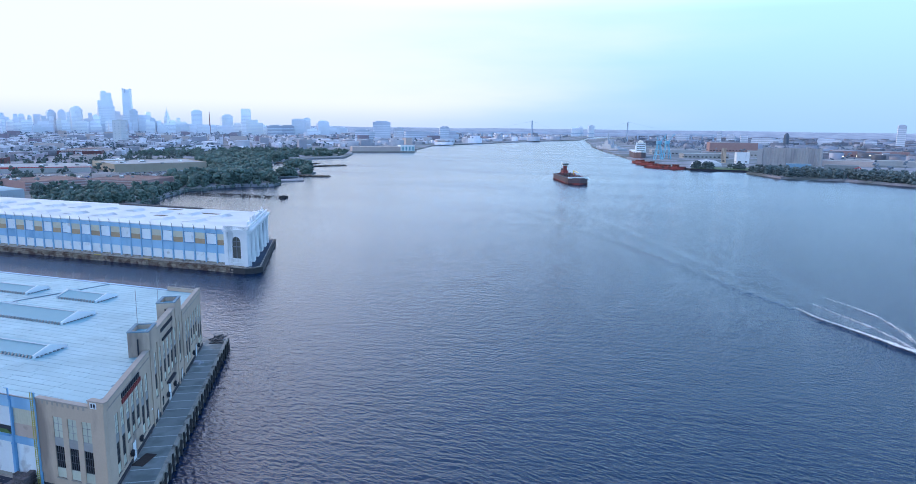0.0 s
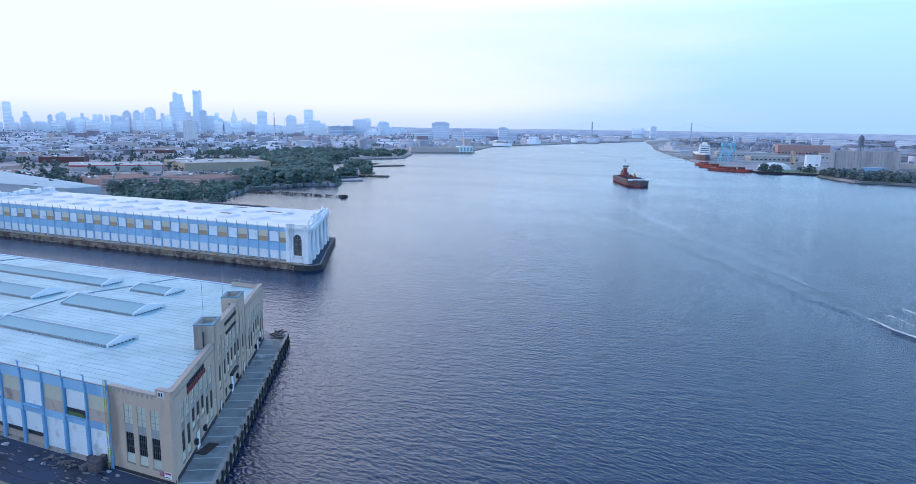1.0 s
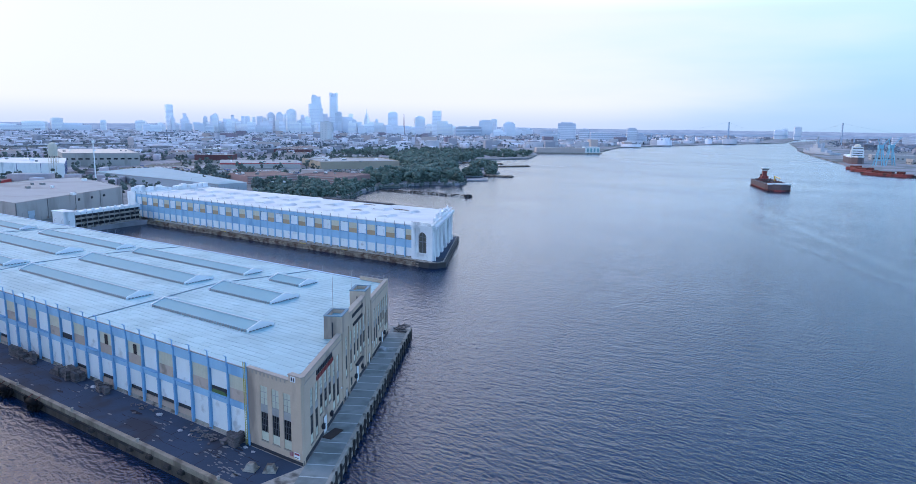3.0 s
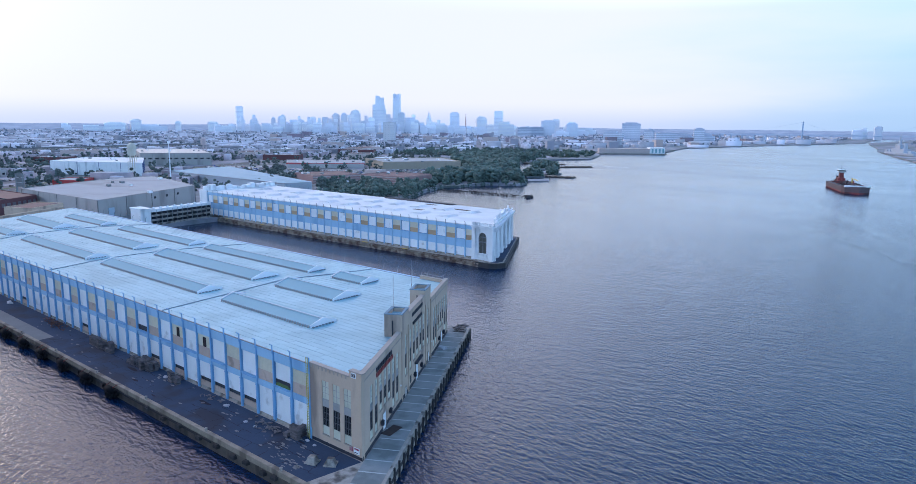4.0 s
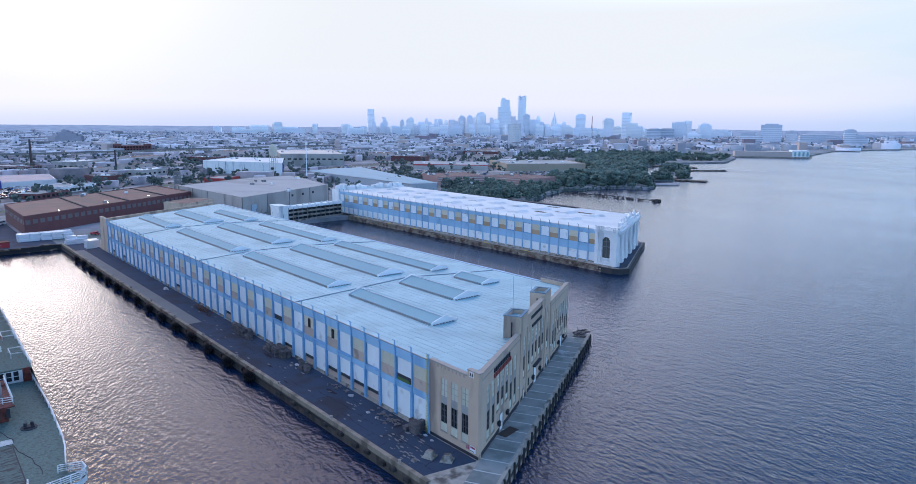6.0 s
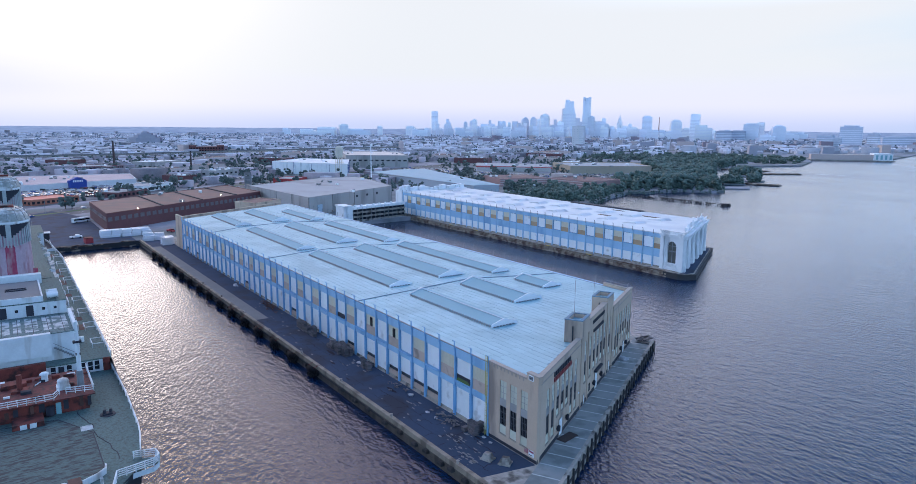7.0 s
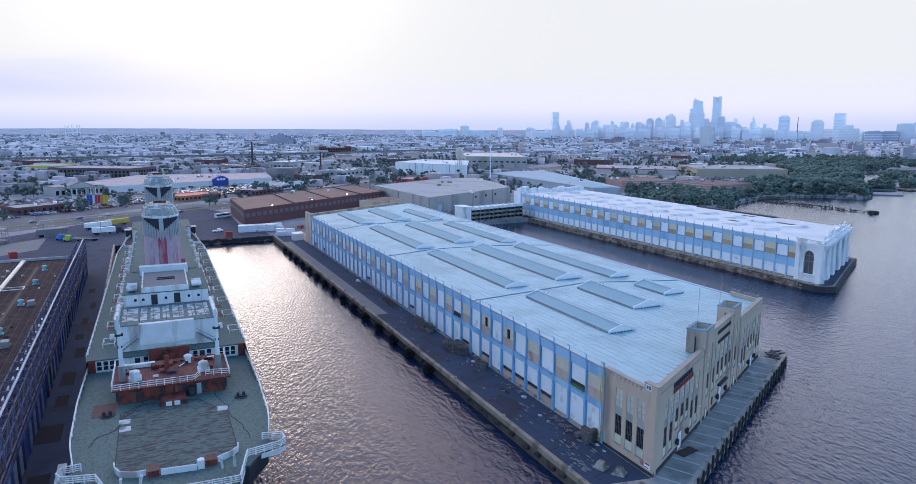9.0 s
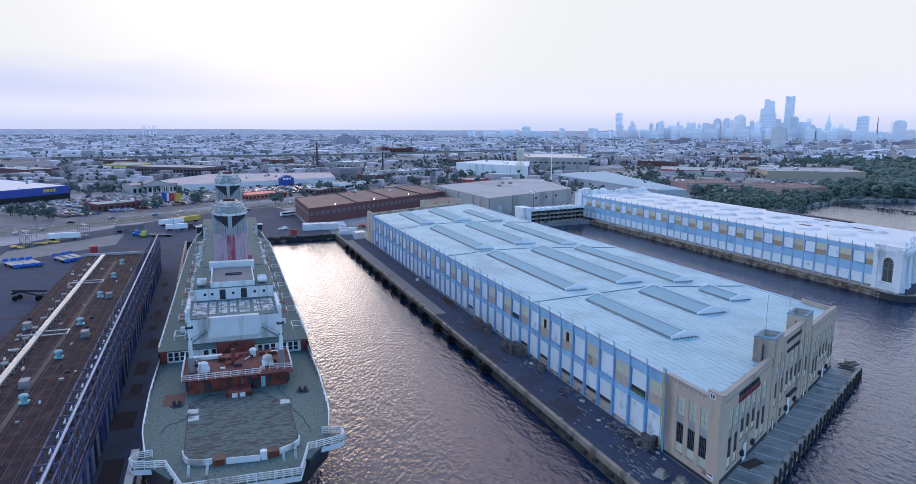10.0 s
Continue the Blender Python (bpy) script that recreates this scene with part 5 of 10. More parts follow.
part("worn_deck_panel", Mesh().prism(ccw(rim), AFT, AFT + 0.05), paint("worn_deck_surface", (0.070, 0.116, 0.114), 0.85, 0.5, 0.30, 0.10, 0.02, dirt=(0.034, 0.036, 0.040), dirt_amount=0.46, drawn=(1.3, 0.35, 1.0)), ship, "scuffed mottled deck panel")
seam = Mesh()
for p, q in zip(rim, rim[1:] + rim[:1]):
    seam.beam((*p, AFT + 0.05), (*q, AFT + 0.05), 0.16, 0.06)
part("deck_gutter", seam, BLACK_OR_SHADE, ship)
# rust-red winch house
part("winch_house", Mesh().box(-60, -9.2, AFT, -46.4, 9.6, PROM - 0.1), RUST, ship, "rust-red winch house")
part("winch_house_roof", Mesh().box(-60.4, -10.0, PROM - 0.1, -45.6, 10.6, PROM + 0.1), paint("red_oxide_deck", (0.125, 0.026, 0.026), 0.8, 0.5, 0.6, 0.15, dirt=(0.055, 0.02, 0.022), dirt_amount=0.45), ship, "red oxide roof deck")
part("front_railing", railing([(-60, -10.0), (-45.7, -10.0), (-45.7, -2.5), (-45.7, 4.2), (-48.0, 5.2)], PROM + 0.1, 1.15, 3, 1.3, 0.06), SHIP_WHITE, ship)
part("front_railing", railing([(-47.8, 6.2), (-46.8, 10.5), (-60, 10.5)], PROM + 0.1, 1.15, 3, 1.3, 0.06), SHIP_WHITE, ship)
part("winch_box", Mesh().box(-46.4, -2.2, AFT, -42.2, 2.4, AFT + 0.9), RUST, ship)
part("winch_plate", Mesh().box(-42.2, -1.1, AFT + 0.05, -42.1, -0.1, AFT + 0.85).box(-42.2, 0.3, AFT + 0.05, -42.1, 1.3, AFT + 0.85), SHIP_WHITE, ship)
part("blue_door", Mesh().box(-46.4, 4.4, AFT, -46.28, 5.2, AFT + 2.1), VENT_TEAL, ship)
part("valve_wheel", Mesh().cyl(-46.0, 3.5, AFT + 0.2, AFT + 1.8, 0.7, 10), BLACK_OR_SHADE, ship)
for x, y in ((-50.4, -6.2), (-51.0, 6.0)):
    part("ventilator", Mesh().box(x - 0.9, y - 1.1, PROM, x + 0.9, y + 1.1, PROM + 0.8).cyl(x, y, PROM + 0.8, PROM + 1.7, 0.95, 12).dome(x, y, PROM + 1.7, 0.95, 0.4, 12, 3), SHIP_WHITE, ship, "squat white ventilator")
part("ventilator", Mesh().cyl(-57, 3.4, PROM, PROM + 1.4, 0.6, 10).dome(-57, 3.4, PROM + 1.4, 0.85, 0.5, 10, 3), SHIP_WHITE, ship)
part("mast_stump", Mesh().cyl(-53.5, -0.6, PROM, PROM + 3.2, 0.45, 8).box(-54.5, -2.0, PROM, -52.5, 1.0, PROM + 0.5).box(-57.2, -3.5, PROM, -55.2, 0.5, PROM + 0.9), RUST, ship)
part("white_locker", Mesh().box(-58.5, -9.0, PROM, -57.4, -2.8, PROM + 0.8), SHIP_WHITE, ship)
rw = random.Random(8)
for k in range(26):
    x, y = rw.uniform(-59, -48.5), rw.uniform(-9, 9.6)
    sx, sy, sz = rw.uniform(0.15, 0.7), rw.uniform(0.15, 0.9), rw.uniform(0.15, 0.8)
    part("deck_fitting", Mesh().box(x - sx, y - sy, PROM + 0.1, x + sx, y + sy, PROM + 0.1 + sz) if k % 3 else Mesh().tube((x, y, PROM + 0.2), (x + rw.uniform(-2, 2), y + rw.uniform(-2, 2), PROM + 0.3), 0.12, 6), (RUST, BLACK_OR_SHADE, SHIP_WHITE, RUST)[k % 4], ship)
for k in range(16):
    y = -9.4 + k * 1.25
    part("rust_streak_plate", Mesh().box(-46.4, y, AFT + rw.uniform(0.1, 0.8), -46.33, y + rw.uniform(0.4, 1.0), PROM - rw.uniform(0.2, 0.9)), (BLACK_OR_SHADE, RUST, CRATE_RED)[k % 3], ship)
part("rusty_deck_patch", Mesh().box(-47.5, -13.2, AFT, -41.5, -9.4, AFT + 0.045), CRATE_RED, ship, "rust-stained deck plate")
for y, z1 in ((-8.4, 29.2), (8.8, 28.6)):
    k = part("kingpost", Mesh().cyl(-51, y, PROM, z1 - 2, 0.42, 12, 0.34).cyl(-51, y, z1 - 2, z1, 0.26, 8), SHIP_WHITE, ship, "white kingpost")
    part("collar", Mesh().cyl(-51, y, PROM, PROM + 3.0, 0.6, 12, 0.56), GREY_STEEL, k)
    part("crosshead", Mesh().box(-51.4, y - 0.7, z1 - 4, -50.6, y + 0.7, z1 - 3.6).box(-51.3, y - 0.4, z1 - 6.3, -50.7, y + 0.4, z1 - 5.9), BLACK_OR_SHADE, k)
# deckhouse end wall on the aft deck, with doors and windows
wallm = Mesh()
wallm.box(-70, -15.2, AFT, -66.2, 15.2, PROM - 0.3)
part("end_wall", wallm, SHIP_WHITE, ship, "white deckhouse end wall")
for y in (-13.4, -12.2, -11.0, 10.6, 11.8, 13.0, 8.0, -4.6, 5.2):
    w = part("window", Mesh().box(-66.2, y - 0.42, AFT + 0.5, -66.1, y + 0.42, AFT + 2.3), DARK_GLASS, ship)
    part("window_bar", Mesh().box(-66.1, y - 0.42, AFT + 1.3, -66.05, y + 0.42, AFT + 1.4), SHIP_WHITE, w)
# near-black panels painted for the shade inside open doorways
for y in (-9.9, -6.2, 6.6):
    part("doorway", Mesh().box(-66.2, y - 0.5, AFT + 0.05, -66.08, y + 0.5, AFT + 2.2), BLACK_OR_SHADE, ship)
for y in (-15.4, 14.1):
    part("rusty_corner", Mesh().box(-67.5, y, AFT, -65.9, y + 1.3, PROM), RUST, ship)
part("rusty_bulkhead", Mesh().box(-66.4, -4.0, AFT, -65.6, 4.0, PROM + 0.9), RUST, ship, "rusty bulkhead")
# first white house and its flaking roof
part("house", Mesh().box(-85, -9.3, PROM, -69.5, 10.0, 21.9), SHIP_WHITE, ship, "white deckhouse")
part("house_roof", Mesh().box(-85.2, -9.5, 21.9, -69.3, 10.2, 22.1), paint("teal_deck_paint", (0.115, 0.175, 0.178), 0.85, 0.4, 0.5, 0.12, dirt=(0.055, 0.085, 0.09), dirt_amount=0.35), ship, "teal roof deck with flaking pale panels")
for y0, y1 in ((-9.0, -5.9), (-5.5, -4.0), (-3.3, -1.4), (-0.8, 0.6), (1.3, 3.6), (4.5, 5.9), (6.3, 9.0)):
    for x0, x1 in ((-83.6, -78.2), (-77.6, -72.4)):
        part("flaking_panel", Mesh().box(x0, y0, 22.1, x1, y1, 22.12), SHIP_DECK_PATCH, ship, "flaking pale deck panel")
part("blank_screen", Mesh().box(-69.5, -5.6, PROM + 1.4, -68.3, 5.4, 22.3), SHIP_WHITE, ship, "blank white screen wall")
for s in (-1, 1):
    for k in range(9):
        part("stair_tread", Mesh().box(-69.5 + k * 0.02, s * (5.8 + k * 0.42), PROM + 2.6 - k * 0.3, -68.6, s * (6.3 + k * 0.42), PROM + 2.75 - k * 0.3), GREY_STEEL, ship)
    part("stair_rail", Mesh().beam((-68.9, s * 5.8, PROM + 3.7), (-69, s * 9.4, PROM + 1.2), 0.08, 0.1), GREY_STEEL, ship)
    part("wing_wall", Mesh().prism(ccw([(-84, s * 9.6), (-70, s * 9.6), (-70, s * 10.2), (-84, s * 10.2)]), 22.0, 23.4), SHIP_WHITE, ship)
bars = Mesh()
for k in range(7):
    bars.box(-84, -8.2 + k * 2.7, 22.1, -69.4, -8.1 + k * 2.7, 22.13)
part("deck_seam", bars, BLACK_OR_SHADE, ship)
# second tier
part("house", Mesh().box(-112, -9.0, 22.0, -86, 9.6, 24.9), SHIP_WHITE, ship)
part("house_roof", Mesh().box(-112, -9.2, 24.9, -85.8, 9.8, 25.05), SHIP_DECK, ship)
# shade of two open doorways, drawn as near-black panels
for y in (-2.4, 2.6):
    part("doorway", Mesh().box(-86.0, y - 0.7, 22.1, -85.9, y + 0.7, 24.5), BLACK_OR_SHADE, ship)
for y in (-6.5, -4.8, 0.1, 5.2, 7.4):
    part("porthole", Mesh().box(-86.0, y - 0.28, 23.2, -85.9, y + 0.28, 23.8), DARK_GLASS, ship)
part("grey_roof", Mesh().box(-106, -4.8, 25.05, -86.5, 5.0, 26.0), paint("grey_felt_roof", (0.16, 0.17, 0.185), 0.8, 0.12, 3, 0.4), ship, "grey felt roof")
part("roof_edge", Mesh().box(-106.2, -5.1, 25.0, -86.2, -4.8, 26.3).box(-106.2, 5.0, 25.0, -86.2, 5.3, 26.3).box(-86.5, -4.8, 25.0, -86.2, 5.0, 26.3), SHIP_WHITE, ship)
part("hatch_frame", Mesh().box(-97.5, -1.6, 26.0, -97.3, 2.4, 26.25).box(-95.7, -1.6, 26.0, -95.5, 2.4, 26.25).box(-97.5, -1.7, 26.0, -95.5, -1.5, 26.25).box(-97.5, 2.3, 26.0, -95.5, 2.5, 26.25), BLACK_OR_SHADE, ship)
part("white_screen", Mesh().box(-109.5, -5.8, 25.0, -107, 6.0, 27.3), SHIP_WHITE, ship, "white windscreen box")
for s in (-1, 1):
    for x in (-87.9, -89.4, -92.0):
        rc = part("raft_canister", Mesh().tube((x, s * 7.2 - 1.1, 25.9), (x, s * 7.2 + 1.1, 25.9), 0.55, 14), SHIP_WHITE, ship, "white liferaft canister")
        for dy in (-0.8, 0.6):
            part("cradle", Mesh().box(x - 0.5, s * 7.2 + dy, 25.05, x + 0.5, s * 7.2 + dy + 0.2, 25.6), GREY_STEEL, rc)
# long middle house between the funnels, stepped down to the sides
part("middle_house", Mesh().box(-222, -9.0, PROM, -112, 9.6, 21.8).box(-212, -7.6, 21.8, -112, 8.2, 25.0), SHIP_WHITE, ship, "long stepped white midship house")
part("middle_roof", Mesh().box(-222, -9.2, 21.8, -112, 9.8, 22.0).box(-212, -7.8, 25.0, -112, 8.4, 25.2), SHIP_DECK, ship)
part("forward_house", Mesh().box(-246, -11, PROM, -222, 11.6, 21.6).box(-246, -5, 21.6, -224, 5.6, 27), SHIP_WHITE, ship, "white bridge house")
part("forward_roof", Mesh().box(-246, -11.2, 21.6, -221.8, 11.8, 21.8), SHIP_DECK, ship)
for s in (-1, 1):
    for y in (6.4, 8.0, 9.8):
        part("porthole", Mesh().box(-222.0, s * y - 0.3, 19.0, -221.9, s * y + 0.3, 19.8), DARK_GLASS, ship)
    # boat wells abreast of the bridge house, their shade painted as dark plates
    yc = s * 11.7 + (0.3 if s > 0 else -0.1)
    part("boat_well", Mesh().box(-236, yc - 1.9, PROM + 0.02, -209, yc + 1.9, PROM + 0.07), BLACK_OR_SHADE, ship, "dark plate painted for a shaded boat well")
    part("well_wall", Mesh().box(-236.6, yc - 2.2, PROM, -236, yc + 2.2, PROM + 3.2), BLACK_OR_SHADE, ship)
    part("well_ledge", Mesh().box(-239, yc - 2.6, PROM + 3.2, -235, yc + 2.6, PROM + 3.5), SHIP_WHITE, ship)
    part("well_coaming", Mesh().box(-209, yc - 2.2, PROM, -208.6, yc + 2.2, PROM + 0.9), SHIP_WHITE, ship)
    for dy in (-2.1, 2.0):
        part("well_coaming", Mesh().box(-236, yc + dy - 0.1, PROM, -209, yc + dy + 0.1, PROM + 0.5), SHIP_WHITE, ship)
for i in range(7):
    x = -122 - i * 14
    for s in (-1, 1):
        part("stanchion_frame", Mesh().box(x - 0.15, s * 9.3, PROM, x + 0.15, s * 9.7, 22.9).box(x - 0.12, s * 7.9, 22.7, x + 0.12, s * 9.7, 22.95), SHIP_WHITE, ship)
for i in range(16):
    x = -118 - i * 6
    for s in (-1, 1):
        part("house_window", Mesh().box(x - 1.2, s * 9.05 + 0.3 - 0.06, 18, x + 1.2, s * 9.05 + 0.3 + 0.06, 20), DARK_GLASS, ship)
# boat stations along the sides: open white frames
fr = Mesh()
for p, q in (((-2.2, 0), (2.2, 0)), ((-2.2, 2.3), (2.2, 2.3)), ((-2.2, 0), (-2.2, 2.3)), ((2.2, 0), (2.2, 2.3))):
    fr.beam((*p, 0.95), (*q, 0.95), 0.16, 0.14)
for x, y in ((-2.2, 0), (2.2, 0), (-2.2, 2.3), (2.2, 2.3)):
    fr.box(x - 0.08, y - 0.08, 0, x + 0.08, y + 0.08, 1.0)
fr = fr.data("boat_station", SHIP_WHITE)
for i in range(10):
    x = -76 - i * 14.5
    for s in (-1, 1):
        pick(ship, "boat_station", fr, pose(x, s * (half(x) - 2.6) - (2.3 if s < 0 else 0) + (0 if s > 0 else 2.3) - (0 if s > 0 else 0), PROM))
# narrow houses, lockers and stains between the midship house and the rails
rs = random.Random(12)
for s in (-1, 1):
    x = -88
    while x > -196:
        l_, h_, w_ = rs.uniform(4, 10), rs.uniform(1.6, 3.2), rs.uniform(1.0, 1.8)
        y0 = s * 9.9
        hs = part("side_house", Mesh().box(x - l_, y0, PROM, x, y0 + s * w_, PROM + h_), SHIP_WHITE, ship, "narrow white deck locker")
        part("side_roof", Mesh().box(x - l_ - 0.1, y0, PROM + h_, x + 0.1, y0 + s * (w_ + 0.15), PROM + h_ + 0.12), SHIP_DECK_PATCH, hs)
        part("side_door", Mesh().box(x, y0 + s * 0.2, PROM + 0.05, x + 0.04, y0 + s * 0.8, PROM + min(h_ - 0.1, 1.9)), BLACK_OR_SHADE, hs)
        if rs.random() < 0.6:
            part("raft_canister", Mesh().tube((x - l_ - 1.6, y0 + s * 0.6, PROM + 0.8), (x - l_ - 0.4, y0 + s * 0.6, PROM + 0.8), 0.5, 10), SHIP_WHITE, ship)
        if rs.random() < 0.5:
            part("deck_stain", Mesh().box(x - l_, y0 + s * 2.0, PROM + 0.02, x - rs.uniform(0, 2), y0 + s * 3.6, PROM + 0.045), CRATE_RED, ship)
        x -= l_ + rs.uniform(1.2, 4.5)
low = Mesh()
for i in range(11):
    x = -80 - i * 12.5
    for s in (-1, 1):
        low.box(x - 3.4, s * 11.6, PROM, x + 3.4, s * 11.6 + 0.25, PROM + 1.5) if i % 2 else low.cyl(x, s * 11.5, PROM, PROM + 1.2, 0.6, 8)
tagged(part("side_fitting", low, SHIP_WHITE, ship), kind="stuff")
for s in (-1, 1):
    part("deck_stain", Mesh().box(-112, s * 10.2 - 0.9, PROM, -94, s * 10.2 + 0.9, PROM + 0.04), paint("rusty_deck_stain", (0.15, 0.075, 0.06), 0.85, 0.4, 2.0, 0.3), ship)


def funnel(x, z0, z1):
    """A tear-drop funnel: pink-red casing, fluted vent band, flared sampan cap."""
    h = z1 - z0
    n = 28

    def ring(lx, ly, z, sweep=0.0):
        return [(x + lx * math.cos(2 * math.pi * i / n) * (1.12 if math.cos(2 * math.pi * i / n) < 0 else 0.9) - sweep, 0.2 + ly * math.sin(2 * math.pi * i / n), z) for i in range(n)]

    def loft(rings, close=True):
        m = Mesh()
        v = [p for r_ in rings for p in r_]
        f = [(k * n + i, k * n + (i + 1) % n, (k + 1) * n + (i + 1) % n, (k + 1) * n + i) for k in range(len(rings) - 1) for i in range(n)]
        if close:
            f += [tuple(range(n))[::-1], tuple(range((len(rings) - 1) * n, len(rings) * n))]
        return m.add(v, f)

    def girth(z):
        k = (z - z0) / h
        return 8.0 - 0.9 * k, 4.85 - 0.45 * k

    f = part("funnel", loft([ring(*girth(z0 + h * k), z0 + h * k) for k in (0, 0.3, 0.6, 0.72)]), FUNNEL_RED, ship, "faded pink-red funnel casing", smooth=False)
    red = loft([[(px + 0.04 * (px > x), py, pz) for px, py, pz in ring(*girth(z0 + h * k), z0 + h * k)] for k in (0.02, 0.18, 0.34, 0.50)], False)
    stripe = Mesh()
    kept = [q for q in red.f if all(red.v[i][0] > x + 4 and abs(red.v[i][1] - 0.2) < 1.3 for i in q)]
    used = sorted({i for q in kept for i in q})
    stripe.add([red.v[i] for i in used], [tuple(used.index(i) for i in q) for q in kept])
    part("red_stripe", stripe, FUNNEL_DEEP, f, "faded deep red stripe")
    part("vent_band", loft([ring(7.1, 4.3, z0 + h * 0.72), ring(6.95, 4.2, z0 + h * 0.82)]), BLACK_OR_SHADE, f, "dark vent openings")
    # pale slats in a chevron below the cap, with a dark gap over them
    slat, gap, gap_fore = Mesh(), Mesh(), Mesh()
    for i in range(44):
        a = 2 * math.pi * (i + 0.5) / 44
        c, s_ = math.cos(a), abs(math.sin(a))
        top = z0 + h * (0.585 + 0.20 * s_)
        low_ = z0 + h * (0.47 + 0.05 * s_)
        zs = (low_, top, z0 + h * 0.80)
        pts = []
        for z in zs:
            gx, gy = girth(z)
            pts.append(((x + (gx + 0.12) * c * (1.12 if c < 0 else 0.9), 0.2 + (gy + 0.12) * math.sin(a), z)))
        slat.beam(pts[0], pts[1], 0.30, 0.30)
        if top < z0 + h * 0.76:
            (gap if c > 0 else gap_fore).beam((pts[1][0], pts[1][1], top + 0.2), pts[2], 1.15, 0.12)
    part("fluted_slat", slat, SLAT_GREY, f, "row of pale vertical slats")
    part("vent_gap", gap, BLACK_OR_SHADE, f, "dark chevron-shaped vent gap")
    part("vent_gap", gap_fore, BLACK_OR_SHADE, f)
    rim = 0.80
    shape = ((7.7, 4.5, rim - 0.02, 0.2), (8.05, 4.9, rim, 0.3), (8.0, 4.9, rim + 0.04, 0.35), (7.6, 4.65, 0.88, 0.5), (6.8, 4.2, 0.925, 0.7), (5.7, 3.55, 0.962, 0.9), (4.1, 2.6, 0.985, 1.0), (1.5, 1.0, 0.99, 1.1))
    part("cap", loft([ring(lx, ly, z0 + h * k, sw) for lx, ly, k, sw in shape]), TARP, f, "weathered flared cap with flaking pale paint and painted glints")
    part("cap_rim", loft([ring(8.05, 4.9, z0 + h * (rim - 0.012), 0.3), ring(8.15, 5.0, z0 + h * (rim + 0.004), 0.3), ring(8.05, 4.9, z0 + h * (rim + 0.022), 0.3)], False), SHIP_WHITE, f)
    for lx, ly, k, sw in (shape[4], shape[5]):
        hoop = Mesh()
        pts = ring(lx + 0.05, ly + 0.05, z0 + h * k + 0.06, sw)
        for p, q in zip(pts, pts[1:] + pts[:1]):
            hoop.tube(p, q, 0.11, 5)
        part("cap_hoop", hoop, SHIP_WHITE, f, "pale hoop round the cap")
    for i in range(0, n, 2):
        rib = Mesh()
        line = [ring(lx + 0.05, ly + 0.05, z0 + h * k + 0.05, sw)[i] for lx, ly, k, sw in shape[2:7]]
        for p, q in zip(line, line[1:]):
            rib.tube(p, q, 0.07, 5)
        part("cap_rib", rib, GREY_STEEL, f)
    part("cap_hatch", Mesh().box(x - 2.4, -1.5, z1 - 0.9, x + 0.8, 1.9, z1 + 0.25), RUST, f, "rusty hatch on the cap")
    part("cap_hatch_lid", Mesh().box(x - 2.0, -1.1, z1 + 0.25, x + 0.4, 1.5, z1 + 0.33), BLACK_OR_SHADE, f)
    gx = girth(z0 + h * 0.7)[0] * 0.9
    part("vent_mullion", Mesh().box(x + gx - 0.3, -0.35, z0 + h * 0.57, x + gx + 0.3, 0.75, z0 + h * (rim - 0.01)), SLAT_GREY, f)
    part("casing_deck", loft([ring(10.2, 6.8, z0 - 0.02), ring(10.2, 6.8, z0 + 0.06)]), paint("ochre_stained_deck", (0.19, 0.115, 0.075), 0.85, 0.35, 0.8, 0.2) if "ochre_stained_deck" not in bpy.data.materials else bpy.data.materials["ochre_stained_deck"], f, "ochre rust-stained deck round the casing")


funnel(-119, 25.0, 43.2)
funnel(-188, 25.2, 46.6)
part("red_door", Mesh().box(-113.4, 4.6, 25.1, -112.9, 5.6, 27.8), FUNNEL_DEEP, ship)
part("foremast", Mesh().cyl(-232, 0.3, 24, 42, 0.7, 10, 0.4).box(-233, -3, 38, -231, 3.6, 38.4), SHIP_WHITE, ship)

# ---- the pier on the near side of the liner: quay, dark-roofed shed with a rusty gantry ----
q = thing("quay", "asphalt quay with fresh black patches beside the liner", "quay", (-150, -99.8, 0), kind="structure")
ql = Matrix.Translation((150, 99.8, 0))
part("paving", Mesh().box(-303, -101.4, 2.4, 36, -98.3, DECK).moved(ql), ASPHALT, q)
part("paving_edge", Mesh().box(-303, -98.6, 1.0, 36, -94.0, DECK - 0.02).moved(ql), ASPHALT, q)
part("quay_wall", Mesh().box(-303, -94.0, -1, 38, -93.2, DECK + 0.2).moved(ql), CONCRETE, q)
for x, y, w, d in ((-64, -98.9, 9, 4.6), (-82, -98.2, 7, 2.6), (-97, -98.2, 10, 3.0), (-118, -97.0, 9, 2.4), (-134, -98.2, 6, 2.2), (-152, -97.8, 8, 1.8), (-172, -96.6, 9, 1.6), (-196, -98.2, 7, 2.0), (-40, -98.6, 12, 3.6)):
    part("tar_patch", Mesh().box(x - w / 2, y - d / 2, DECK, x + w / 2, y + d / 2, DECK + 0.012).moved(ql), ASPHALT_DARK, q, "fresh black asphalt patch")
part("gangway_plate", Mesh().box(-48, -95.9, DECK, -28, -94.5, DECK + 0.5).moved(ql), SHIP_WHITE, q, "pale gangway plate")

shed82 = thing("pier_shed", "dark blue pier shed with a tarred roof and a rusty gantry", "warehouse", (-100, -116, 2.4))
sl = Matrix.Translation((100, 116, -2.4))
RZ = 10.0
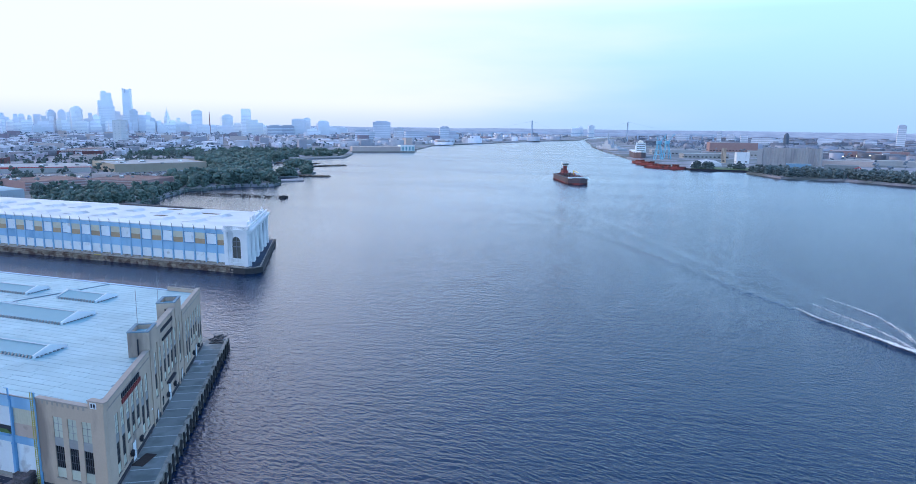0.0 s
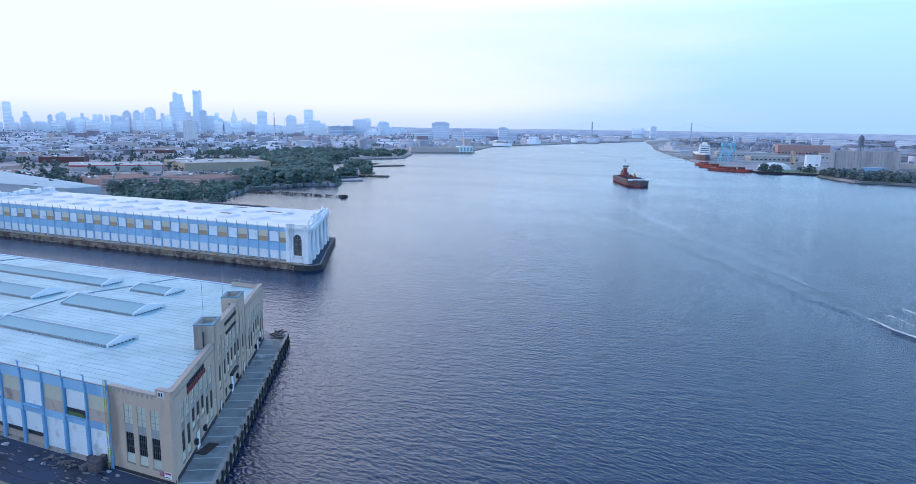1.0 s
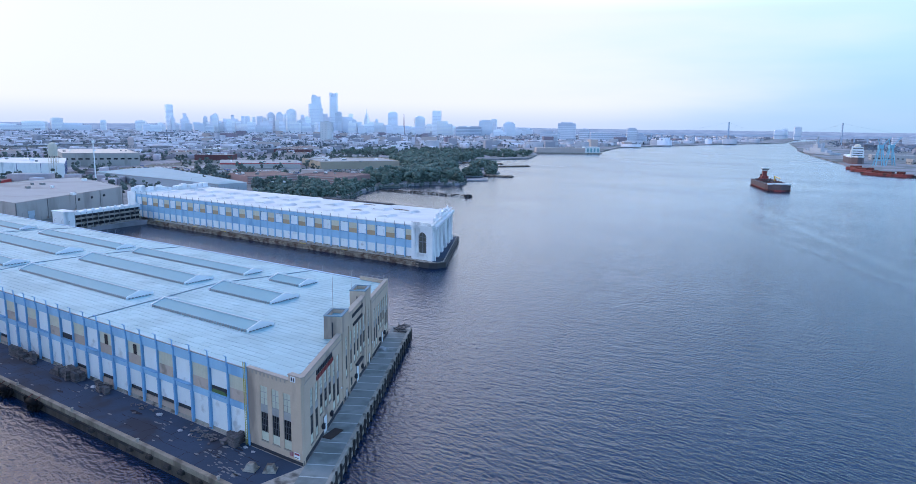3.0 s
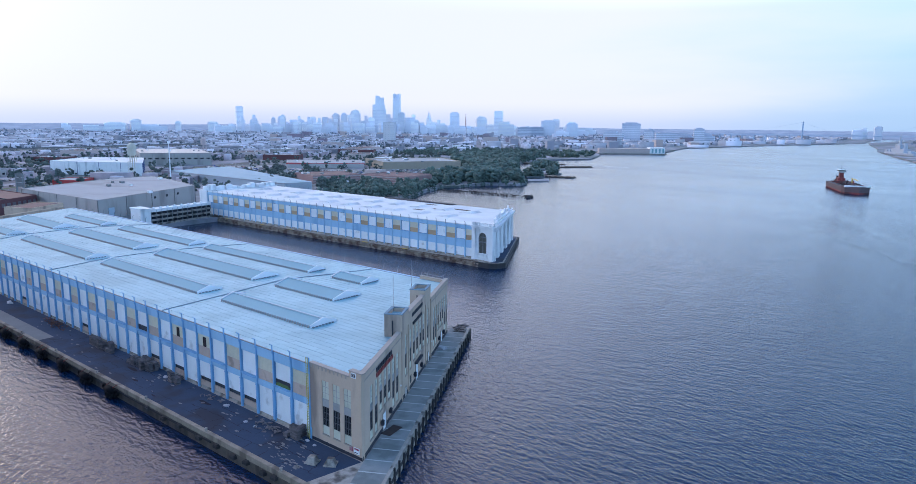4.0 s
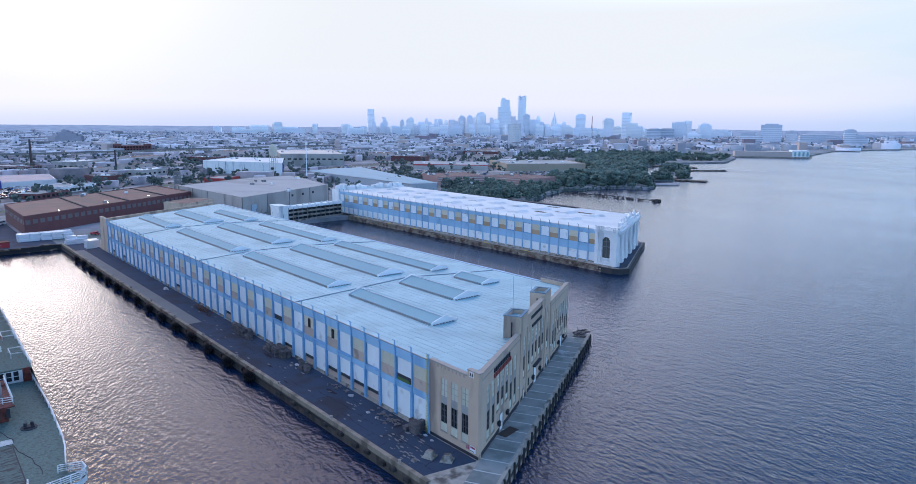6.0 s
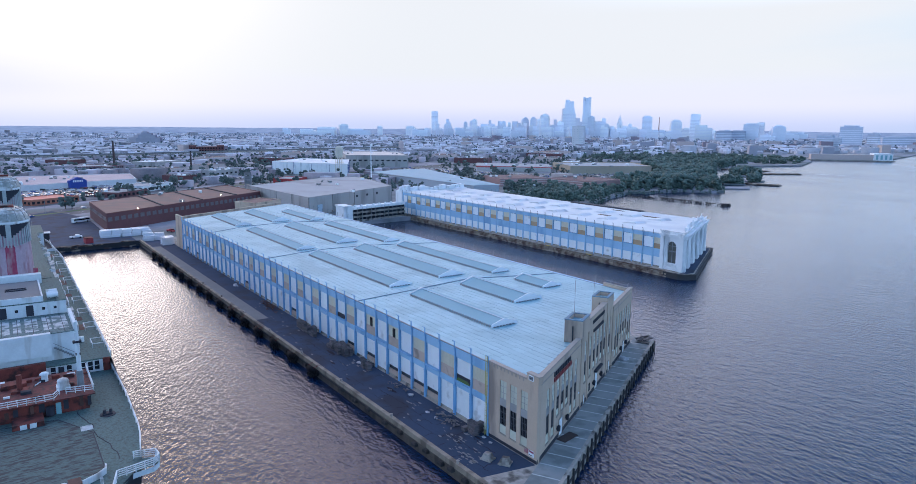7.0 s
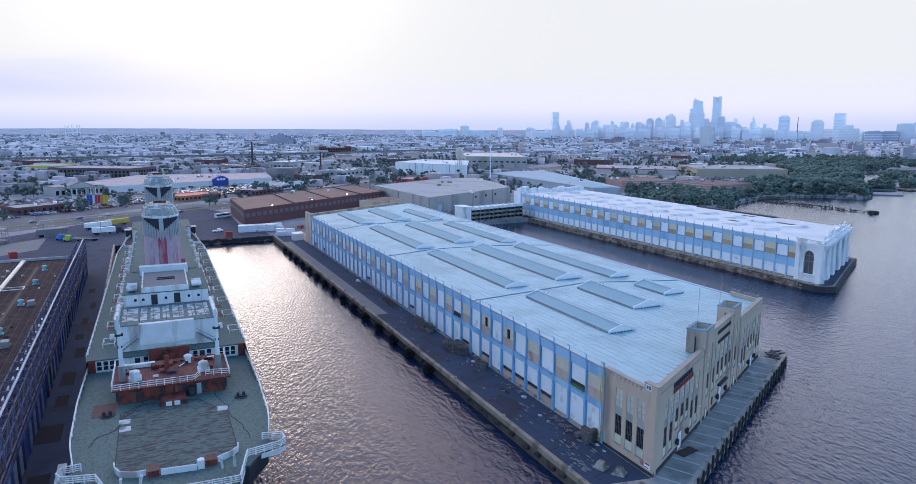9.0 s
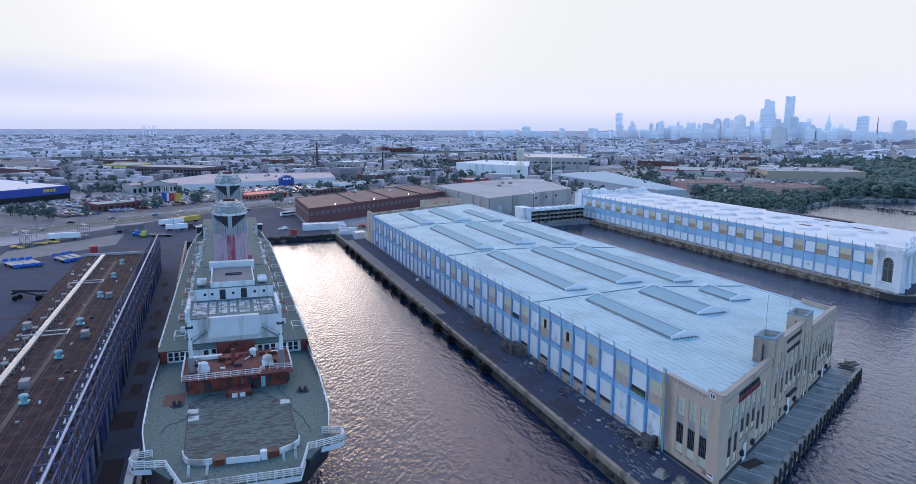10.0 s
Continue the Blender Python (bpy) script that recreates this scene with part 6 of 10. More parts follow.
part("wall", Mesh().box(-230, -131, 2.4, 40, -101.4, RZ - 0.4).moved(sl), WALL_82, shed82, "dark blue weathered wall")
part("roof", Mesh().box(-230.4, -131.5, RZ - 0.4, 40, -101.2, RZ).moved(sl), ROOF_82, shed82, "tarred dark brown roof")
for i in range(44):
    x = 34 - i * 6.0
    part("wall_pier", Mesh().box(x - 0.3, -101.4, 2.9, x + 0.3, -101.0, RZ - 0.4).moved(sl), WALL_82, shed82)
    if i % 5:
        part("loading_door", Mesh().box(x + 1.2, -101.4, 2.9, x + 3.0 + (i * 7 % 3) * 0.7, -101.25, 7.9).moved(sl), paint("grey_blue_door", (0.27, 0.30, 0.38), 0.7, 0.3, 2, 0.4) if i == 1 else bpy.data.materials["grey_blue_door"], shed82)
part("head_beam", Mesh().box(-230, -101.42, 8.4, 36, -101.1, 9.5).moved(sl), WALL_82, shed82)
seams = Mesh()
for k in range(15):
    y = -130 + k * 2.0
    seams.beam((-230, y, RZ + 0.03), (40, y, RZ + 0.03), 0.10, 0.05)
tagged(part("roof_seam", seams.moved(sl), paint("roof_lap", (0.075, 0.06, 0.062), 0.8, 0.3, 6, 0.5), shed82), kind="stuff")
part("worn_strip", Mesh().box(-215, -117.6, RZ, 20, -116.6, RZ + 0.02).moved(sl), paint("worn_brown_felt", (0.085, 0.062, 0.052), 0.85, 0.3, 5, 0.5), shed82)
for x, w in ((-178, 16), (-150, 22), (-122, 9)):
    part("brown_patch", Mesh().box(x - w / 2, -108.6, RZ, x + w / 2, -105.6, RZ + 0.025).moved(sl), bpy.data.materials["worn_brown_felt"], shed82)
pm = Mesh()
for y in (-123.9, -123.4, -122.9):
    pm.tube((-228, y, RZ + 0.7), (40, y, RZ + 0.7), 0.18, 8)
part("pipe_run", pm.moved(sl), GALV, shed82, "shiny galvanised pipes")
part("pipe_rack", Mesh().box(-228, -124.2, RZ + 0.4, 40, -122.6, RZ + 0.5).moved(sl), GREY_STEEL, shed82)
for x in (-171, -108):
    lp = Mesh()
    for p, q_ in (((x, -123.4), (x, -116.4)), ((x, -116.4), (x - 4, -116.4)), ((x - 4, -116.4), (x - 4, -123.4)), ((x - 1.6, -127), (x - 1.6, -123.4))):
        lp.tube((*p, RZ + 0.8), (*q_, RZ + 0.8), 0.18, 8)
    part("pipe_loop", lp.moved(sl), GALV, shed82)
for x, y in ((-62, -116), (-90, -115), (-119, -115), (-151, -114.4), (-181, -114), (-207, -114), (-36, -116), (-10, -116)):
    v = part("roof_vent", Mesh().box(x - 0.9, y - 0.9, RZ, x + 0.9, y + 0.9, RZ + 0.35).cyl(x, y, RZ + 0.35, RZ + 1.3, 0.65, 12).moved(sl), VENT_TEAL, shed82, "pale teal roof vent")
    part("vent_cap", Mesh().cyl(x, y, RZ + 1.3, RZ + 1.5, 0.95, 12).dome(x, y, RZ + 1.5, 0.95, 0.45, 12, 3).moved(sl), VENT_TEAL, v)
for x, y in ((-107, -112), (-150, -111.6), (-72, -118), (-120, -128), (-60, -127)):
    part("air_handler", Mesh().box(x - 1.5, y - 1.0, RZ, x + 1.5, y + 1.0, RZ + 0.4).box(x - 1.3, y - 0.9, RZ + 0.5, x + 1.3, y + 0.9, RZ + 1.5).moved(sl), paint("grey_cabinet", (0.26, 0.26, 0.28), 0.6, 0.15, 1, 0.2) if x == -107 else bpy.data.materials["grey_cabinet"], shed82)
for i in range(22):
    x = 0 - i * 6.2
    part("roof_curb", Mesh().box(x - 1.1, -106.9, RZ, x + 1.1, -106.1, RZ + 0.3).moved(sl), SHIP_WHITE, shed82)
    part("rack_leg", Mesh().box(x * 1.6 - 0.8, -126.6, RZ, x * 1.6 + 0.8, -125.2, RZ + 0.35).moved(sl), bpy.data.materials["grey_cabinet"], shed82)
rf = random.Random(91)
for i in range(70):
    x = 30 - i * 3.7
    part("pipe_hanger", Mesh().box(x - 0.08, -125.0, RZ, x + 0.08, -124.8, RZ + 1.3).box(x - 0.08, -122.1, RZ, x + 0.08, -121.9, RZ + 1.3).box(x - 0.08, -125.0, RZ + 0.25, x + 0.08, -121.9, RZ + 0.38).moved(sl), GREY_STEEL, shed82)
    part("stay_bracket", Mesh().box(x - 0.7, -105.7, RZ + 0.25, x + 0.7, -105.5, RZ + 0.45).box(x - 0.08, -107.0, RZ, x + 0.08, -104.6, RZ + 0.3).moved(sl), BLACK_OR_SHADE, shed82)
for i in range(44):
    x, y = rf.uniform(-215, 5), rf.choice((rf.uniform(-130.5, -125.5), rf.uniform(-121, -109)))
    sx, sy, sz = rf.uniform(0.15, 0.9), rf.uniform(0.12, 0.5), rf.uniform(0.1, 0.6)
    part("roof_fitting", Mesh().box(x - sx, y - sy, RZ, x + sx, y + sy, RZ + sz).moved(sl), (GREY_STEEL, SHIP_WHITE, BLACK_OR_SHADE)[i % 3], shed82)
part("upturned_skiff", Mesh().prism([(-75, -129.4), (-70.5, -129.6), (-69.4, -128.4), (-70.5, -127.2), (-75, -127.4)], RZ, RZ + 1.0, [(-74.6, -128.9), (-71, -129.0), (-70.4, -128.4), (-71, -127.8), (-74.6, -127.9)]).moved(sl), SHIP_WHITE, shed82, "white upturned skiff")
# rusty steel gantry on the wall head carrying a long pipe
gm = Mesh()
G1 = 17.4
for i in range(46):
    x = 36 - i * 5.85
    gm.box(x - 0.14, -101.5, RZ - 1.2, x + 0.14, -101.2, G1)
    gm.box(x - 0.14, -104.6, RZ, x + 0.14, -104.3, G1 - 0.3)
    gm.beam((x, -104.5, RZ + 0.3), (x, -101.4, G1 - 0.6), 0.12, 0.12)
    gm.beam((x, -101.35, RZ), (x - 5.85, -101.35, G1 - 1.2), 0.11, 0.11)
    gm.beam((x, -101.35, G1 - 1.2), (x - 5.85, -101.35, RZ), 0.11, 0.11)
    gm.box(x - 0.1, -104.6, G1 - 0.4, x + 0.1, -101.2, G1 - 0.2)
for z in (RZ + 0.2, 13.6, G1 - 0.9):
    gm.box(-230, -101.45, z - 0.1, 36, -101.25, z + 0.1)
for z in (13.6, G1 - 0.5):
    gm.box(-230, -104.55, z - 0.09, 36, -104.35, z + 0.09)
tagged(part("gantry", gm.moved(sl), RUSTY_FRAME, shed82, "rusty lattice gantry"), kind="stuff")
part("gantry_pipe", Mesh().tube((-231, -102.2, G1 + 0.1), (36, -102.2, G1 + 0.1), 0.21, 10).moved(sl), paint("dull_blue_grey_pipe", (0.33, 0.36, 0.46), 0.55, 0.25, 2, 0.3), shed82, "long blue-grey pipe")
wires = Mesh()
for k in range(7):
    y = -105.5 - k * 0.5
    wires.tube((-228, y, RZ + 1.2 + 0.1 * k), (38, y, RZ + 1.2 + 0.1 * k), 0.035, 4)
tagged(part("cable", wires.moved(sl), BLACK_OR_SHADE, shed82), kind="stuff")
part("end_parapet", Mesh().box(-230.6, -131.5, RZ, -229.6, -103, RZ + 1.0).moved(sl), paint("pale_parapet", (0.35, 0.37, 0.4), 0.7, 0.2, 2, 0.3), shed82)

# timber-faced wall and drift at the head of the slip
hq = thing("quay_wall", "dark timber-faced quay wall at the head of the slip", "quay", (-302.6, -54, 0), kind="structure")
part("facing", Mesh().box(-0.6, -40, -1, 0.5, 41, 2.7), TIMBER, hq)
rq = random.Random(44)
baulk = Mesh().box(-0.35, -1.8, -0.25, 0.35, 1.8, 0.25).data("baulk", TIMBER_PALE)
for k in range(46):
    pick(hq, "baulk", baulk, pose(rq.uniform(-0.3, 0.8), rq.uniform(-39, 40), rq.choice((0.4, 1.4, 2.3, 2.9)) + rq.uniform(-0.2, 0.2), rq.uniform(-4, 4), 0, rq.uniform(-8, 8)))

# ---- the city ----
def big_mesh(name, verts, faces, material, label, kind="stuff", category="", smooth=False):
    """One object from arrays: verts (n, 3), faces (m, k)."""
    me = bpy.data.meshes.new(name)
    k = faces.shape[1]
    me.vertices.add(len(verts))
    me.vertices.foreach_set("co", verts.astype(np.float32).ravel())
    me.loops.add(faces.size)
    me.loops.foreach_set("vertex_index", faces.astype(np.int32).ravel())
    me.polygons.add(len(faces))
    me.polygons.foreach_set("loop_start", np.arange(0, faces.size, k, dtype=np.int32))
    me.polygons.foreach_set("loop_total", np.full(len(faces), k, dtype=np.int32))
    me.update(calc_edges=True)
    me.validate()
    me.materials.append(material)
    if smooth:
        me.shade_smooth()
    return tagged(new(name, me), label, category, "", kind)


BOX_F = np.array([(0, 1, 5, 4), (1, 2, 6, 5), (2, 3, 7, 6), (3, 0, 4, 7), (4, 5, 6, 7)])


def many_boxes(c, size, z0, z1, turn):
    """Corner and face arrays of n upright boxes: centres (n, 2), sizes (n, 2), heights, turns in radians."""
    n = len(c)
    sx = np.array([-1, 1, 1, -1]) / 2
    sy = np.array([-1, -1, 1, 1]) / 2
    lx, ly = size[:, :1] * sx, size[:, 1:] * sy
    co, si = np.cos(turn)[:, None], np.sin(turn)[:, None]
    x, y = c[:, :1] + lx * co - ly * si, c[:, 1:] + lx * si + ly * co
    v = np.zeros((n, 8, 3))
    v[:, :4, 0], v[:, 4:, 0], v[:, :4, 1], v[:, 4:, 1] = x, x, y, y
    v[:, :4, 2], v[:, 4:, 2] = np.asarray(z0).reshape(-1, 1), np.asarray(z1).reshape(-1, 1)
    f = BOX_F[None] + 8 * np.arange(n)[:, None, None]
    return v.reshape(-1, 3), f.reshape(-1, 4)


def leaf_ball(sub=1):
    bm = bmesh.new()
    bmesh.ops.create_icosphere(bm, subdivisions=sub, radius=1.0)
    v = np.array([p.co for p in bm.verts])
    f = np.array([[p.index for p in q.verts] for q in bm.faces])
    bm.free()
    return v, f


def woods(name, spots, heights, material, label, seed, clumps=9, sub=1, z=2.4, fine=1.0):
    """A stand of trees: each crown is a heap of ragged clumps round a stem."""
    rng = np.random.default_rng(seed)
    bv, bf = leaf_ball(sub)
    n = len(spots) * clumps
    c = np.repeat(np.asarray(spots), clumps, 0)
    h = np.repeat(np.asarray(heights), clumps)
    a, rad = rng.uniform(0, 6.283, n), np.sqrt(rng.uniform(0, 1, n)) * 0.36
    lift = rng.uniform(0.16, 0.92, n)
    rad = rad * (1.25 - 0.75 * lift)
    r = h * rng.uniform(0.11, 0.23, n) * fine
    centre = np.stack([c[:, 0] + np.cos(a) * rad * h, c[:, 1] + np.sin(a) * rad * h, z + lift * h - 0.3 * r], 1)
    jig = 1 + rng.uniform(-0.28, 0.28, (n, len(bv), 1))
    v = centre[:, None] + bv[None] * jig * r[:, None, None] * np.array([1.0, 1.0, 0.8])
    f = bf[None] + len(bv) * np.arange(n)[:, None, None]
    return big_mesh(name, v.reshape(-1, 3), f.reshape(-1, 3), material, label)


def inside(p, poly):
    x, y = p[:, 0], p[:, 1]
    hit = np.zeros(len(p), bool)
    for (x0, y0), (x1, y1) in zip(poly, poly[1:] + poly[:1]):
        cross = ((y0 > y) != (y1 > y)) & (x < (x1 - x0) * (y - y0) / (y1 - y0 + 1e-9) + x0)
        hit ^= cross
    return hit


rng = np.random.default_rng(21)
eye2 = np.array([EYE.x, EYE.y])


def bearing(p):
    d = p - eye2
    return np.degrees(np.arctan2(-d[:, 0], d[:, 1])), np.hypot(d[:, 0], d[:, 1])


# terraces of row houses on a street grid that runs with the waterfront boulevard
GRID = radians(128)
gu, gv = np.array([math.cos(GRID), math.sin(GRID)]), np.array([-math.sin(GRID), math.cos(GRID)])
# far walls and roofs lightened and blued to paint in haze
ROW_WALL = paint("hazed_row_house_mix", (0.45, 0.44, 0.48), 0.85, 0.2, 14, 2.5, island=0.6)
ROW_ROOF = paint("haze_paled_flat_roofs", (0.58, 0.58, 0.635), 0.8, 0.15, 14, 2.5, island=0.5)
# the wooded waterfront
def scatter(poly, n, seed):
    g = np.random.default_rng(seed)
    a = np.array(poly)
    pts = g.uniform(a.min(0), a.max(0), (n * 4, 2))
    pts = pts[inside(pts, poly)]
    return pts[:n]


wood = [(-322, 236), (-316, 306), (-312, 334), (-321, 358), (-340, 392), (-352, 422), (-359, 445), (-349, 456), (-352, 473), (-345, 503), (-321, 514), (-320, 533), (-350, 575), (-386, 588), (-417, 665), (-487, 762), (-545, 854), (-577, 960), (-700, 900), (-600, 745), (-500, 678), (-428, 560), (-425, 475), (-386, 470), (-382, 418), (-440, 405), (-452, 352), (-392, 330), (-345, 236)]
g_ = np.random.default_rng(6)
sp = scatter(wood, 820, 5)
woods("waterfront_wood", sp, g_.uniform(0.55, 1.0, len(sp)) * np.interp(sp[:, 1], [300, 440, 500, 700], [9.5, 10.5, 15.5, 15]), LEAF, "dense dark green wood along the shore", 7, clumps=30, fine=0.95)
sp = np.concatenate([scatter([(-374, 622), (-360, 642), (-383, 668), (-397, 650)], 16, 8), scatter([(-384, 679), (-366, 675), (-378, 707), (-400, 702)], 14, 9), scatter([(-450, 748), (-426, 781), (-470, 851), (-492, 828)], 60, 10), scatter([(-900, 900), (-620, 1000), (-560, 1120), (-640, 1300), (-1000, 1200)], 560, 12)])
woods("waterfront_scrub", sp, g_.uniform(7, 13, len(sp)), LEAF, "low scrub on the old pier stumps", 13, clumps=18, fine=1.05, z=0.4)
shore = [(-314, 245), (-311, 306), (-307, 334), (-317, 358), (-336, 392), (-348, 422), (-355, 443), (-345, 455), (-348, 473), (-341, 503), (-318, 513), (-316, 535), (-348, 578), (-384, 590), (-414, 667), (-484, 766), (-542, 856), (-574, 962)]
sp = np.concatenate([np.linspace(p, q, max(2, int(math.dist(p, q) / 2.4)), endpoint=False) for p, q in zip(shore, shore[1:])])
sp = sp + g_.uniform(-2.5, 2.5, sp.shape) + np.array([-2.6, 0])
woods("shore_bushes", sp, g_.uniform(3, 6, len(sp)), LEAF, "bushes hanging over the water's edge", 14, clumps=14, fine=0.75, z=-0.9)
WEST = [  # heading, breadth, height, form
    (65.68, 101, 56, 1),
    (64.33, 50, 74, 1),
    (61.34, 28, 65, 1),
    (58.83, 49, 65, 1),
    (56.80, 38, 156, 2),
    (56.56, 21, 94, 0),
    (55.72, 41, 80, 1),
    (53.89, 40, 60, 0),
    (53.17, 47, 67, 0),
    (52.54, 63, 81, 0),
    (57.37, 41, 55, 0),
    (63.11, 143, 46, 0),
    (68.90, 44, 48, 0),
    (67.09, 109, 41, 0),
]
CENTRE = [  # heading, breadth, height, form
    (51.95, 51, 82, 0),
    (51.52, 34, 61, 0),
    (51.06, 29, 101, 1),
    (50.58, 18, 93, 1),
    (49.99, 53, 99, 0),
    (49.25, 43, 125, 3),
    (48.56, 38, 126, 3),
    (48.15, 28, 96, 0),
    (47.64, 56, 146, 4),
    (47.91, 50, 77, 0),
    (49.43, 51, 38, 0),
    (46.80, 80, 69, 0),
    (45.70, 78, 225, 5),
    (44.94, 65, 122, 0),
    (44.23, 50, 245, 6),
    (43.85, 39, 133, 1),
    (43.01, 85, 102, 0),
    (42.88, 24, 122, 2),
    (42.14, 62, 73, 0),
    (40.61, 132, 68, 0),
    (39.43, 57, 136, 1),
    (38.35, 114, 53, 0),
    (37.22, 62, 116, 3),
]
SOCIETY = [  # heading, breadth, height, form
    (36.37, 36, 65, 1),
    (35.75, 42, 134, 2),
    (35.09, 79, 80, 0),
    (34.14, 14, 49, 0),
    (33.59, 66, 55, 7),
    (32.54, 66, 56, 7),
    (31.65, 67, 89, 1),
    (30.99, 32, 95, 2),
    (29.74, 56, 82, 3),
    (30.46, 62, 37, 0),
]
QUAY = [  # heading, breadth, height, form
    (24.93, 70, 78, 1),
    (23.50, 32, 56, 4),
    (21.92, 117, 41, 1),
    (19.73, 35, 60, 1),
    (18.94, 39, 38, 0),
    (26.31, 68, 45, 0),
    (20.38, 32, 32, 0),
]
FAR_BANK = [  # heading, breadth, height, form
    (0.39, 53, 40, 1),
    (1.32, 21, 39, 0),
    (-2.34, 16, 51, 2),
    (-3.24, 33, 40, 0),
    (-4.15, 26, 41, 0),
    (-5.85, 106, 28, 0),
    (0.32, 23, 42, 0),
    (-9.98, 79, 28, 0),
    (-12.57, 38, 26, 0),
    (-14.39, 25, 83, 2),
    (2.01, 9, 34, 0),
]
RIVER_BEND = [(8.85, 52, 58, 1), (8.43, 30, 66, 1), (7.58, 36, 76, 1)]

# distance haze is put into these pale bluish tower colours
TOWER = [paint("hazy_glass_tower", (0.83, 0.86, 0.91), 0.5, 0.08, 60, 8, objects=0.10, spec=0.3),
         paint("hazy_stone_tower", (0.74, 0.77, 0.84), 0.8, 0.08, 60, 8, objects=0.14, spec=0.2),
         paint("haze_pale_tower", (0.84, 0.86, 0.88), 0.8, 0.08, 60, 8, objects=0.10, spec=0.2)]
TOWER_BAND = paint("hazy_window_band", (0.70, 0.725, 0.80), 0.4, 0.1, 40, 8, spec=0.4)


# haze painted in here too, greyer on the nearer blocks and slabs
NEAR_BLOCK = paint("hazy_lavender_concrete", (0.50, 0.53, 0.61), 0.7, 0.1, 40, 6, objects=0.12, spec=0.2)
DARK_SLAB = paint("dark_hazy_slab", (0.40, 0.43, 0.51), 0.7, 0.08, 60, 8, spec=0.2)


def office_tower(head, breadth, height, form, dist, r, label, group):
    d = heading(head, 0)
    at = EYE + d * dist
    t = thing("office_tower" if height > 70 else "city_block", label, "skyscraper" if height > 70 else "building", (at.x, at.y, 2.4), head + r.uniform(-12, 12), group)
    w, dp, h = breadth, breadth * r.uniform(0.7, 1.1), height - 2.4
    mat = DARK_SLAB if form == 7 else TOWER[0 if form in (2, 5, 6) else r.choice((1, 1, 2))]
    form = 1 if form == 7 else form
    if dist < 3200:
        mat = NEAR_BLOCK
    m = Mesh()
    if form == 0:
        m.box(-w / 2, -dp / 2, 0, w / 2, dp / 2, h * 0.82).box(-w / 2, -dp / 3, 0, w * 0.2, dp / 3, h)
    elif form == 1:
        m.box(-w / 2, -dp / 2, 0, w / 2, dp / 2, h * 0.95).box(-w / 3, -dp / 3, 0, w / 3, dp / 3, h)
    elif form == 2:
        m.box(-w / 2, -dp / 2, 0, w / 2, dp / 2, h * 0.97).box(-w / 2 + 2, -dp / 2 + 2, 0, w / 2 - 2, dp / 2 - 2, h)
    elif form == 3:
        m.box(-w / 2, -dp / 2, 0, w / 2, dp / 2, h * 0.88).box(-w * 0.38, -dp * 0.38, 0, w * 0.38, dp * 0.38, h * 0.95).prism([(-w * .3, -dp * .3), (w * .3, -dp * .3), (w * .3, dp * .3), (-w * .3, dp * .3)], h * 0.95, h, [(-w * .12, -dp * .12), (w * .12, -dp * .12), (w * .12, dp * .12), (-w * .12, dp * .12)])
    elif form == 4:
        m.box(-w / 2, -dp / 2, 0, w / 2, dp / 2, h * 0.86).box(-w * 0.42, -dp * 0.42, 0, w * 0.42, dp * 0.42, h * 0.93)
        m.dome(0, 0, h * 0.93, w * 0.32, h * 0.07, 12, 3)
    elif form == 5:
        m.box(-w / 2, -dp / 2, 0, w / 2, dp / 2, h * 0.66).box(-w / 2, -dp * 0.42, 0, w * 0.42, dp * 0.42, h * 0.78)
        m.prism([(-w * .32, -dp * .36), (w * .38, -dp * .36), (w * .38, dp * .36), (-w * .32, dp * .36)], h * 0.78, h * 0.97, [(-w * .28, -dp * .3), (w * .36, -dp * .3), (w * .36, dp * .3), (-w * .28, dp * .3)])
        m.box(-w * 0.26, -dp * 0.2, h * 0.97, w * 0.05, dp * 0.2, h * 1.01).tube((-w * 0.16, 0, h), (-w * 0.16, 0, h * 1.07), 1.6, 6, 0.5)
    else:
        a, b, c = w * 0.5, w * 0.41, dp * 0.5
        m.prism([(-a, -c), (a, -c), (a, c), (-a, c)], 0, h * 0.80, [(-b, -c), (b, -c), (b, c), (-b, c)])
        m.box(-b, -c, h * 0.80, -b + 9, c, h).box(b - 9, -c, h * 0.80, b, c, h).box(-b + 9, c - 12, h * 0.80, b - 9, c, h * 0.985).box(-b + 9, -c + 6, h * 0.80, b - 9, c - 12, h * 0.90)
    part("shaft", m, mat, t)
    bands = Mesh()
    step = max(7.0, h / 26)
    z = 8
    while z < h * (0.62 if form == 5 else 0.40 if form == 6 else 0.80):
        bands.box(-w / 2 - 0.4, -dp / 2 - 0.4, z, w / 2 + 0.4, dp / 2 + 0.4, z + step * 0.42)
        z += step
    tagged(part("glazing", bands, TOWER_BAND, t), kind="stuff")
    return t


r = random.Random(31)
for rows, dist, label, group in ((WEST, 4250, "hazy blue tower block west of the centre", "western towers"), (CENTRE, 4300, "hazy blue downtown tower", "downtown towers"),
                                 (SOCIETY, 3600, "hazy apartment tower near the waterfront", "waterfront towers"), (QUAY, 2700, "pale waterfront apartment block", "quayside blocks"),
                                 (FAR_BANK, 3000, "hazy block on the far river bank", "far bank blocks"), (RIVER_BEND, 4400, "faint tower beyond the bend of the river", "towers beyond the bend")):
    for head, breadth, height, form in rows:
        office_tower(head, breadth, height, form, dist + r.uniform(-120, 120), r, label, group)
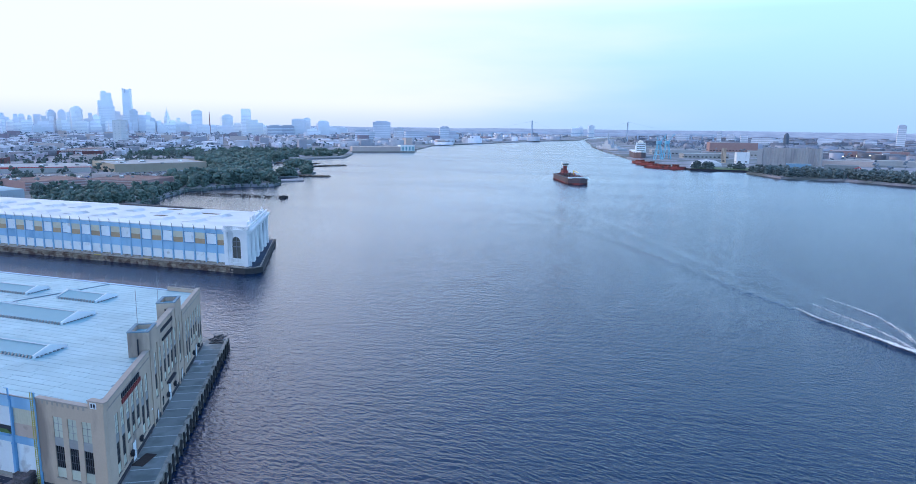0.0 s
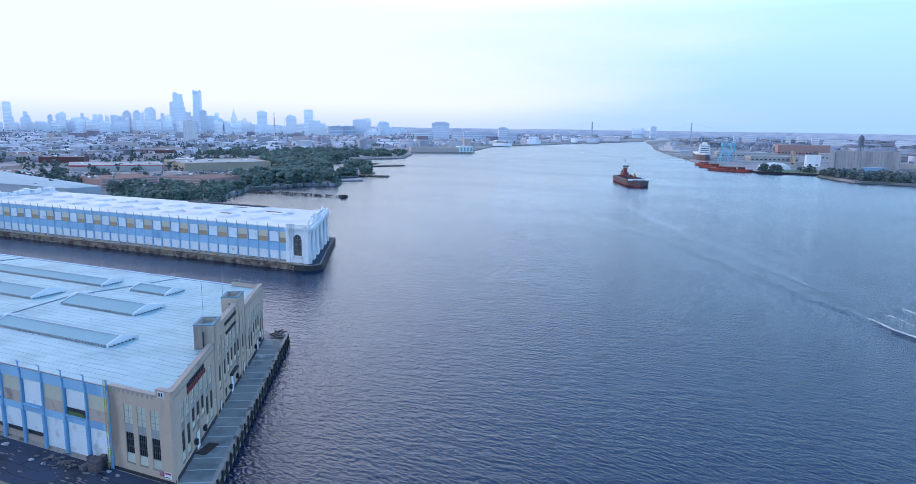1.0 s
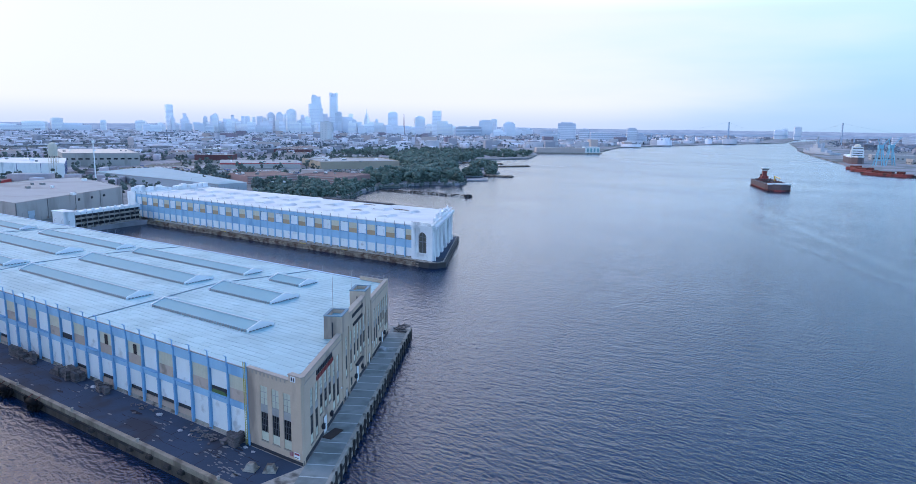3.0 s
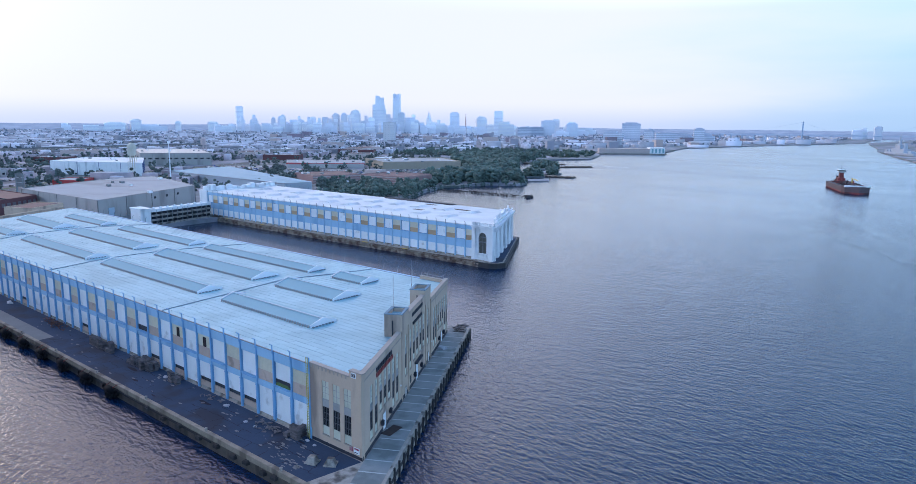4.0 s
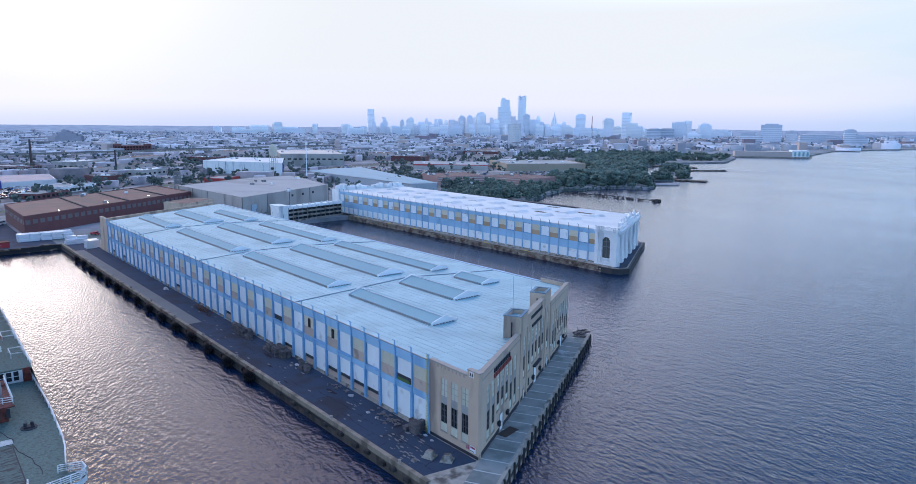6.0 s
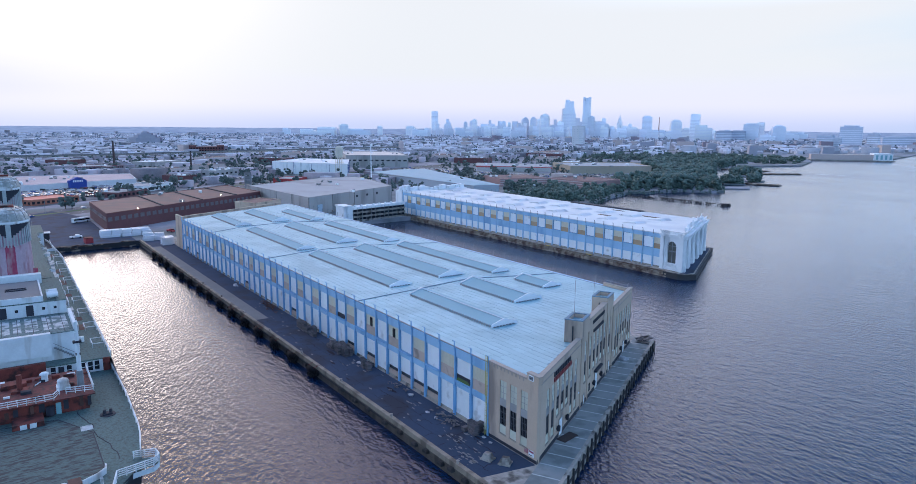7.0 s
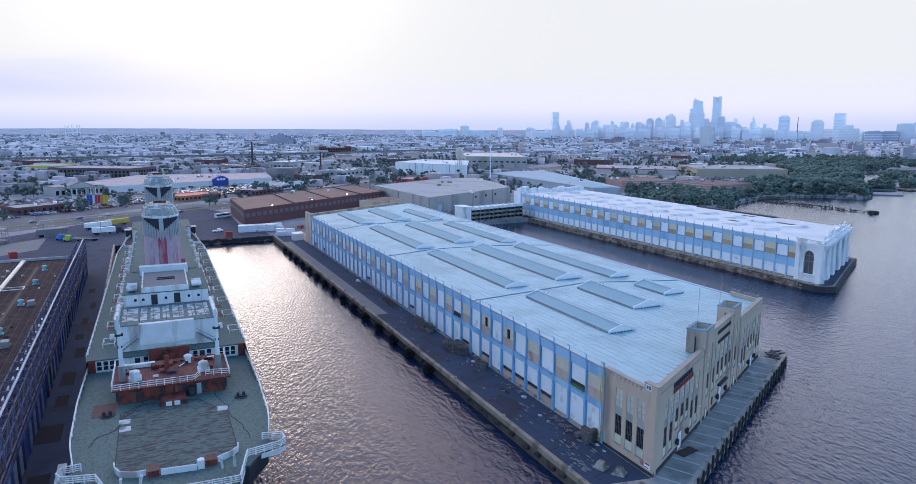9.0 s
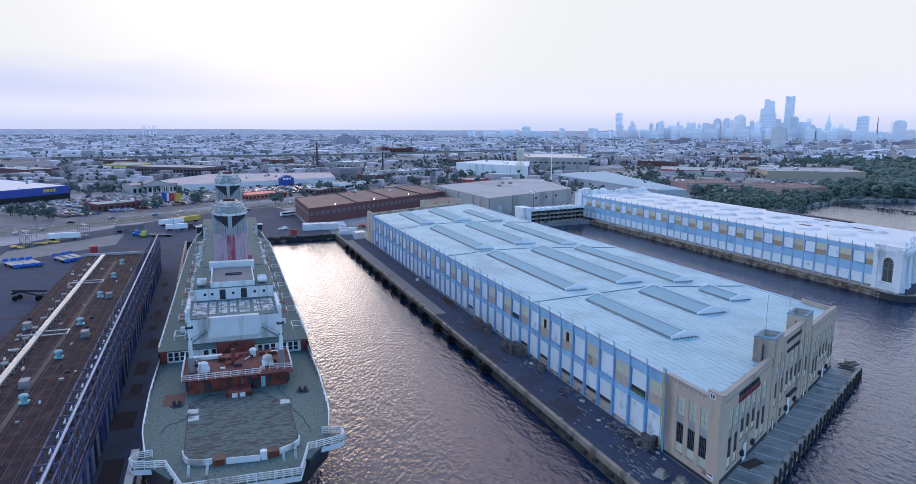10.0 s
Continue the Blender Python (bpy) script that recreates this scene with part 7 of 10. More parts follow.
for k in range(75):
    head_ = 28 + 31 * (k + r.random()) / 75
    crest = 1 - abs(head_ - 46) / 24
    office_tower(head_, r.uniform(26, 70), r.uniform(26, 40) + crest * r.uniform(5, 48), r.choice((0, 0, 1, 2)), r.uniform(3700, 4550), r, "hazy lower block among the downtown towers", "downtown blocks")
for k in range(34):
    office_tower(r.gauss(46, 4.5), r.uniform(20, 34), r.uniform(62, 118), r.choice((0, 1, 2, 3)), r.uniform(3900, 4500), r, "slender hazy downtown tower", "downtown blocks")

# ---- behind the piers: sheds, boulevard, yard, shops and car parks ----
def centre(poly):
    return sum(x for x, y in poly) / len(poly), sum(y for x, y in poly) / len(poly)


def shrink(poly, d):
    cx, cy = centre(poly)
    return [(x + (cx - x) * d / max(1.0, math.hypot(cx - x, cy - y)), y + (cy - y) * d / max(1.0, math.hypot(cx - x, cy - y))) for x, y in poly]


BUILT = []


def block(name, label, category, poly, z1, wall, roof, parapet=0.5, ribs=0, rib_mat=None, windows=None, win_mat=None, units=0, seed=0, base=2.4):
    """A flat-roofed building on an outline: walls, recessed roof, optional ribs, windows and roof units, all as parts."""
    poly = ccw(poly)
    BUILT.append(poly)
    cx, cy = centre(poly)
    t = thing(name, label, category, (cx, cy, base))
    to = Matrix.Translation((-cx, -cy, -base))
    inner = shrink(poly, 0.8)
    n = len(poly)
    m = Mesh()
    for i in range(n):
        j = (i + 1) % n
        m.prism(ccw([poly[i], poly[j], inner[j], inner[i]]), base, z1)
    part("wall", m.moved(to), wall, t)
    part("roof", Mesh().prism(inner, z1 - parapet - 0.3, z1 - parapet).moved(to), roof, t)
    r = random.Random(seed)
    for i in range(n):
        p, q = Vector((*poly[i], 0)), Vector((*poly[(i + 1) % n], 0))
        e = q - p
        ln = e.length
        e.normalize()
        o = Vector((e.y, -e.x, 0))
        if ribs:
            k = max(1, int(ln / ribs))
            for a in range(k + 1):
                c = p + e * (ln * a / k) + o * 0.1
                part("rib", Mesh().beam(c + Vector((0, 0, base)), c + Vector((0, 0, z1 - 0.3)), 0.5, 0.3).moved(to), rib_mat or wall, t)
        if windows:
            w, gap, zs = windows
            k = int(ln / (w + gap))
            for a in range(k):
                c = p + e * ((a + 0.5) * ln / k)
                for z0, zz in zs:
                    h = e * (w / 2)
                    wm = Mesh()
                    wm.add([c - h + o * 0.06 + Vector((0, 0, z0)), c + h + o * 0.06 + Vector((0, 0, z0)), c + h + o * 0.06 + Vector((0, 0, zz)), c - h + o * 0.06 + Vector((0, 0, zz)),
                            c - h - o * 0.1 + Vector((0, 0, z0)), c + h - o * 0.1 + Vector((0, 0, z0)), c + h - o * 0.1 + Vector((0, 0, zz)), c - h - o * 0.1 + Vector((0, 0, zz))],
                           [(0, 1, 2, 3), (0, 4, 5, 1), (1, 5, 6, 2), (2, 6, 7, 3), (3, 7, 4, 0)])
                    part("window", wm.moved(to), win_mat or DARK_GLASS, t)
    for k in range(units):
        a, b = r.random(), r.random()
        x = cx + (poly[0][0] - cx) * (a - 0.5) * 1.1 + (poly[1][0] - cx) * (b - 0.5) * 1.1
        y = cy + (poly[0][1] - cy) * (a - 0.5) * 1.1 + (poly[1][1] - cy) * (b - 0.5) * 1.1
        s = r.uniform(1.0, 2.2)
        part("roof_unit", Mesh().box(x - s, y - s * 0.7, z1 - parapet, x + s, y + s * 0.7, z1 - parapet + 1.6).moved(to), WHITE_METAL if k % 2 else GREY_STEEL, t)
    return t, to


# grey hall
hall = [(-349, 103), (-402, 198), (-454, 211), (-511, 219), (-507, 178), (-462, 99)]
t, to = block("storage_hall", "large grey clad storage hall with a pale flat roof", "warehouse", hall, 15.5, HALL_WALL, HALL_ROOF, 0.3, ribs=24, rib_mat=ASPHALT_PALE, units=7, seed=2)
e = Vector((-53, 95, 0)).normalized()
o = Vector((e.y, -e.x, 0))
for d, w, h in ((12, 5.5, 6.5), (58, 2.0, 1.6), (72, 2.0, 1.6), (86, 2.0, 1.6)):
    c = Vector((-349, 103, 0)) + e * d + o * 0.2
    z0 = 2.9 if h > 3 else 10.5
    part("loading_door" if h > 3 else "wall_vent", Mesh().beam(c - e * w / 2 + Vector((0, 0, z0 + h / 2)), c + e * w / 2 + Vector((0, 0, z0 + h / 2)), 0.3, h).moved(to), paint("pale_blue_door", (0.35, 0.45, 0.55), 0.6) if h > 3 else BLACK_OR_SHADE, t)
rust_stain = Mesh()
for k in range(7):
    c = Vector((-349, 103, 0)) + e * (26 + k * 5.5) + o * 0.15
    rust_stain.beam(c + Vector((0, 0, 3)), c + Vector((0, 0, 4.2 + (k * 7 % 3))), 2.2, 0.1)
part("wall_patch", rust_stain.moved(to), PANEL_TAN, t)
# dark red brick warehouse along the street
red = [(-346, -22), (-432, 98), (-500, 92), (-418, -22)]
t, to = block("brick_warehouse", "low dark red brick warehouse with a rust-coloured roof", "warehouse", red, 13.2, RED_BRICK, RED_ROOF, 0.3, windows=(3.2, 1.6, ((8.2, 10.6),)), win_mat=paint("dusty_mill_window", (0.12, 0.11, 0.12), 0.4, 0.3, 1, 0.3), units=4, seed=4)
for k in (0.3, 0.55, 0.8):
    p, q_ = Vector((-346, -22, 0)).lerp(Vector((-432, 98, 0)), k), Vector((-418, -22, 0)).lerp(Vector((-500, 92, 0)), k)
    part("fire_wall", Mesh().beam(p + Vector((0, 0, 13.2)), q_ + Vector((0, 0, 13.2)), 0.9, 0.8).moved(to), BLACK_OR_SHADE, t)
LAMP_GLOW = bpy.data.materials.new("sodium_lamp")
LAMP_GLOW.use_nodes = True
LAMP_GLOW.node_tree.nodes["Principled BSDF"].inputs["Emission Color"].default_value = (1, 0.72, 0.42, 1)
LAMP_GLOW.node_tree.nodes["Principled BSDF"].inputs["Emission Strength"].default_value = 14.0
for k, z in ((0.42, 14.0), (0.68, 14.6), (0.16, 13.6)):
    p = Vector((-346, -22, 0)).lerp(Vector((-432, 98, 0)), k)
    lampo = part("flood_lamp", Mesh().tube((p.x + 0.3, p.y, 12.6), (p.x + 0.9, p.y, z), 0.08, 6).moved(to), GREY_STEEL, t)
    part("bulb", Mesh().dome(p.x + 0.9, p.y, z, 0.42, 0.42, 8, 3).moved(to), LAMP_GLOW, lampo, "lit sodium bulb")
block("brick_annex", "tan brick annex between the warehouses", "building", [(-330, 60), (-345, 82), (-362, 74), (-347, 52)], 16.0, BRICK_TAN, RED_ROOF, 0.4)
# white gallery at the head of the slip
gal = thing("gallery_building", "white open three-storey gallery at the head of the slip", "building", (-310, 135, 2.5))
gt = Matrix.Translation((310, -135, -2.5))
part("end_tower", Mesh().box(-318, 108.5, 2.4, -305.5, 114.5, 12.6).box(-318.5, 108, 12.6, -305, 115, 13.2).moved(gt), STUCCO, gal)
for z in (2.5, 5.2, 7.9, 10.6):
    part("floor_band", Mesh().prism([(-305.6, 114.5), (-316, 160), (-326, 160), (-318, 114.5)], z, z + 1.0).moved(gt), STUCCO if z > 10 else CONCRETE, gal)
part("recess", Mesh().prism([(-307, 114.5), (-317.4, 160), (-326, 160), (-318, 114.5)], 2.5, 11.0).moved(gt), DARK_GLASS, gal)
for k in range(13):
    x, y = -305.7 - 10.4 * k / 12, 114.8 + 45 * k / 12
    part("gallery_post", Mesh().box(x - 0.13, y - 0.13, 2.5, x + 0.13, y + 0.13, 11.6).moved(gt), GREY_STEEL, gal)
part("cresting", Mesh().prism([(-305.6, 114.5), (-316, 160), (-319, 160), (-308.6, 114.5)], 11.6, 12.3).moved(gt), STUCCO, gal)
for k in range(9):
    x, y = -307 - 10 * k / 8, 117 + 41 * k / 8
    part("roof_vase", Mesh().dome(x, y, 12.3, 1.0, 1.3, 8, 3).moved(gt), STUCCO, gal)
# further big sheds
t, to = block("steel_warehouse", "long pale blue-grey steel warehouse with a shallow ridge roof", "warehouse", [(-412, 290), (-407, 316), (-641, 382), (-621, 297)], 10.8, paint("pale_cladding", (0.36, 0.40, 0.45), 0.6, 0.06, 10, 1), ROOF_80, 0.0)
part("ridge_roof", Mesh().add([(-412, 289, 10.8), (-407, 317, 10.8), (-642, 383, 10.8), (-622, 296, 10.8), (-418, 304, 12.0), (-628, 340, 12.2)], [(0, 4, 5, 3), (1, 2, 5, 4), (0, 1, 4), (2, 3, 5)]).moved(to), paint("dull_blue_grey_roof", (0.24, 0.38, 0.46), 0.7, 0.1, 10, 1.0), t, "shallow dull roof")
block("white_depot", "white and grey depot with a flat roof", "warehouse", [(-741, 248), (-672, 290), (-780, 345), (-840, 300), (-780, 234)], 17.7, STUCCO, ROOF_78, 0.5, ribs=22, rib_mat=paint("dark_blue_trim", (0.05, 0.08, 0.22), 0.6), units=6, seed=7)
# sunlight is put into the depot's pale roof colour
block("long_depot", "long grey depot with a pale lit roof", "warehouse", [(-862, 380), (-806, 456), (-950, 520), (-1010, 440)], 20.0, HALL_WALL, paint("sunlit_pale_roof", (0.52, 0.48, 0.45), 0.6), 0.4, units=5, seed=8, windows=(5, 3, ((11, 13),)))
# pink brick school-like block and shopping sheds
PINK = paint("pink_brick", (0.34, 0.22, 0.21), 0.85, 0.1, 5, 0.6)
PINK_BAND = paint("pale_brick_band", (0.5, 0.42, 0.40), 0.8)
for poly in ([(-464, 363), (-449, 414), (-500, 430), (-515, 378)], [(-449, 415), (-389, 421), (-395, 470), (-455, 463)]):
    t, to = block("brick_block", "low pink brick wing with pale bands", "building", poly, 10.9, PINK, RED_ROOF, 0.4, units=5, seed=9)
    p, q_ = Vector((*poly[0], 0)), Vector((*poly[1], 0))
    v_ = (q_ - p).normalized()
    o = Vector((v_.y, -v_.x, 0)) * 0.15
    for z in (4.4, 6.8, 9.2):
        part("brick_band", Mesh().beam(p + o + Vector((0, 0, z)), q_ + o + Vector((0, 0, z)), 0.25, 0.8).moved(to), PINK_BAND, t)
block("shop_shed", "pale flat stair house behind the brick wing", "building", [(-470, 440), (-452, 446), (-456, 460), (-474, 454)], 13.5, PINK_BAND, HALL_ROOF, 0.3)
block("shop_shed", "long tan retail shed with parapet", "shop", [(-572, 570), (-516, 667), (-600, 725), (-660, 620)], 13.0, paint("tan_render", (0.36, 0.31, 0.24), 0.8, 0.08, 6, 1), HALL_ROOF, 0.8, ribs=20, units=14, seed=10)
t, to = block("shop_shed", "retail shed with a bright red fascia", "shop", [(-689, 500), (-606, 566), (-690, 640), (-770, 560)], 8.4, paint("pale_render", (0.45, 0.43, 0.42), 0.8), HALL_ROOF, 0.4, units=6, seed=11)
part("fascia", Mesh().beam((-690, 499.5, 8.3), (-605.5, 567, 8.3), 0.6, 2.2).moved(to), paint("red_fascia", (0.42, 0.07, 0.07), 0.6), t, "red fascia")
block("white_pavilion", "small white pavilion behind the trees", "building", [(-440, 372), (-434, 388), (-442, 392), (-448, 376)], 6.5, STUCCO, ROOF_78, 0.3)
# big-box stores across the boulevard
BLUE_STORE = paint("deep_blue_cladding", (0.02, 0.05, 0.30), 0.5, 0.06, 6, 1)
t, to = block("furniture_store", "large deep blue retail store with yellow lettering bars", "shop", [(-578, -195), (-506, -262), (-610, -360), (-690, -280)], 13.5, BLUE_STORE, paint("white_store_roof", (0.66, 0.64, 0.66), 0.7), 0.3, units=16, seed=12)
e = Vector((-506 + 578, -262 + 195, 0)).normalized()
o = Vector((-e.y, e.x, 0))
o = o if o.dot(EYE - Vector((-540, -230, 0))) > 0 else -o
for k in range(4):
    c = Vector((-578, -195, 0)) + e * (13 + k * 2.9) + o * 0.3
    part("letter_bar", Mesh().beam(c + Vector((0, 0, 10.6)), c + e * 2.2 + Vector((0, 0, 10.6)), 0.3, 2.6).moved(to), paint("yellow_letter", (0.55, 0.42, 0.03), 0.5) if k == 0 else bpy.data.materials["yellow_letter"], t)
part("arcade", Mesh().beam(Vector((-578, -195, 5.0)) + o * 0.4, Vector((-506, -262, 5.0)) + o * 0.4, 0.6, 4.4).moved(to), DARK_GLASS, t)
# the pink of low sunlight is painted into the store's roof colour
t, to = block("hardware_store", "long low retail store with a blue gabled porch", "shop", [(-618, -108), (-653, -6), (-676, 52), (-760, 60), (-770, -80), (-680, -130)], 8.8, paint("white_block", (0.62, 0.63, 0.66), 0.8), paint("sunlit_pink_store_roof", (0.42, 0.345, 0.365), 0.8, 0.2, 12, 2), 0.4, units=18, seed=13)
po = Mesh().gable(-8, -1.5, 8, 3, 2.4, 10.6, 14.0, "y").moved(Matrix.Translation((-652, -4, 0)) @ pose(0, 0, 0, 0, 0, 108.8))
porch = part("porch", po.moved(to), BLUE_STORE, t, "blue gabled porch")
lt = Mesh()
for k in range(6):
    lt.box(-4.6 + k * 1.6, -1.65, 9.0, -3.6 + k * 1.6, -1.5, 11.0)
part("letter_bar", lt.moved(Matrix.Translation((-652, -4, 0)) @ pose(0, 0, 0, 0, 0, 108.8)).moved(to), WHITE_METAL, porch)
# pale shop with a pediment on columns
t = thing("porticoed_shop", "pale shop with a gabled portico on columns", "shop", (-606, -128, 2.5), 113)
PALE_STONE = paint("pale_stone", (0.44, 0.43, 0.42), 0.8)
part("hall", Mesh().box(-21, 3, 0, 21, 30, 7.4), PALE_STONE, t)
part("hall_roof", Mesh().box(-21.5, 2.5, 7.4, 21.5, 30.5, 7.9), paint("slate_roof", (0.16, 0.17, 0.20), 0.6), t)
part("portico_gable", Mesh().gable(-13, -1.5, 13, 14, 6.4, 7.6, 12.6, "y"), bpy.data.materials["slate_roof"], t, "grey gabled portico roof")
part("pediment", Mesh().gable(-12, -1.7, 12, -1.5, 6.6, 7.4, 11.6, "y"), PALE_STONE, t)
for k in range(7):
    part("column", Mesh().cyl(-12 + k * 4, -0.8, 0, 6.4, 0.55, 10, 0.48), STUCCO, t)
for k in range(9):
    part("shop_window", Mesh().box(-19.5 + k * 4.6, 2.9, 0.8, -16.9 + k * 4.6, 3.0, 4.6), DARK_GLASS, t)
AWN = paint("red_awning", (0.42, 0.05, 0.05), 0.6)
t, to = block("diner", "brick diner with red roof edge and awnings", "restaurant", [(-512, -50), (-534, -16), (-556, -30), (-534, -64)], 7.0, paint("red_orange_brick", (0.36, 0.14, 0.09), 0.8), AWN, 0.5, windows=(2.4, 1.5, ((3.6, 5.4),)))
t, to = block("brick_restaurant", "dark red brick roadside restaurant", "restaurant", [(-461, -158), (-480, -130), (-500, -142), (-482, -170)], 8.0, RED_BRICK, HALL_ROOF, 0.5, units=4, seed=3, windows=(2, 2, ((4, 6),)))
block("roadside_shop", "small white roadside shop", "shop", [(-586, 42), (-616, 74), (-638, 52), (-608, 22)], 8.0, STUCCO, HALL_ROOF, 0.5, units=3, seed=5, windows=(3, 2, ((3.5, 6),)))
block("roadside_shop", "low brown roadside shop beside the boulevard", "shop", [(-542, 14), (-567, 42), (-584, 24), (-560, -2)], 7.0, RED_BRICK, HALL_ROOF, 0.5, units=3, seed=6, windows=(3, 2, ((3.5, 5.5),)))
t, to = block("yellow_warehouse", "yellow painted warehouse behind the shops", "warehouse", [(-960, -215), (-940, -175), (-1000, -160), (-1020, -205)], 12, paint("yellow_render", (0.50, 0.44, 0.10), 0.7), HALL_ROOF, 0.4)
block("mill", "long dark brick mill", "factory", [(-870, -180), (-810, -90), (-850, -60), (-915, -150)], 14, paint("dusky_mill_brick", (0.12, 0.085, 0.105), 0.85, 0.15, 6, 1), HALL_ROOF, 0.4, windows=(3, 2, ((4, 7), (8.5, 11))))
block("mill", "long dark brick mill beside the railway", "factory", [(-890, -10), (-858, 50), (-893, 75), (-928, 10)], 11, bpy.data.materials["dusky_mill_brick"], HALL_ROOF, 0.4, windows=(3, 2, ((4, 7), (8.0, 10))))
block("red_shop", "small shop with red parapet", "shop", [(-600, 190), (-622, 216), (-640, 200), (-618, 176)], 8, AWN, HALL_ROOF, 0.4)
block("yellow_shop", "small yellow service building", "shop", [(-610, 240), (-590, 275), (-608, 285), (-628, 250)], 6, paint("yellow_panel", (0.55, 0.46, 0.12), 0.6), ROOF_78, 0.4)
for i, (x, y, w, d, h) in enumerate(((-900, 40, 50, 30, 9), (-960, 130, 60, 34, 10), (-880, 180, 36, 26, 8), (-1010, 20, 40, 30, 12), (-1040, -80, 50, 28, 9), (-820, 120, 34, 22, 8), (-700, 100, 30, 20, 7), (-760, 160, 44, 22, 8), (-1060, 240, 70, 30, 10), (-1000, 320, 50, 28, 9),
                                    (-1100, 560, 80, 36, 11), (-980, 640, 60, 32, 10), (-860, 620, 60, 30, 9), (-1050, 760, 70, 30, 10), (-820, 760, 50, 40, 9), (-940, 860, 70, 34, 10), (-700, 700, 40, 30, 8), (-1150, 420, 60, 40, 12), (-900, -300, 90, 40, 10), (-760, -420, 100, 60, 11), (-1000, -330, 70, 40, 14), (-1120, -220, 60, 36, 10))):
    a = GRID + (math.pi / 2 if i % 3 == 0 else 0)
    c_, s_ = math.cos(a), math.sin(a)
    poly = [(x + c_ * u - s_ * v_, y + s_ * u + c_ * v_) for u, v_ in ((-w / 2, -d / 2), (w / 2, -d / 2), (w / 2, d / 2), (-w / 2, d / 2))]
    block("warehouse", ("low brick warehouse with a flat roof", "low grey industrial shed with flat roof", "pale rendered commercial shed")[i % 3], "warehouse", poly, 2.4 + h, (RED_BRICK, HALL_WALL, PINK_BAND)[i % 3], (HALL_ROOF, ROOF_78, RED_ROOF)[i % 3], 0.4, units=4, seed=20 + i, windows=(4, 4, ((5, 7),)) if i % 2 else None)


# boulevard with kerbed median and lane marks
def strip(pts, w, z):
    m = Mesh()
    L, R = [], []
    for i, (x, y) in enumerate(pts):
        a, b = pts[max(0, i - 1)], pts[min(len(pts) - 1, i + 1)]
        d = Vector((b[0] - a[0], b[1] - a[1], 0)).normalized()
        L.append((x - d.y * w / 2, y + d.x * w / 2, z))
        R.append((x + d.y * w / 2, y - d.x * w / 2, z))
    n = len(pts)
    m.add(L + R, [(i + 1, i, n + i, n + i + 1) for i in range(n - 1)])
    m.add([(x, y, z - 0.3) for x, y, z in L + R], [])
    return m


blvd = [(-300, -306), (-340, -246), (-370, -196), (-400, -146), (-425, -104), (-446, -54), (-472, -14), (-530, 38), (-590, 106), (-660, 190), (-720, 300), (-790, 460), (-860, 640)]
road = solid("road", strip(blvd, 34, 2.56), ROAD, "wide grey boulevard along the waterfront", kind="structure")
part("median", strip(blvd, 5.0, 2.66), GRASS, road, "grassy median strip")
for o_ in (-1, 1):
    lm = Mesh()
    for (x0, y0), (x1, y1) in zip(blvd, blvd[1:]):
        d = Vector((x1 - x0, y1 - y0, 0))
        nrm = Vector((-d.y, d.x, 0)).normalized() * 9.5 * o_
        k = int(d.length / 9)
        for a in range(k):
            p, q_ = Vector((x0, y0, 2.575)) + d * (a / k) + nrm, Vector((x0, y0, 2.575)) + d * ((a + 0.4) / k) + nrm
            lm.beam(p, q_, 0.25, 0.02)
    tagged(part("lane_mark", lm, WHITE_METAL, road), kind="stuff")
for poly, mat_, nm, lab in (([(-303, -175), (-303, -101), (-205, -101), (-205, -175)], ASPHALT, "yard", "dark asphalt truck yard"),
                            ([(-205, -235), (60, -235), (60, -131.2), (-205, -131.2)], ASPHALT, "yard_side", "asphalt yard beside the dark pier shed"),
                            ([(-303, -235), (-303, -175), (-205, -175), (-205, -235)], ASPHALT, "yard_side", "asphalt yard by the trailers"),
                            ([(-400, -112), (-303, -196), (-303, -14), (-306, -14), (-322, -14), (-344, -24), (-418, -24), (-470, -40)], ASPHALT, "yard_behind", "asphalt yard behind the slip"),
                            ([(-300, -176), (-262, -176), (-305, -128), (-345, -128)], ASPHALT_PALE, "pavement", "pale concrete apron in the yard")):
    solid(nm if nm == "pavement" else "pavement_" + nm, Mesh().prism(ccw(poly), 2.45, 2.62 if mat_ is ASPHALT_PALE else 2.6), mat_, lab, kind="structure")
solid("pavement_retail", Mesh().prism(ccw([(-402, -182), (-452, -106), (-520, -26), (-600, 80), (-700, 190), (-745, 120), (-676, 56), (-618, -108), (-560, -205), (-480, -270), (-410, -290), (-380, -215)]), 2.42, 2.545), paint("worn_retail_asphalt", (0.135, 0.14, 0.16), 0.9, 0.3, 14, 2.0, dirt=(0.085, 0.09, 0.10), dirt_amount=0.35), "worn asphalt round the retail lots", kind="structure")
LOTS = [[(-430, -170), (-520, -60), (-600, -110), (-570, -185), (-500, -245)], [(-540, -40), (-610, 60), (-680, 10), (-600, -90)], [(-432, 480), (-560, 562), (-508, 658), (-432, 560)], [(-480, 455), (-560, 515), (-660, 480), (-560, 400)], [(-640, 80), (-700, 180), (-740, 150), (-690, 60)], [(-640, 400), (-700, 480), (-780, 440), (-700, 360)]]
for k, poly in enumerate(LOTS):
    solid("pavement_lot", Mesh().prism(ccw(poly), 2.45, 2.58), ROAD, "worn grey car park", kind="structure")


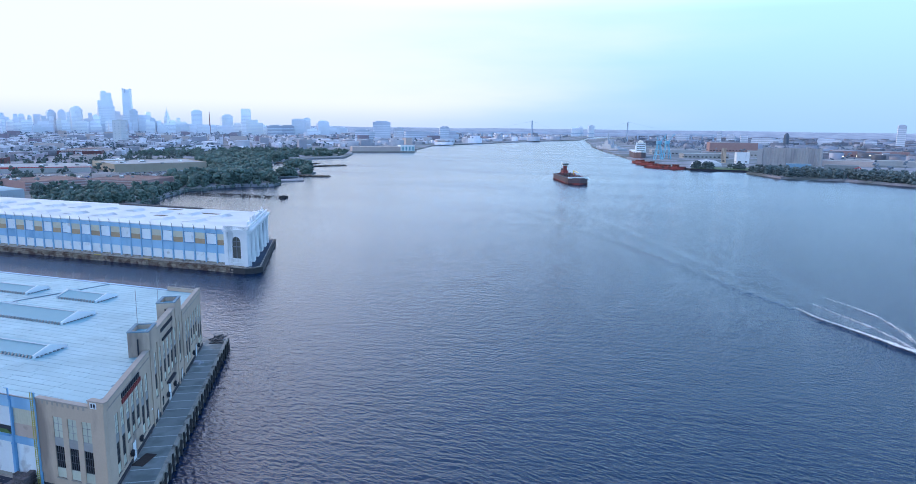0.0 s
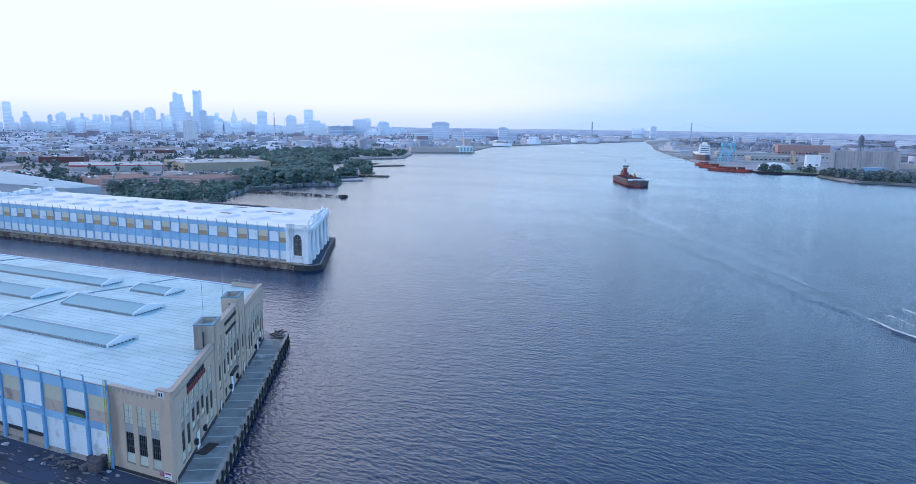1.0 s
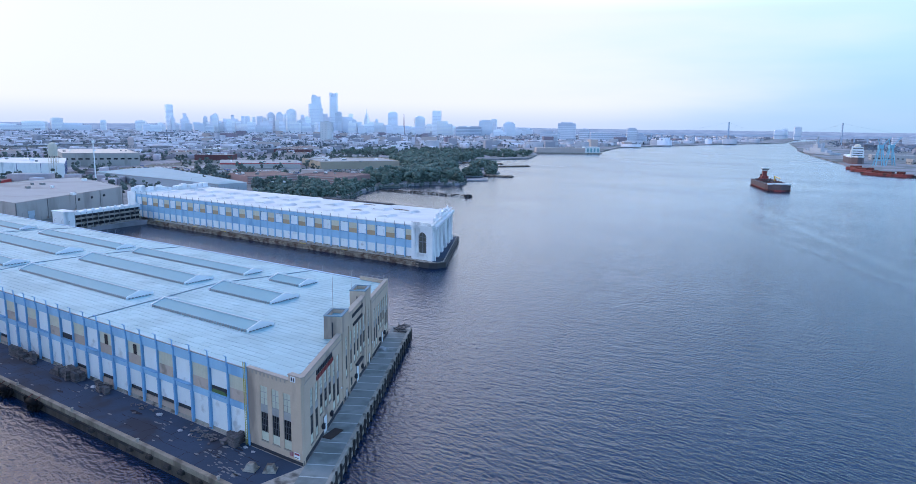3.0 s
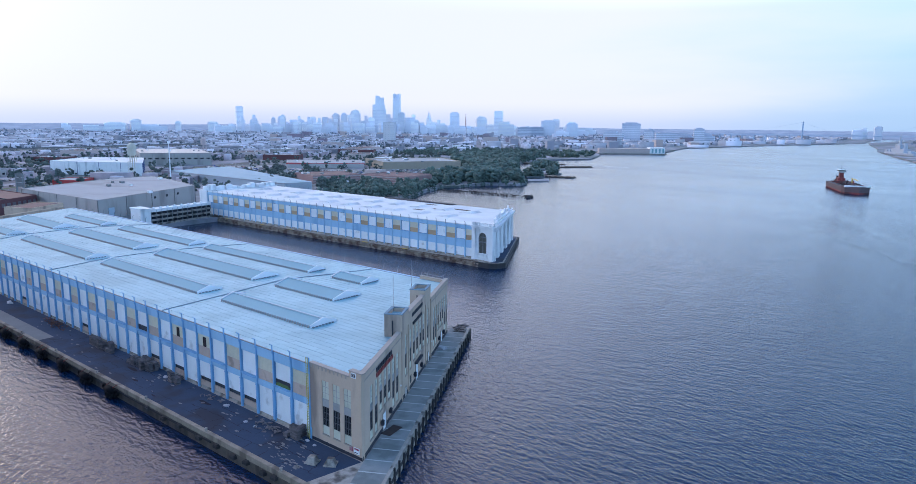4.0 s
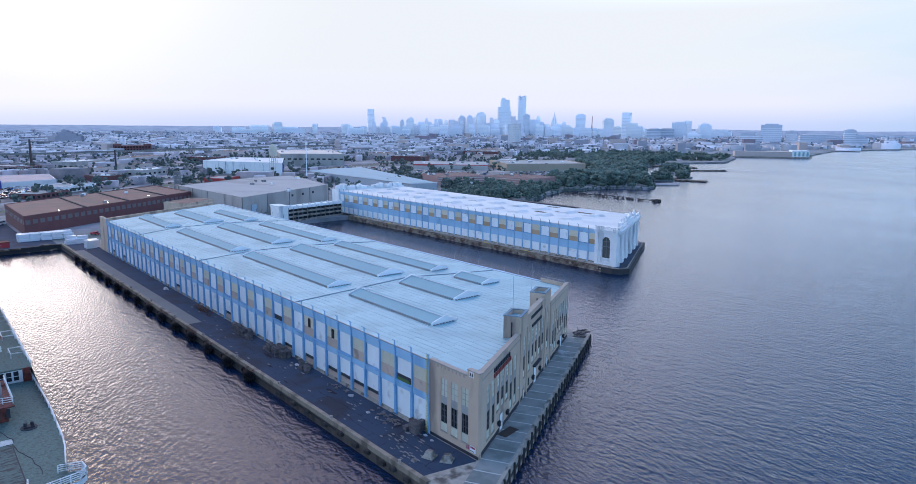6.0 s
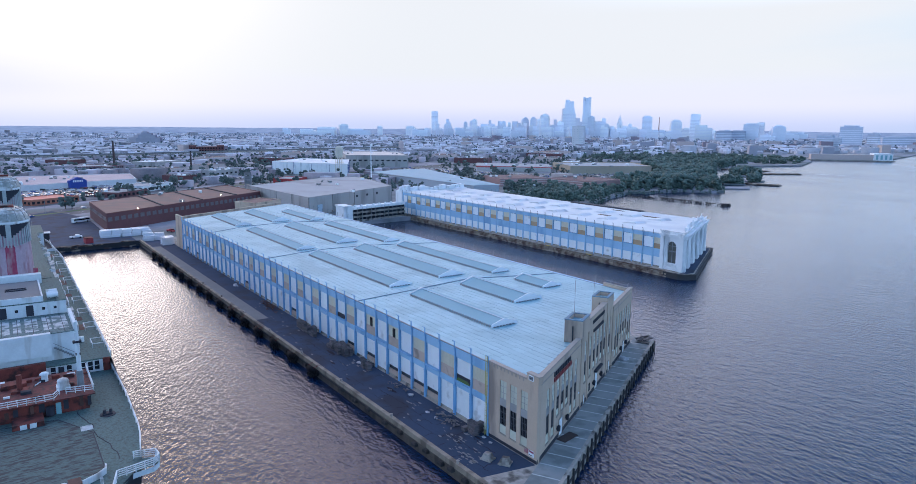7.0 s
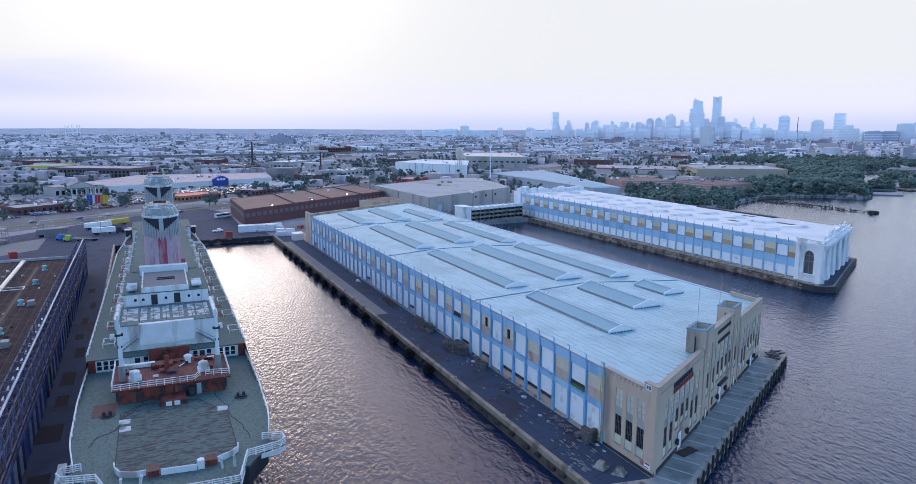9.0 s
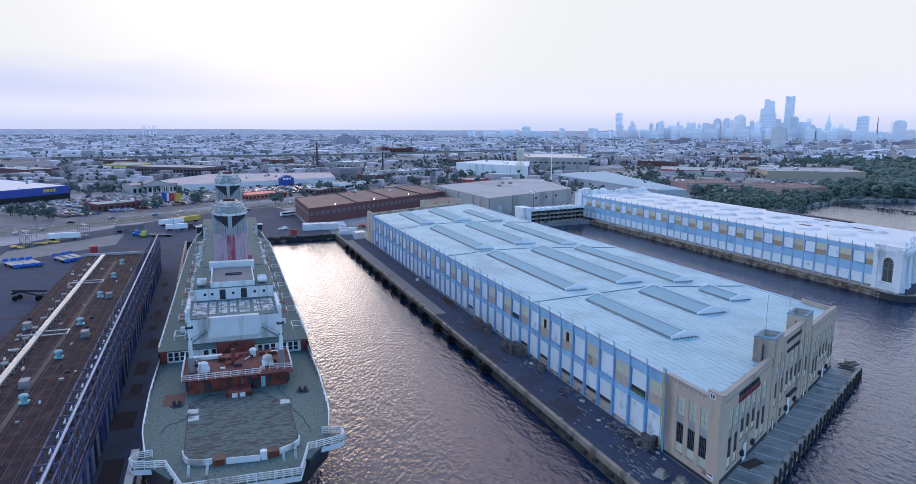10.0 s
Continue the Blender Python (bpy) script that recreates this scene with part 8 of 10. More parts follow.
# parked cars: one joined stock for the lots, single ones in the yard
def car_mesh(m, x, y, z, a, s=1.0, van=False):
    prof = [(-2.2, 0.25), (2.2, 0.25), (2.25, 0.8), (1.3, 0.95), (0.6, 1.5), (-1.3, 1.5), (-2.0, 0.95), (-2.25, 0.8)] if not van else [(-2.7, 0.3), (2.7, 0.3), (2.75, 1.1), (2.1, 1.3), (1.7, 2.2), (-2.7, 2.2), (-2.75, 1.0), (-2.75, 0.6)]
    c_, s_ = math.cos(a), math.sin(a)
    v = []
    for w in (-0.9, 0.9):
        for px, pz in prof:
            ww = w * (0.82 if pz > 1.2 else 1.0)
            v.append((x + c_ * px * s - s_ * ww * s, y + s_ * px * s + c_ * ww * s, z + pz * s))
    n = 8
    m.add(v, [tuple(range(n)), tuple(range(2 * n - 1, n - 1, -1))] + [(i, n + i, n + (i + 1) % n, (i + 1) % n) for i in range(n)])


CAR = bpy.data.materials.new("car_paint_mix")
CAR.use_nodes = True
cn, cl = CAR.node_tree.nodes, CAR.node_tree.links
cg, cr = cn.new("ShaderNodeNewGeometry"), cn.new("ShaderNodeValToRGB")
cr.color_ramp.interpolation = "CONSTANT"
stops = ((0.0, (0.42, 0.43, 0.47)), (0.25, (0.03, 0.03, 0.035)), (0.42, (0.25, 0.26, 0.28)), (0.6, (0.10, 0.11, 0.13)), (0.78, (0.14, 0.03, 0.035)), (0.84, (0.03, 0.07, 0.22)), (0.93, (0.3, 0.29, 0.26)))
for i, (pos, col) in enumerate(stops):
    el = cr.color_ramp.elements[i] if i < 2 else cr.color_ramp.elements.new(pos)
    el.position, el.color = pos, (*col, 1)
cl.new(cg.outputs["Random Per Island"], cr.inputs[0])
cl.new(cr.outputs[0], cn["Principled BSDF"].inputs["Base Color"])
cn["Principled BSDF"].inputs["Roughness"].default_value = 0.25
r = random.Random(77)
m = Mesh()
for poly in LOTS:
    pts = scatter(ccw(poly), 4000, 3)
    seen_ = set()
    cell = set()
    for x, y in pts:
        u, w = x * gu[0] + y * gu[1], x * gv[0] + y * gv[1]
        iu, iw = round(u / 2.9), round(w / 8.5)
        if (iu, iw) in cell or r.random() < 0.52 or iu % 14 == 0 or iu % 27 < 2:
            continue
        cell.add((iu, iw))
        xx, yy = gu * iu * 2.9 + gv * (iw * 8.5 + r.uniform(-0.4, 0.4))
        if inside(np.array([[xx, yy]]), poly)[0]:
            car_mesh(m, xx, yy, 2.58, math.atan2(gv[1], gv[0]) + (math.pi if r.random() < 0.5 else 0), 1.0, r.random() < 0.12)
for (x0, y0), (x1, y1) in zip(blvd, blvd[1:]):
    for k in range(3):
        a = r.random()
        d = Vector((x1 - x0, y1 - y0, 0))
        nrm = Vector((-d.y, d.x, 0)).normalized() * r.choice((-12, -7, 7, 12))
        car_mesh(m, x0 + d.x * a + nrm.x, y0 + d.y * a + nrm.y, 2.57, math.atan2(d.y, d.x), 1.0, r.random() < 0.2)
tagged(solid("parked_cars", m, CAR, "hundreds of parked cars in mixed colours"), kind="stuff")

# ---- loose things in the yard and on the aprons ----
def semi_trailer(label, x, y, turn, body, length=15.5, cab=None):
    t = thing("semi_trailer" if cab is None else "truck", label, "trailer" if cab is None else "truck", (x, y, 2.6), turn, "trailers in the yard")
    part("box_body", Mesh().box(-length / 2, -1.25, 1.2, length / 2, 1.25, 4.0), body, t)
    part("chassis", Mesh().box(-length / 2 + 0.5, -0.5, 0.9, length / 2 - 0.5, 0.5, 1.2), BLACK_OR_SHADE, t)
    for dx in (-length / 2 + 1.6, -length / 2 + 2.9, length / 2 - 3.0):
        for s in (-1, 1):
            part("wheel", Mesh().tube((dx, s * 0.75, 0.5), (dx, s * 1.2, 0.5), 0.5, 10), RUBBER, t)
    if cab:
        part("cab", Mesh().box(length / 2 + 0.6, -1.2, 0.6, length / 2 + 3.2, 1.2, 3.4).box(length / 2 + 3.2, -1.0, 0.6, length / 2 + 4.6, 1.0, 1.9), cab, t)
        part("windscreen", Mesh().box(length / 2 + 3.2, -1.0, 2.1, length / 2 + 3.24, 1.0, 3.1), DARK_GLASS, t)
        for dx in (length / 2 + 1.0, length / 2 + 3.9):
            for s in (-1, 1):
                part("wheel", Mesh().tube((dx, s * 0.75, 0.5), (dx, s * 1.15, 0.5), 0.5, 10), RUBBER, t)
    return t


YELLOW_BODY = paint("yellow_trailer_paint", (0.5, 0.36, 0.06), 0.5, 0.15, 2, 0.3)
LIME = paint("lime_cab_paint", (0.42, 0.50, 0.06), 0.4)
BLUE_CAB = paint("blue_cab_paint", (0.035, 0.16, 0.55), 0.4)
RED_BOX = paint("red_box_paint", (0.38, 0.04, 0.05), 0.6)
semi_trailer("white box trailer parked in the yard", -373, -104, 118, WHITE_METAL)
semi_trailer("yellow box trailer parked beside another", -384, -94, 122, YELLOW_BODY)
semi_trailer("white box trailer standing by the yard edge", -330, -156, 92, WHITE_METAL)
semi_trailer("grey tanker-grey trailer by the boulevard", -352, -126, 110, ASPHALT_PALE)
semi_trailer("white box trailer with a dark tractor", -348, -100, 100, WHITE_METAL, 12, BLACK_OR_SHADE)


def flatbed(label, x, y, turn, load, cab=None):
    t = thing("flatbed_trailer" if cab is None else "flatbed_truck", label, "trailer" if cab is None else "truck", (x, y, 2.6), turn, "flatbeds in the yard")
    part("bed", Mesh().box(-6.5, -1.25, 1.0, 6.5, 1.25, 1.25), load, t)
    if cab is None:
        part("tail_box", Mesh().box(-7.6, -1.25, 0.4, -6.5, 1.25, 1.7), BLUE_CAB, t, "bright blue tail box")
    part("headboard", Mesh().box(6.2, -1.25, 1.2, 6.5, 1.25, 2.6), bpy.data.materials["blue_cab_paint"], t)
    for dx in (-5.2, -3.9, 3.5):
        for s in (-1, 1):
            part("wheel", Mesh().tube((dx, s * 0.75, 0.5), (dx, s * 1.2, 0.5), 0.5, 10), RUBBER, t)
    part("chassis", Mesh().box(-6.2, -0.4, 0.6, 6.2, 0.4, 1.0), bpy.data.materials["blue_cab_paint"] if cab is None else BLACK_OR_SHADE, t)
    if cab:
        part("cab", Mesh().box(7.2, -1.2, 0.6, 9.4, 1.2, 3.3).box(9.4, -1.0, 0.6, 10.8, 1.0, 1.9), cab, t)
        for dx in (7.8, 10.0):
            for s in (-1, 1):
                part("wheel", Mesh().tube((dx, s * 0.75, 0.5), (dx, s * 1.15, 0.5), 0.5, 10), RUBBER, t)
    return t


BED_BOARD = paint("pale_bed_boards", (0.42, 0.385, 0.35), 0.8, 0.2, 1.0, 0.3)
for k in range(4):
    flatbed("empty pale flatbed trailer with a blue headboard", -257.6 - k * 0.9, -164.5 + k * 2.9, 211, BED_BOARD)
for k in range(3):
    flatbed("empty pale flatbed trailer with a blue headboard", -264.5 - k * 3.0, -146.2 + k * 2.5, 212, BED_BOARD)
flatbed("flatbed truck with a lime green cab", -326, -108, 258, ASPHALT_PALE, LIME)
flatbed("flatbed truck with a bright blue cab", -332, -112, 258, ASPHALT_PALE, BLUE_CAB)
t = thing("tool_shed", "small bright red steel box shed", "shed", (-281, -135, 2.6), 20)
part("body", Mesh().box(-1.8, -1.5, 0, 1.8, 1.5, 3.4), RED_BOX, t)
part("lid", Mesh().box(-1.9, -1.6, 3.4, 1.9, 1.6, 3.6), RED_BOX, t)
t = thing("tool_shed", "red steel container by the slip head", "shed", (-310, -36, 2.6), 5)
part("body", Mesh().box(-2.5, -1.8, 0, 2.5, 1.8, 2.8), RED_BOX, t)
part("rib", Mesh().box(-2.6, -1.9, 2.6, 2.6, 1.9, 2.85), RUST, t)
t = thing("boat_hoist", "dark wheeled hoist parked in the yard", "hoist", (-187, -142, 2.6), 70)
part("beam", Mesh().box(-6, -0.4, 3.0, 6, 0.4, 3.8).box(-5.6, -1.6, 2.2, -5.0, 1.6, 3.0), BLACK_OR_SHADE, t)
part("arm", Mesh().beam((-5, 0, 3.4), (5.5, 0, 1.2), 0.6, 0.6), BLACK_OR_SHADE, t)
for dx, dy in ((-4.6, -1.5), (-4.6, 1.5), (3.6, -1.4), (3.6, 1.4)):
    part("wheel", Mesh().tube((dx, dy - 0.3, 0.9), (dx, dy + 0.3, 0.9), 0.9, 12), RUBBER, t)
for x, y in ((-315, -171), (-333, -147)):
    t = thing("pallet_rack", "tall open grey steel storage rack", "rack", (x, y, 2.6), 40, "steel racks")
    for dx in (-3, -1, 1, 3):
        for dy in (-1.6, 1.6):
            part("upright", Mesh().box(dx - 0.1, dy - 0.1, 0, dx + 0.1, dy + 0.1, 8.4), GREY_STEEL, t)
    for k in range(4):
        part("shelf", Mesh().box(-3.1, -1.7, 1.8 + k * 2, 3.1, 1.7, 1.95 + k * 2), GREY_STEEL, t)
for k, (x, y) in enumerate(((-312, -176), (-308, -172), (-322, -160), (-318, -165), (-365, -85))):
    t = thing("forklift_frame", "yellow steel loading frame on the apron", "loader", (x, y, 2.6), 30 * k, "yellow frames")
    part("base", Mesh().box(-3, -1.1, 0.3, 3, 1.1, 0.8), YELLOW_BODY, t)
    part("mast", Mesh().box(2.4, -1.0, 0.8, 2.8, -0.7, 2.2).box(2.4, 0.7, 0.8, 2.8, 1.0, 2.2), YELLOW_BODY, t)
# white wrapped bales at the head of the slip
BALE = paint("white_plastic_wrap", (0.72, 0.75, 0.80), 0.35, 0.06, 1.5, 0.3, objects=0.06)
r = random.Random(14)
bale = Mesh().prism([(-2.4, -0.75), (2.4, -0.75), (2.4, 0.75), (-2.4, 0.75)], 0, 1.25, [(-2.35, -0.7), (2.35, -0.7), (2.35, 0.7), (-2.35, 0.7)]).data("lumber_bale", BALE)
for i in range(58):
    row, lvl = i % 20, i // 20
    x, y = -328 + (row % 4) * 1.65 + r.uniform(-0.5, 0.5), -26 + (row // 4) * 5.1 + r.uniform(-0.5, 0.5)
    ob = tagged(new("lumber_bale", bale), "white plastic-wrapped lumber bale stacked on the quay", "bale", "wrapped bales")
    ob.matrix_basis = pose(x, y, 2.6 + lvl * 1.27, 0, 0, 90 + r.uniform(-4, 4))
for i in range(14):
    ob = tagged(new("lumber_bale", bale), "white plastic-wrapped lumber bale stacked on the quay", "bale", "wrapped bales")
    ob.matrix_basis = pose(-302 + (i % 3) * 1.8, -9 + (i // 3) * 0.2 + (i % 2) * 5, DECK + (i // 6) * 1.27, 0, 0, 80 + r.uniform(-5, 5))
for i in range(12):
    ob = tagged(new("lumber_bale", bale), "white plastic-wrapped lumber bale stacked on the quay", "bale", "wrapped bales")
    ob.matrix_basis = pose(-280 - (i % 4) * 1.8, -3.6 + (i % 2) * 1.4, DECK + (i // 4) * 1.27, 0, 0, 92 + r.uniform(-4, 4))


# white bus and pick-ups parked before the red warehouse
bus = thing("bus", "white coach parked beside the red brick warehouse", "bus", (-396, -30, 2.6), 118)
part("body", Mesh().prism([(-5.5, -1.2), (5.5, -1.2), (5.5, 1.2), (-5.5, 1.2)], 0.5, 3.1, [(-5.4, -1.1), (5.2, -1.1), (5.2, 1.1), (-5.4, 1.1)]), WHITE_METAL, bus)
part("window_band", Mesh().box(-5.2, -1.22, 1.7, 5.3, 1.22, 2.5), DARK_GLASS, bus)
for dx in (-3.6, 3.6):
    for s_ in (-1, 1):
        part("wheel", Mesh().tube((dx, s_ * 0.8, 0.5), (dx, s_ * 1.22, 0.5), 0.5, 10), RUBBER, bus)
for k, (x, y, a_, body) in enumerate(((-343, -56, 20, RED_BOX), (-346, -62, 24, WHITE_METAL), (-330, -40, 100, WHITE_METAL), (-326, 8, 20, RED_BOX), (-334, -70, 110, BLUE_CAB), (-352, -70, 118, BLACK_OR_SHADE))):
    t = thing("pickup_truck", "small parked truck on the yard asphalt", "truck", (x, y, 2.6), a_, "yard trucks")
    part("cab", Mesh().box(0.2, -0.95, 0.5, 2.0, 0.95, 1.9).box(2.0, -0.95, 0.5, 3.2, 0.95, 1.2), body, t)
    part("bed", Mesh().box(-2.6, -0.95, 0.5, 0.1, 0.95, 1.25), body, t)
    part("windscreen", Mesh().box(2.0, -0.85, 1.25, 2.04, 0.85, 1.8), DARK_GLASS, t)
    for dx in (-1.7, 2.2):
        for s_ in (-1, 1):
            part("wheel", Mesh().tube((dx, s_ * 0.65, 0.4), (dx, s_ * 0.97, 0.4), 0.4, 10), RUBBER, t)


# dark pallets, scrap and concrete blocks along the shed
pal = Mesh().box(-1.1, -0.55, 0.0, 1.1, 0.55, 0.12)
for dx in (-1.0, 0, 1.0):
    pal.box(dx - 0.1, -0.5, 0.12, dx + 0.1, 0.5, 0.24)
pal = pal.data("pallet", CRATE)
for cx, cy, n, sp in ((-17.0, -1.9, 4, 1.6), (-62, -2.2, 3, 1.8), (-76.5, -2.4, 8, 2.6), (-82, -2.6, 3, 2.0), (-98, -2.6, 7, 2.8), (-104, -2.4, 4, 1.6)):
    for k in range(n):
        x, y = cx + (k // 2 - (n - 1) / 4) * 2.25 + r.uniform(-0.15, 0.15), cy + (0.75 if k % 2 else -0.65) + r.uniform(-0.15, 0.15)
        t = thing("pallet_load", "dark weathered pallets heaped against the shed", "pallets", (x, y, DECK), r.uniform(-9, 9) + r.choice((0, 0, 90)), "pallet loads")
        for lvl in range(r.choice((4, 7, 9, 10))):
            pick(t, "pallet", pal, pose(r.uniform(-0.12, 0.12), r.uniform(-0.1, 0.1), lvl * 0.24, 0, 0, r.uniform(-5, 5)))
scr = Mesh()
for k in range(70):
    x, y = r.gauss(-133, 3.5), r.gauss(-2.6, 0.8)
    z = DECK + r.uniform(0.1, 0.9)
    p = Vector((x, y, z))
    scr.beam(p, p + Vector((r.uniform(-1.6, 1.6), r.uniform(-0.8, 0.8), r.uniform(-0.15, 0.15))), r.uniform(0.1, 0.4), r.uniform(0.1, 0.3))
tagged(solid("scrap_heap", scr, CRATE_RED, "rusty heap of scrap and planks on the apron", "scrap"), kind="stuff")
scr = Mesh()
for k in range(60):
    x, y = r.choice((-22, -24, -47, -28)) + r.gauss(0, 1.6), r.gauss(-2.8, 0.8)
    p = Vector((x, y, DECK + r.uniform(0.04, 0.4)))
    scr.beam(p, p + Vector((r.uniform(-1.2, 1.2), r.uniform(-0.8, 0.8), r.uniform(-0.05, 0.1))), r.uniform(0.1, 0.5), r.uniform(0.06, 0.2))
tagged(solid("loose_boards", scr, CRATE, "dark loose boards scattered on the apron", "debris"), kind="stuff")


def crumpled(label, x, y, s, mat_, seed):
    rr = random.Random(seed)
    v, f = leaf_ball(2)
    m_ = Mesh().add([(x + p[0] * s * rr.uniform(0.6, 1.3), y + p[1] * s * 0.7 * rr.uniform(0.6, 1.3), DECK + 0.2 * s + max(-0.2 * s, p[2] * s * 0.45 * rr.uniform(0.5, 1.2))) for p in v], [tuple(q) for q in f])
    solid("tarpaulin", m_, mat_, label, "tarpaulin", "crumpled sheets")


SHEET = paint("pale_plastic_sheet", (0.36, 0.38, 0.42), 0.4, 0.15, 0.6, 0.15)
for i, (x, y, s) in enumerate(((-40.5, -2.6, 0.8), (-66.5, -2.6, 0.8), (-30.5, -4.5, 0.6), (-27, -4.6, 0.5), (-170, -2.6, 1.2), (-172, -2.2, 1.0), (-14, -1.6, 0.55), (-11.5, -2.0, 0.5))):
    crumpled("crumpled pale plastic sheet on the asphalt", x, y, s, SHEET, i)
p = front(64.5, 0, 1.5)
crumpled("crumpled white tarpaulin on the river walk", p.x, p.y, 1.5, SHEET, 40)
p = front(13.2, 0, 1.6)
rug = Mesh().prism([(p.x + dx, p.y + dy) for dx, dy in ((-0.4, -2.6), (1.8, -2.2), (0.9, 2.4), (-1.3, 2.0))], DECK + 0.02, DECK + 0.07)
solid("rust_stain_mat", rug, paint("dark_brown_mat", (0.035, 0.022, 0.02), 0.9, 0.4, 0.8, 0.2), "dark brown rotten mat by a door", "mat")
for x, y, a in ((-6.6, -6.4, 20), (-3.4, -4.8, 35)):
    t = thing("concrete_block", "weathered concrete mooring block on the apron", "block", (x, y, DECK), a, "concrete blocks")
    part("block", Mesh().prism([(-1.0, -0.9), (1.0, -0.9), (1.0, 0.9), (-1.0, 0.9)], 0, 1.25, [(-0.6, -0.55), (0.6, -0.55), (0.6, 0.55), (-0.6, 0.55)]), CONCRETE, t)
    part("foot", Mesh().box(-1.15, -1.05, 0, 1.15, 1.05, 0.25), CONCRETE, t)
heap = Mesh()
for k in range(40):
    q_ = front(r.uniform(80, 86), 0, r.uniform(1.5, 5))
    z = DECK + r.uniform(0, 0.8)
    heap.beam((q_.x, q_.y, z), (q_.x + r.uniform(-1.8, 1.8), q_.y + r.uniform(-1.8, 1.8), z + r.uniform(-0.2, 0.3)), r.uniform(0.2, 0.6), r.uniform(0.1, 0.4))
tagged(solid("rubble", heap, CRATE, "dark rubble heap on the pier corner", "rubble"), kind="stuff")


# lamp posts, poles, chimneys and water towers
def lamp_post(x, y, turn, h=11.0):
    t = thing("street_lamp", "tall grey street lamp with a curved arm", "street lamp", (x, y, 2.5), turn, "street lamps")
    part("pole", Mesh().cyl(0, 0, 0, h, 0.16, 8, 0.10), GREY_STEEL, t)
    part("arm", Mesh().tube((0, 0, h), (1.2, 0, h + 0.7), 0.08, 6).tube((1.2, 0, h + 0.7), (2.8, 0, h + 0.7), 0.07, 6), GREY_STEEL, t)
    part("lantern", Mesh().box(2.5, -0.25, h + 0.5, 3.6, 0.25, h + 0.7), WHITE_METAL, t)


for k, (x, y) in enumerate(((-343.6, -172.2), (-357.2, -133.5), (-392, -105), (-425, -75), (-455, -45), (-490, -5), (-530, 45), (-570, 100), (-610, 150), (-375, -178), (-420, -140), (-470, -95), (-520, -30), (-320, -100), (-318, -60), (-310, -125))):
    lamp_post(x, y, 40 + 90 * (k % 4), 12)


def crown(seed, h):
    rr = np.random.default_rng(seed)
    bv, bf = leaf_ball(1)
    m_ = Mesh()
    for k in range(26):
        a, lift = rr.uniform(0, 6.283), rr.uniform(0.3, 1.0)
        rad = h * 0.3 * math.sqrt(rr.uniform(0, 1)) * (1.15 - 0.6 * abs(lift - 0.55))
        c = np.array([math.cos(a) * rad, math.sin(a) * rad, lift * h - 0.06 * h])
        v = c + bv * (1 + rr.uniform(-0.4, 0.4, (len(bv), 1))) * h * rr.uniform(0.07, 0.15)
        m_.add([tuple(p) for p in v], [tuple(q) for q in bf])
    tr = Mesh().cyl(0, 0, 0, h * 0.45, 0.28, 7, 0.16)
    for k in range(4):
        a = k * 1.7 + seed
        tr.tube((0, 0, h * 0.38), (math.cos(a) * h * 0.2, math.sin(a) * h * 0.2, h * 0.68), 0.13, 5, 0.05)
    return m_.data("crown", LEAF_DARK), tr.data("trunk", BARK)


KINDS = [crown(s, h) for s, h in ((1, 9.0), (2, 7.5), (3, 11.0))]
r = random.Random(15)
spots = [(-430, -170), (-436, -186), (-448, -198), (-462, -206), (-470, -120), (-500, -90), (-530, -60), (-555, -100), (-600, -170), (-612, -180), (-622, -165), (-630, -150), (-640, -178), (-620, -195), (-480, -30), (-500, 5), (-540, 50), (-570, 20), (-596, 30), (-630, 60), (-650, 90), (-690, 120), (-640, 130), (-600, 120),
         (-470, 300), (-480, 330), (-500, 350), (-520, 380), (-540, 420), (-560, 440), (-600, 470), (-620, 480), (-640, 450), (-590, 420), (-570, 390), (-450, 470), (-440, 500), (-430, 530), (-720, 180), (-740, 200), (-700, 220), (-680, 240), (-650, 230), (-630, 170), (-610, 160), (-760, 80), (-780, 100), (-800, 90), (-700, 60), (-410, 330), (-425, 345)]
for i, (x, y) in enumerate(spots):
    for j in range(2):
        cr_, tr_ = KINDS[(i + j) % 3]
        t = thing("tree", "leafy green tree beside a car park", "tree", (x + r.uniform(-9, 9), y + r.uniform(-9, 9), 2.5), r.uniform(0, 360), "car park trees")
        part("trunk", tr_, None, t)
        part("crown", cr_, None, t)
rng3 = np.random.default_rng(55)
zone = scatter([(-560, -260), (-480, 40), (-560, 380), (-640, 640), (-800, 900), (-1150, 900), (-1250, 0), (-1150, -450), (-700, -480)], 420, 56)
ok_ = np.ones(len(zone), bool)
for poly in LOTS + [[(-618, -108), (-653, -6), (-676, 52), (-800, 66), (-830, -70), (-690, -140)], [(-578, -195), (-506, -262), (-610, -360), (-690, -280)], [(-741, 248), (-672, 290), (-780, 345), (-840, 300)], [(-862, 380), (-806, 456), (-950, 520), (-1010, 440)]]:
    ok_ &= ~inside(zone, poly)
woods("verge_trees", zone[ok_], rng3.uniform(5, 10, ok_.sum()), LEAF_DARK, "dark green verge trees among sheds and lots", 57, clumps=7)


def stack(x, y, h, r0, label, mat_):
    t = thing("chimney", label, "chimney", (x, y, 2.4))
    part("shaft", Mesh().cyl(0, 0, 0, h, r0, 12, r0 * 0.7), mat_, t)
    part("rim", Mesh().cyl(0, 0, h, h + 1, r0 * 0.8, 12), BLACK_OR_SHADE, t)


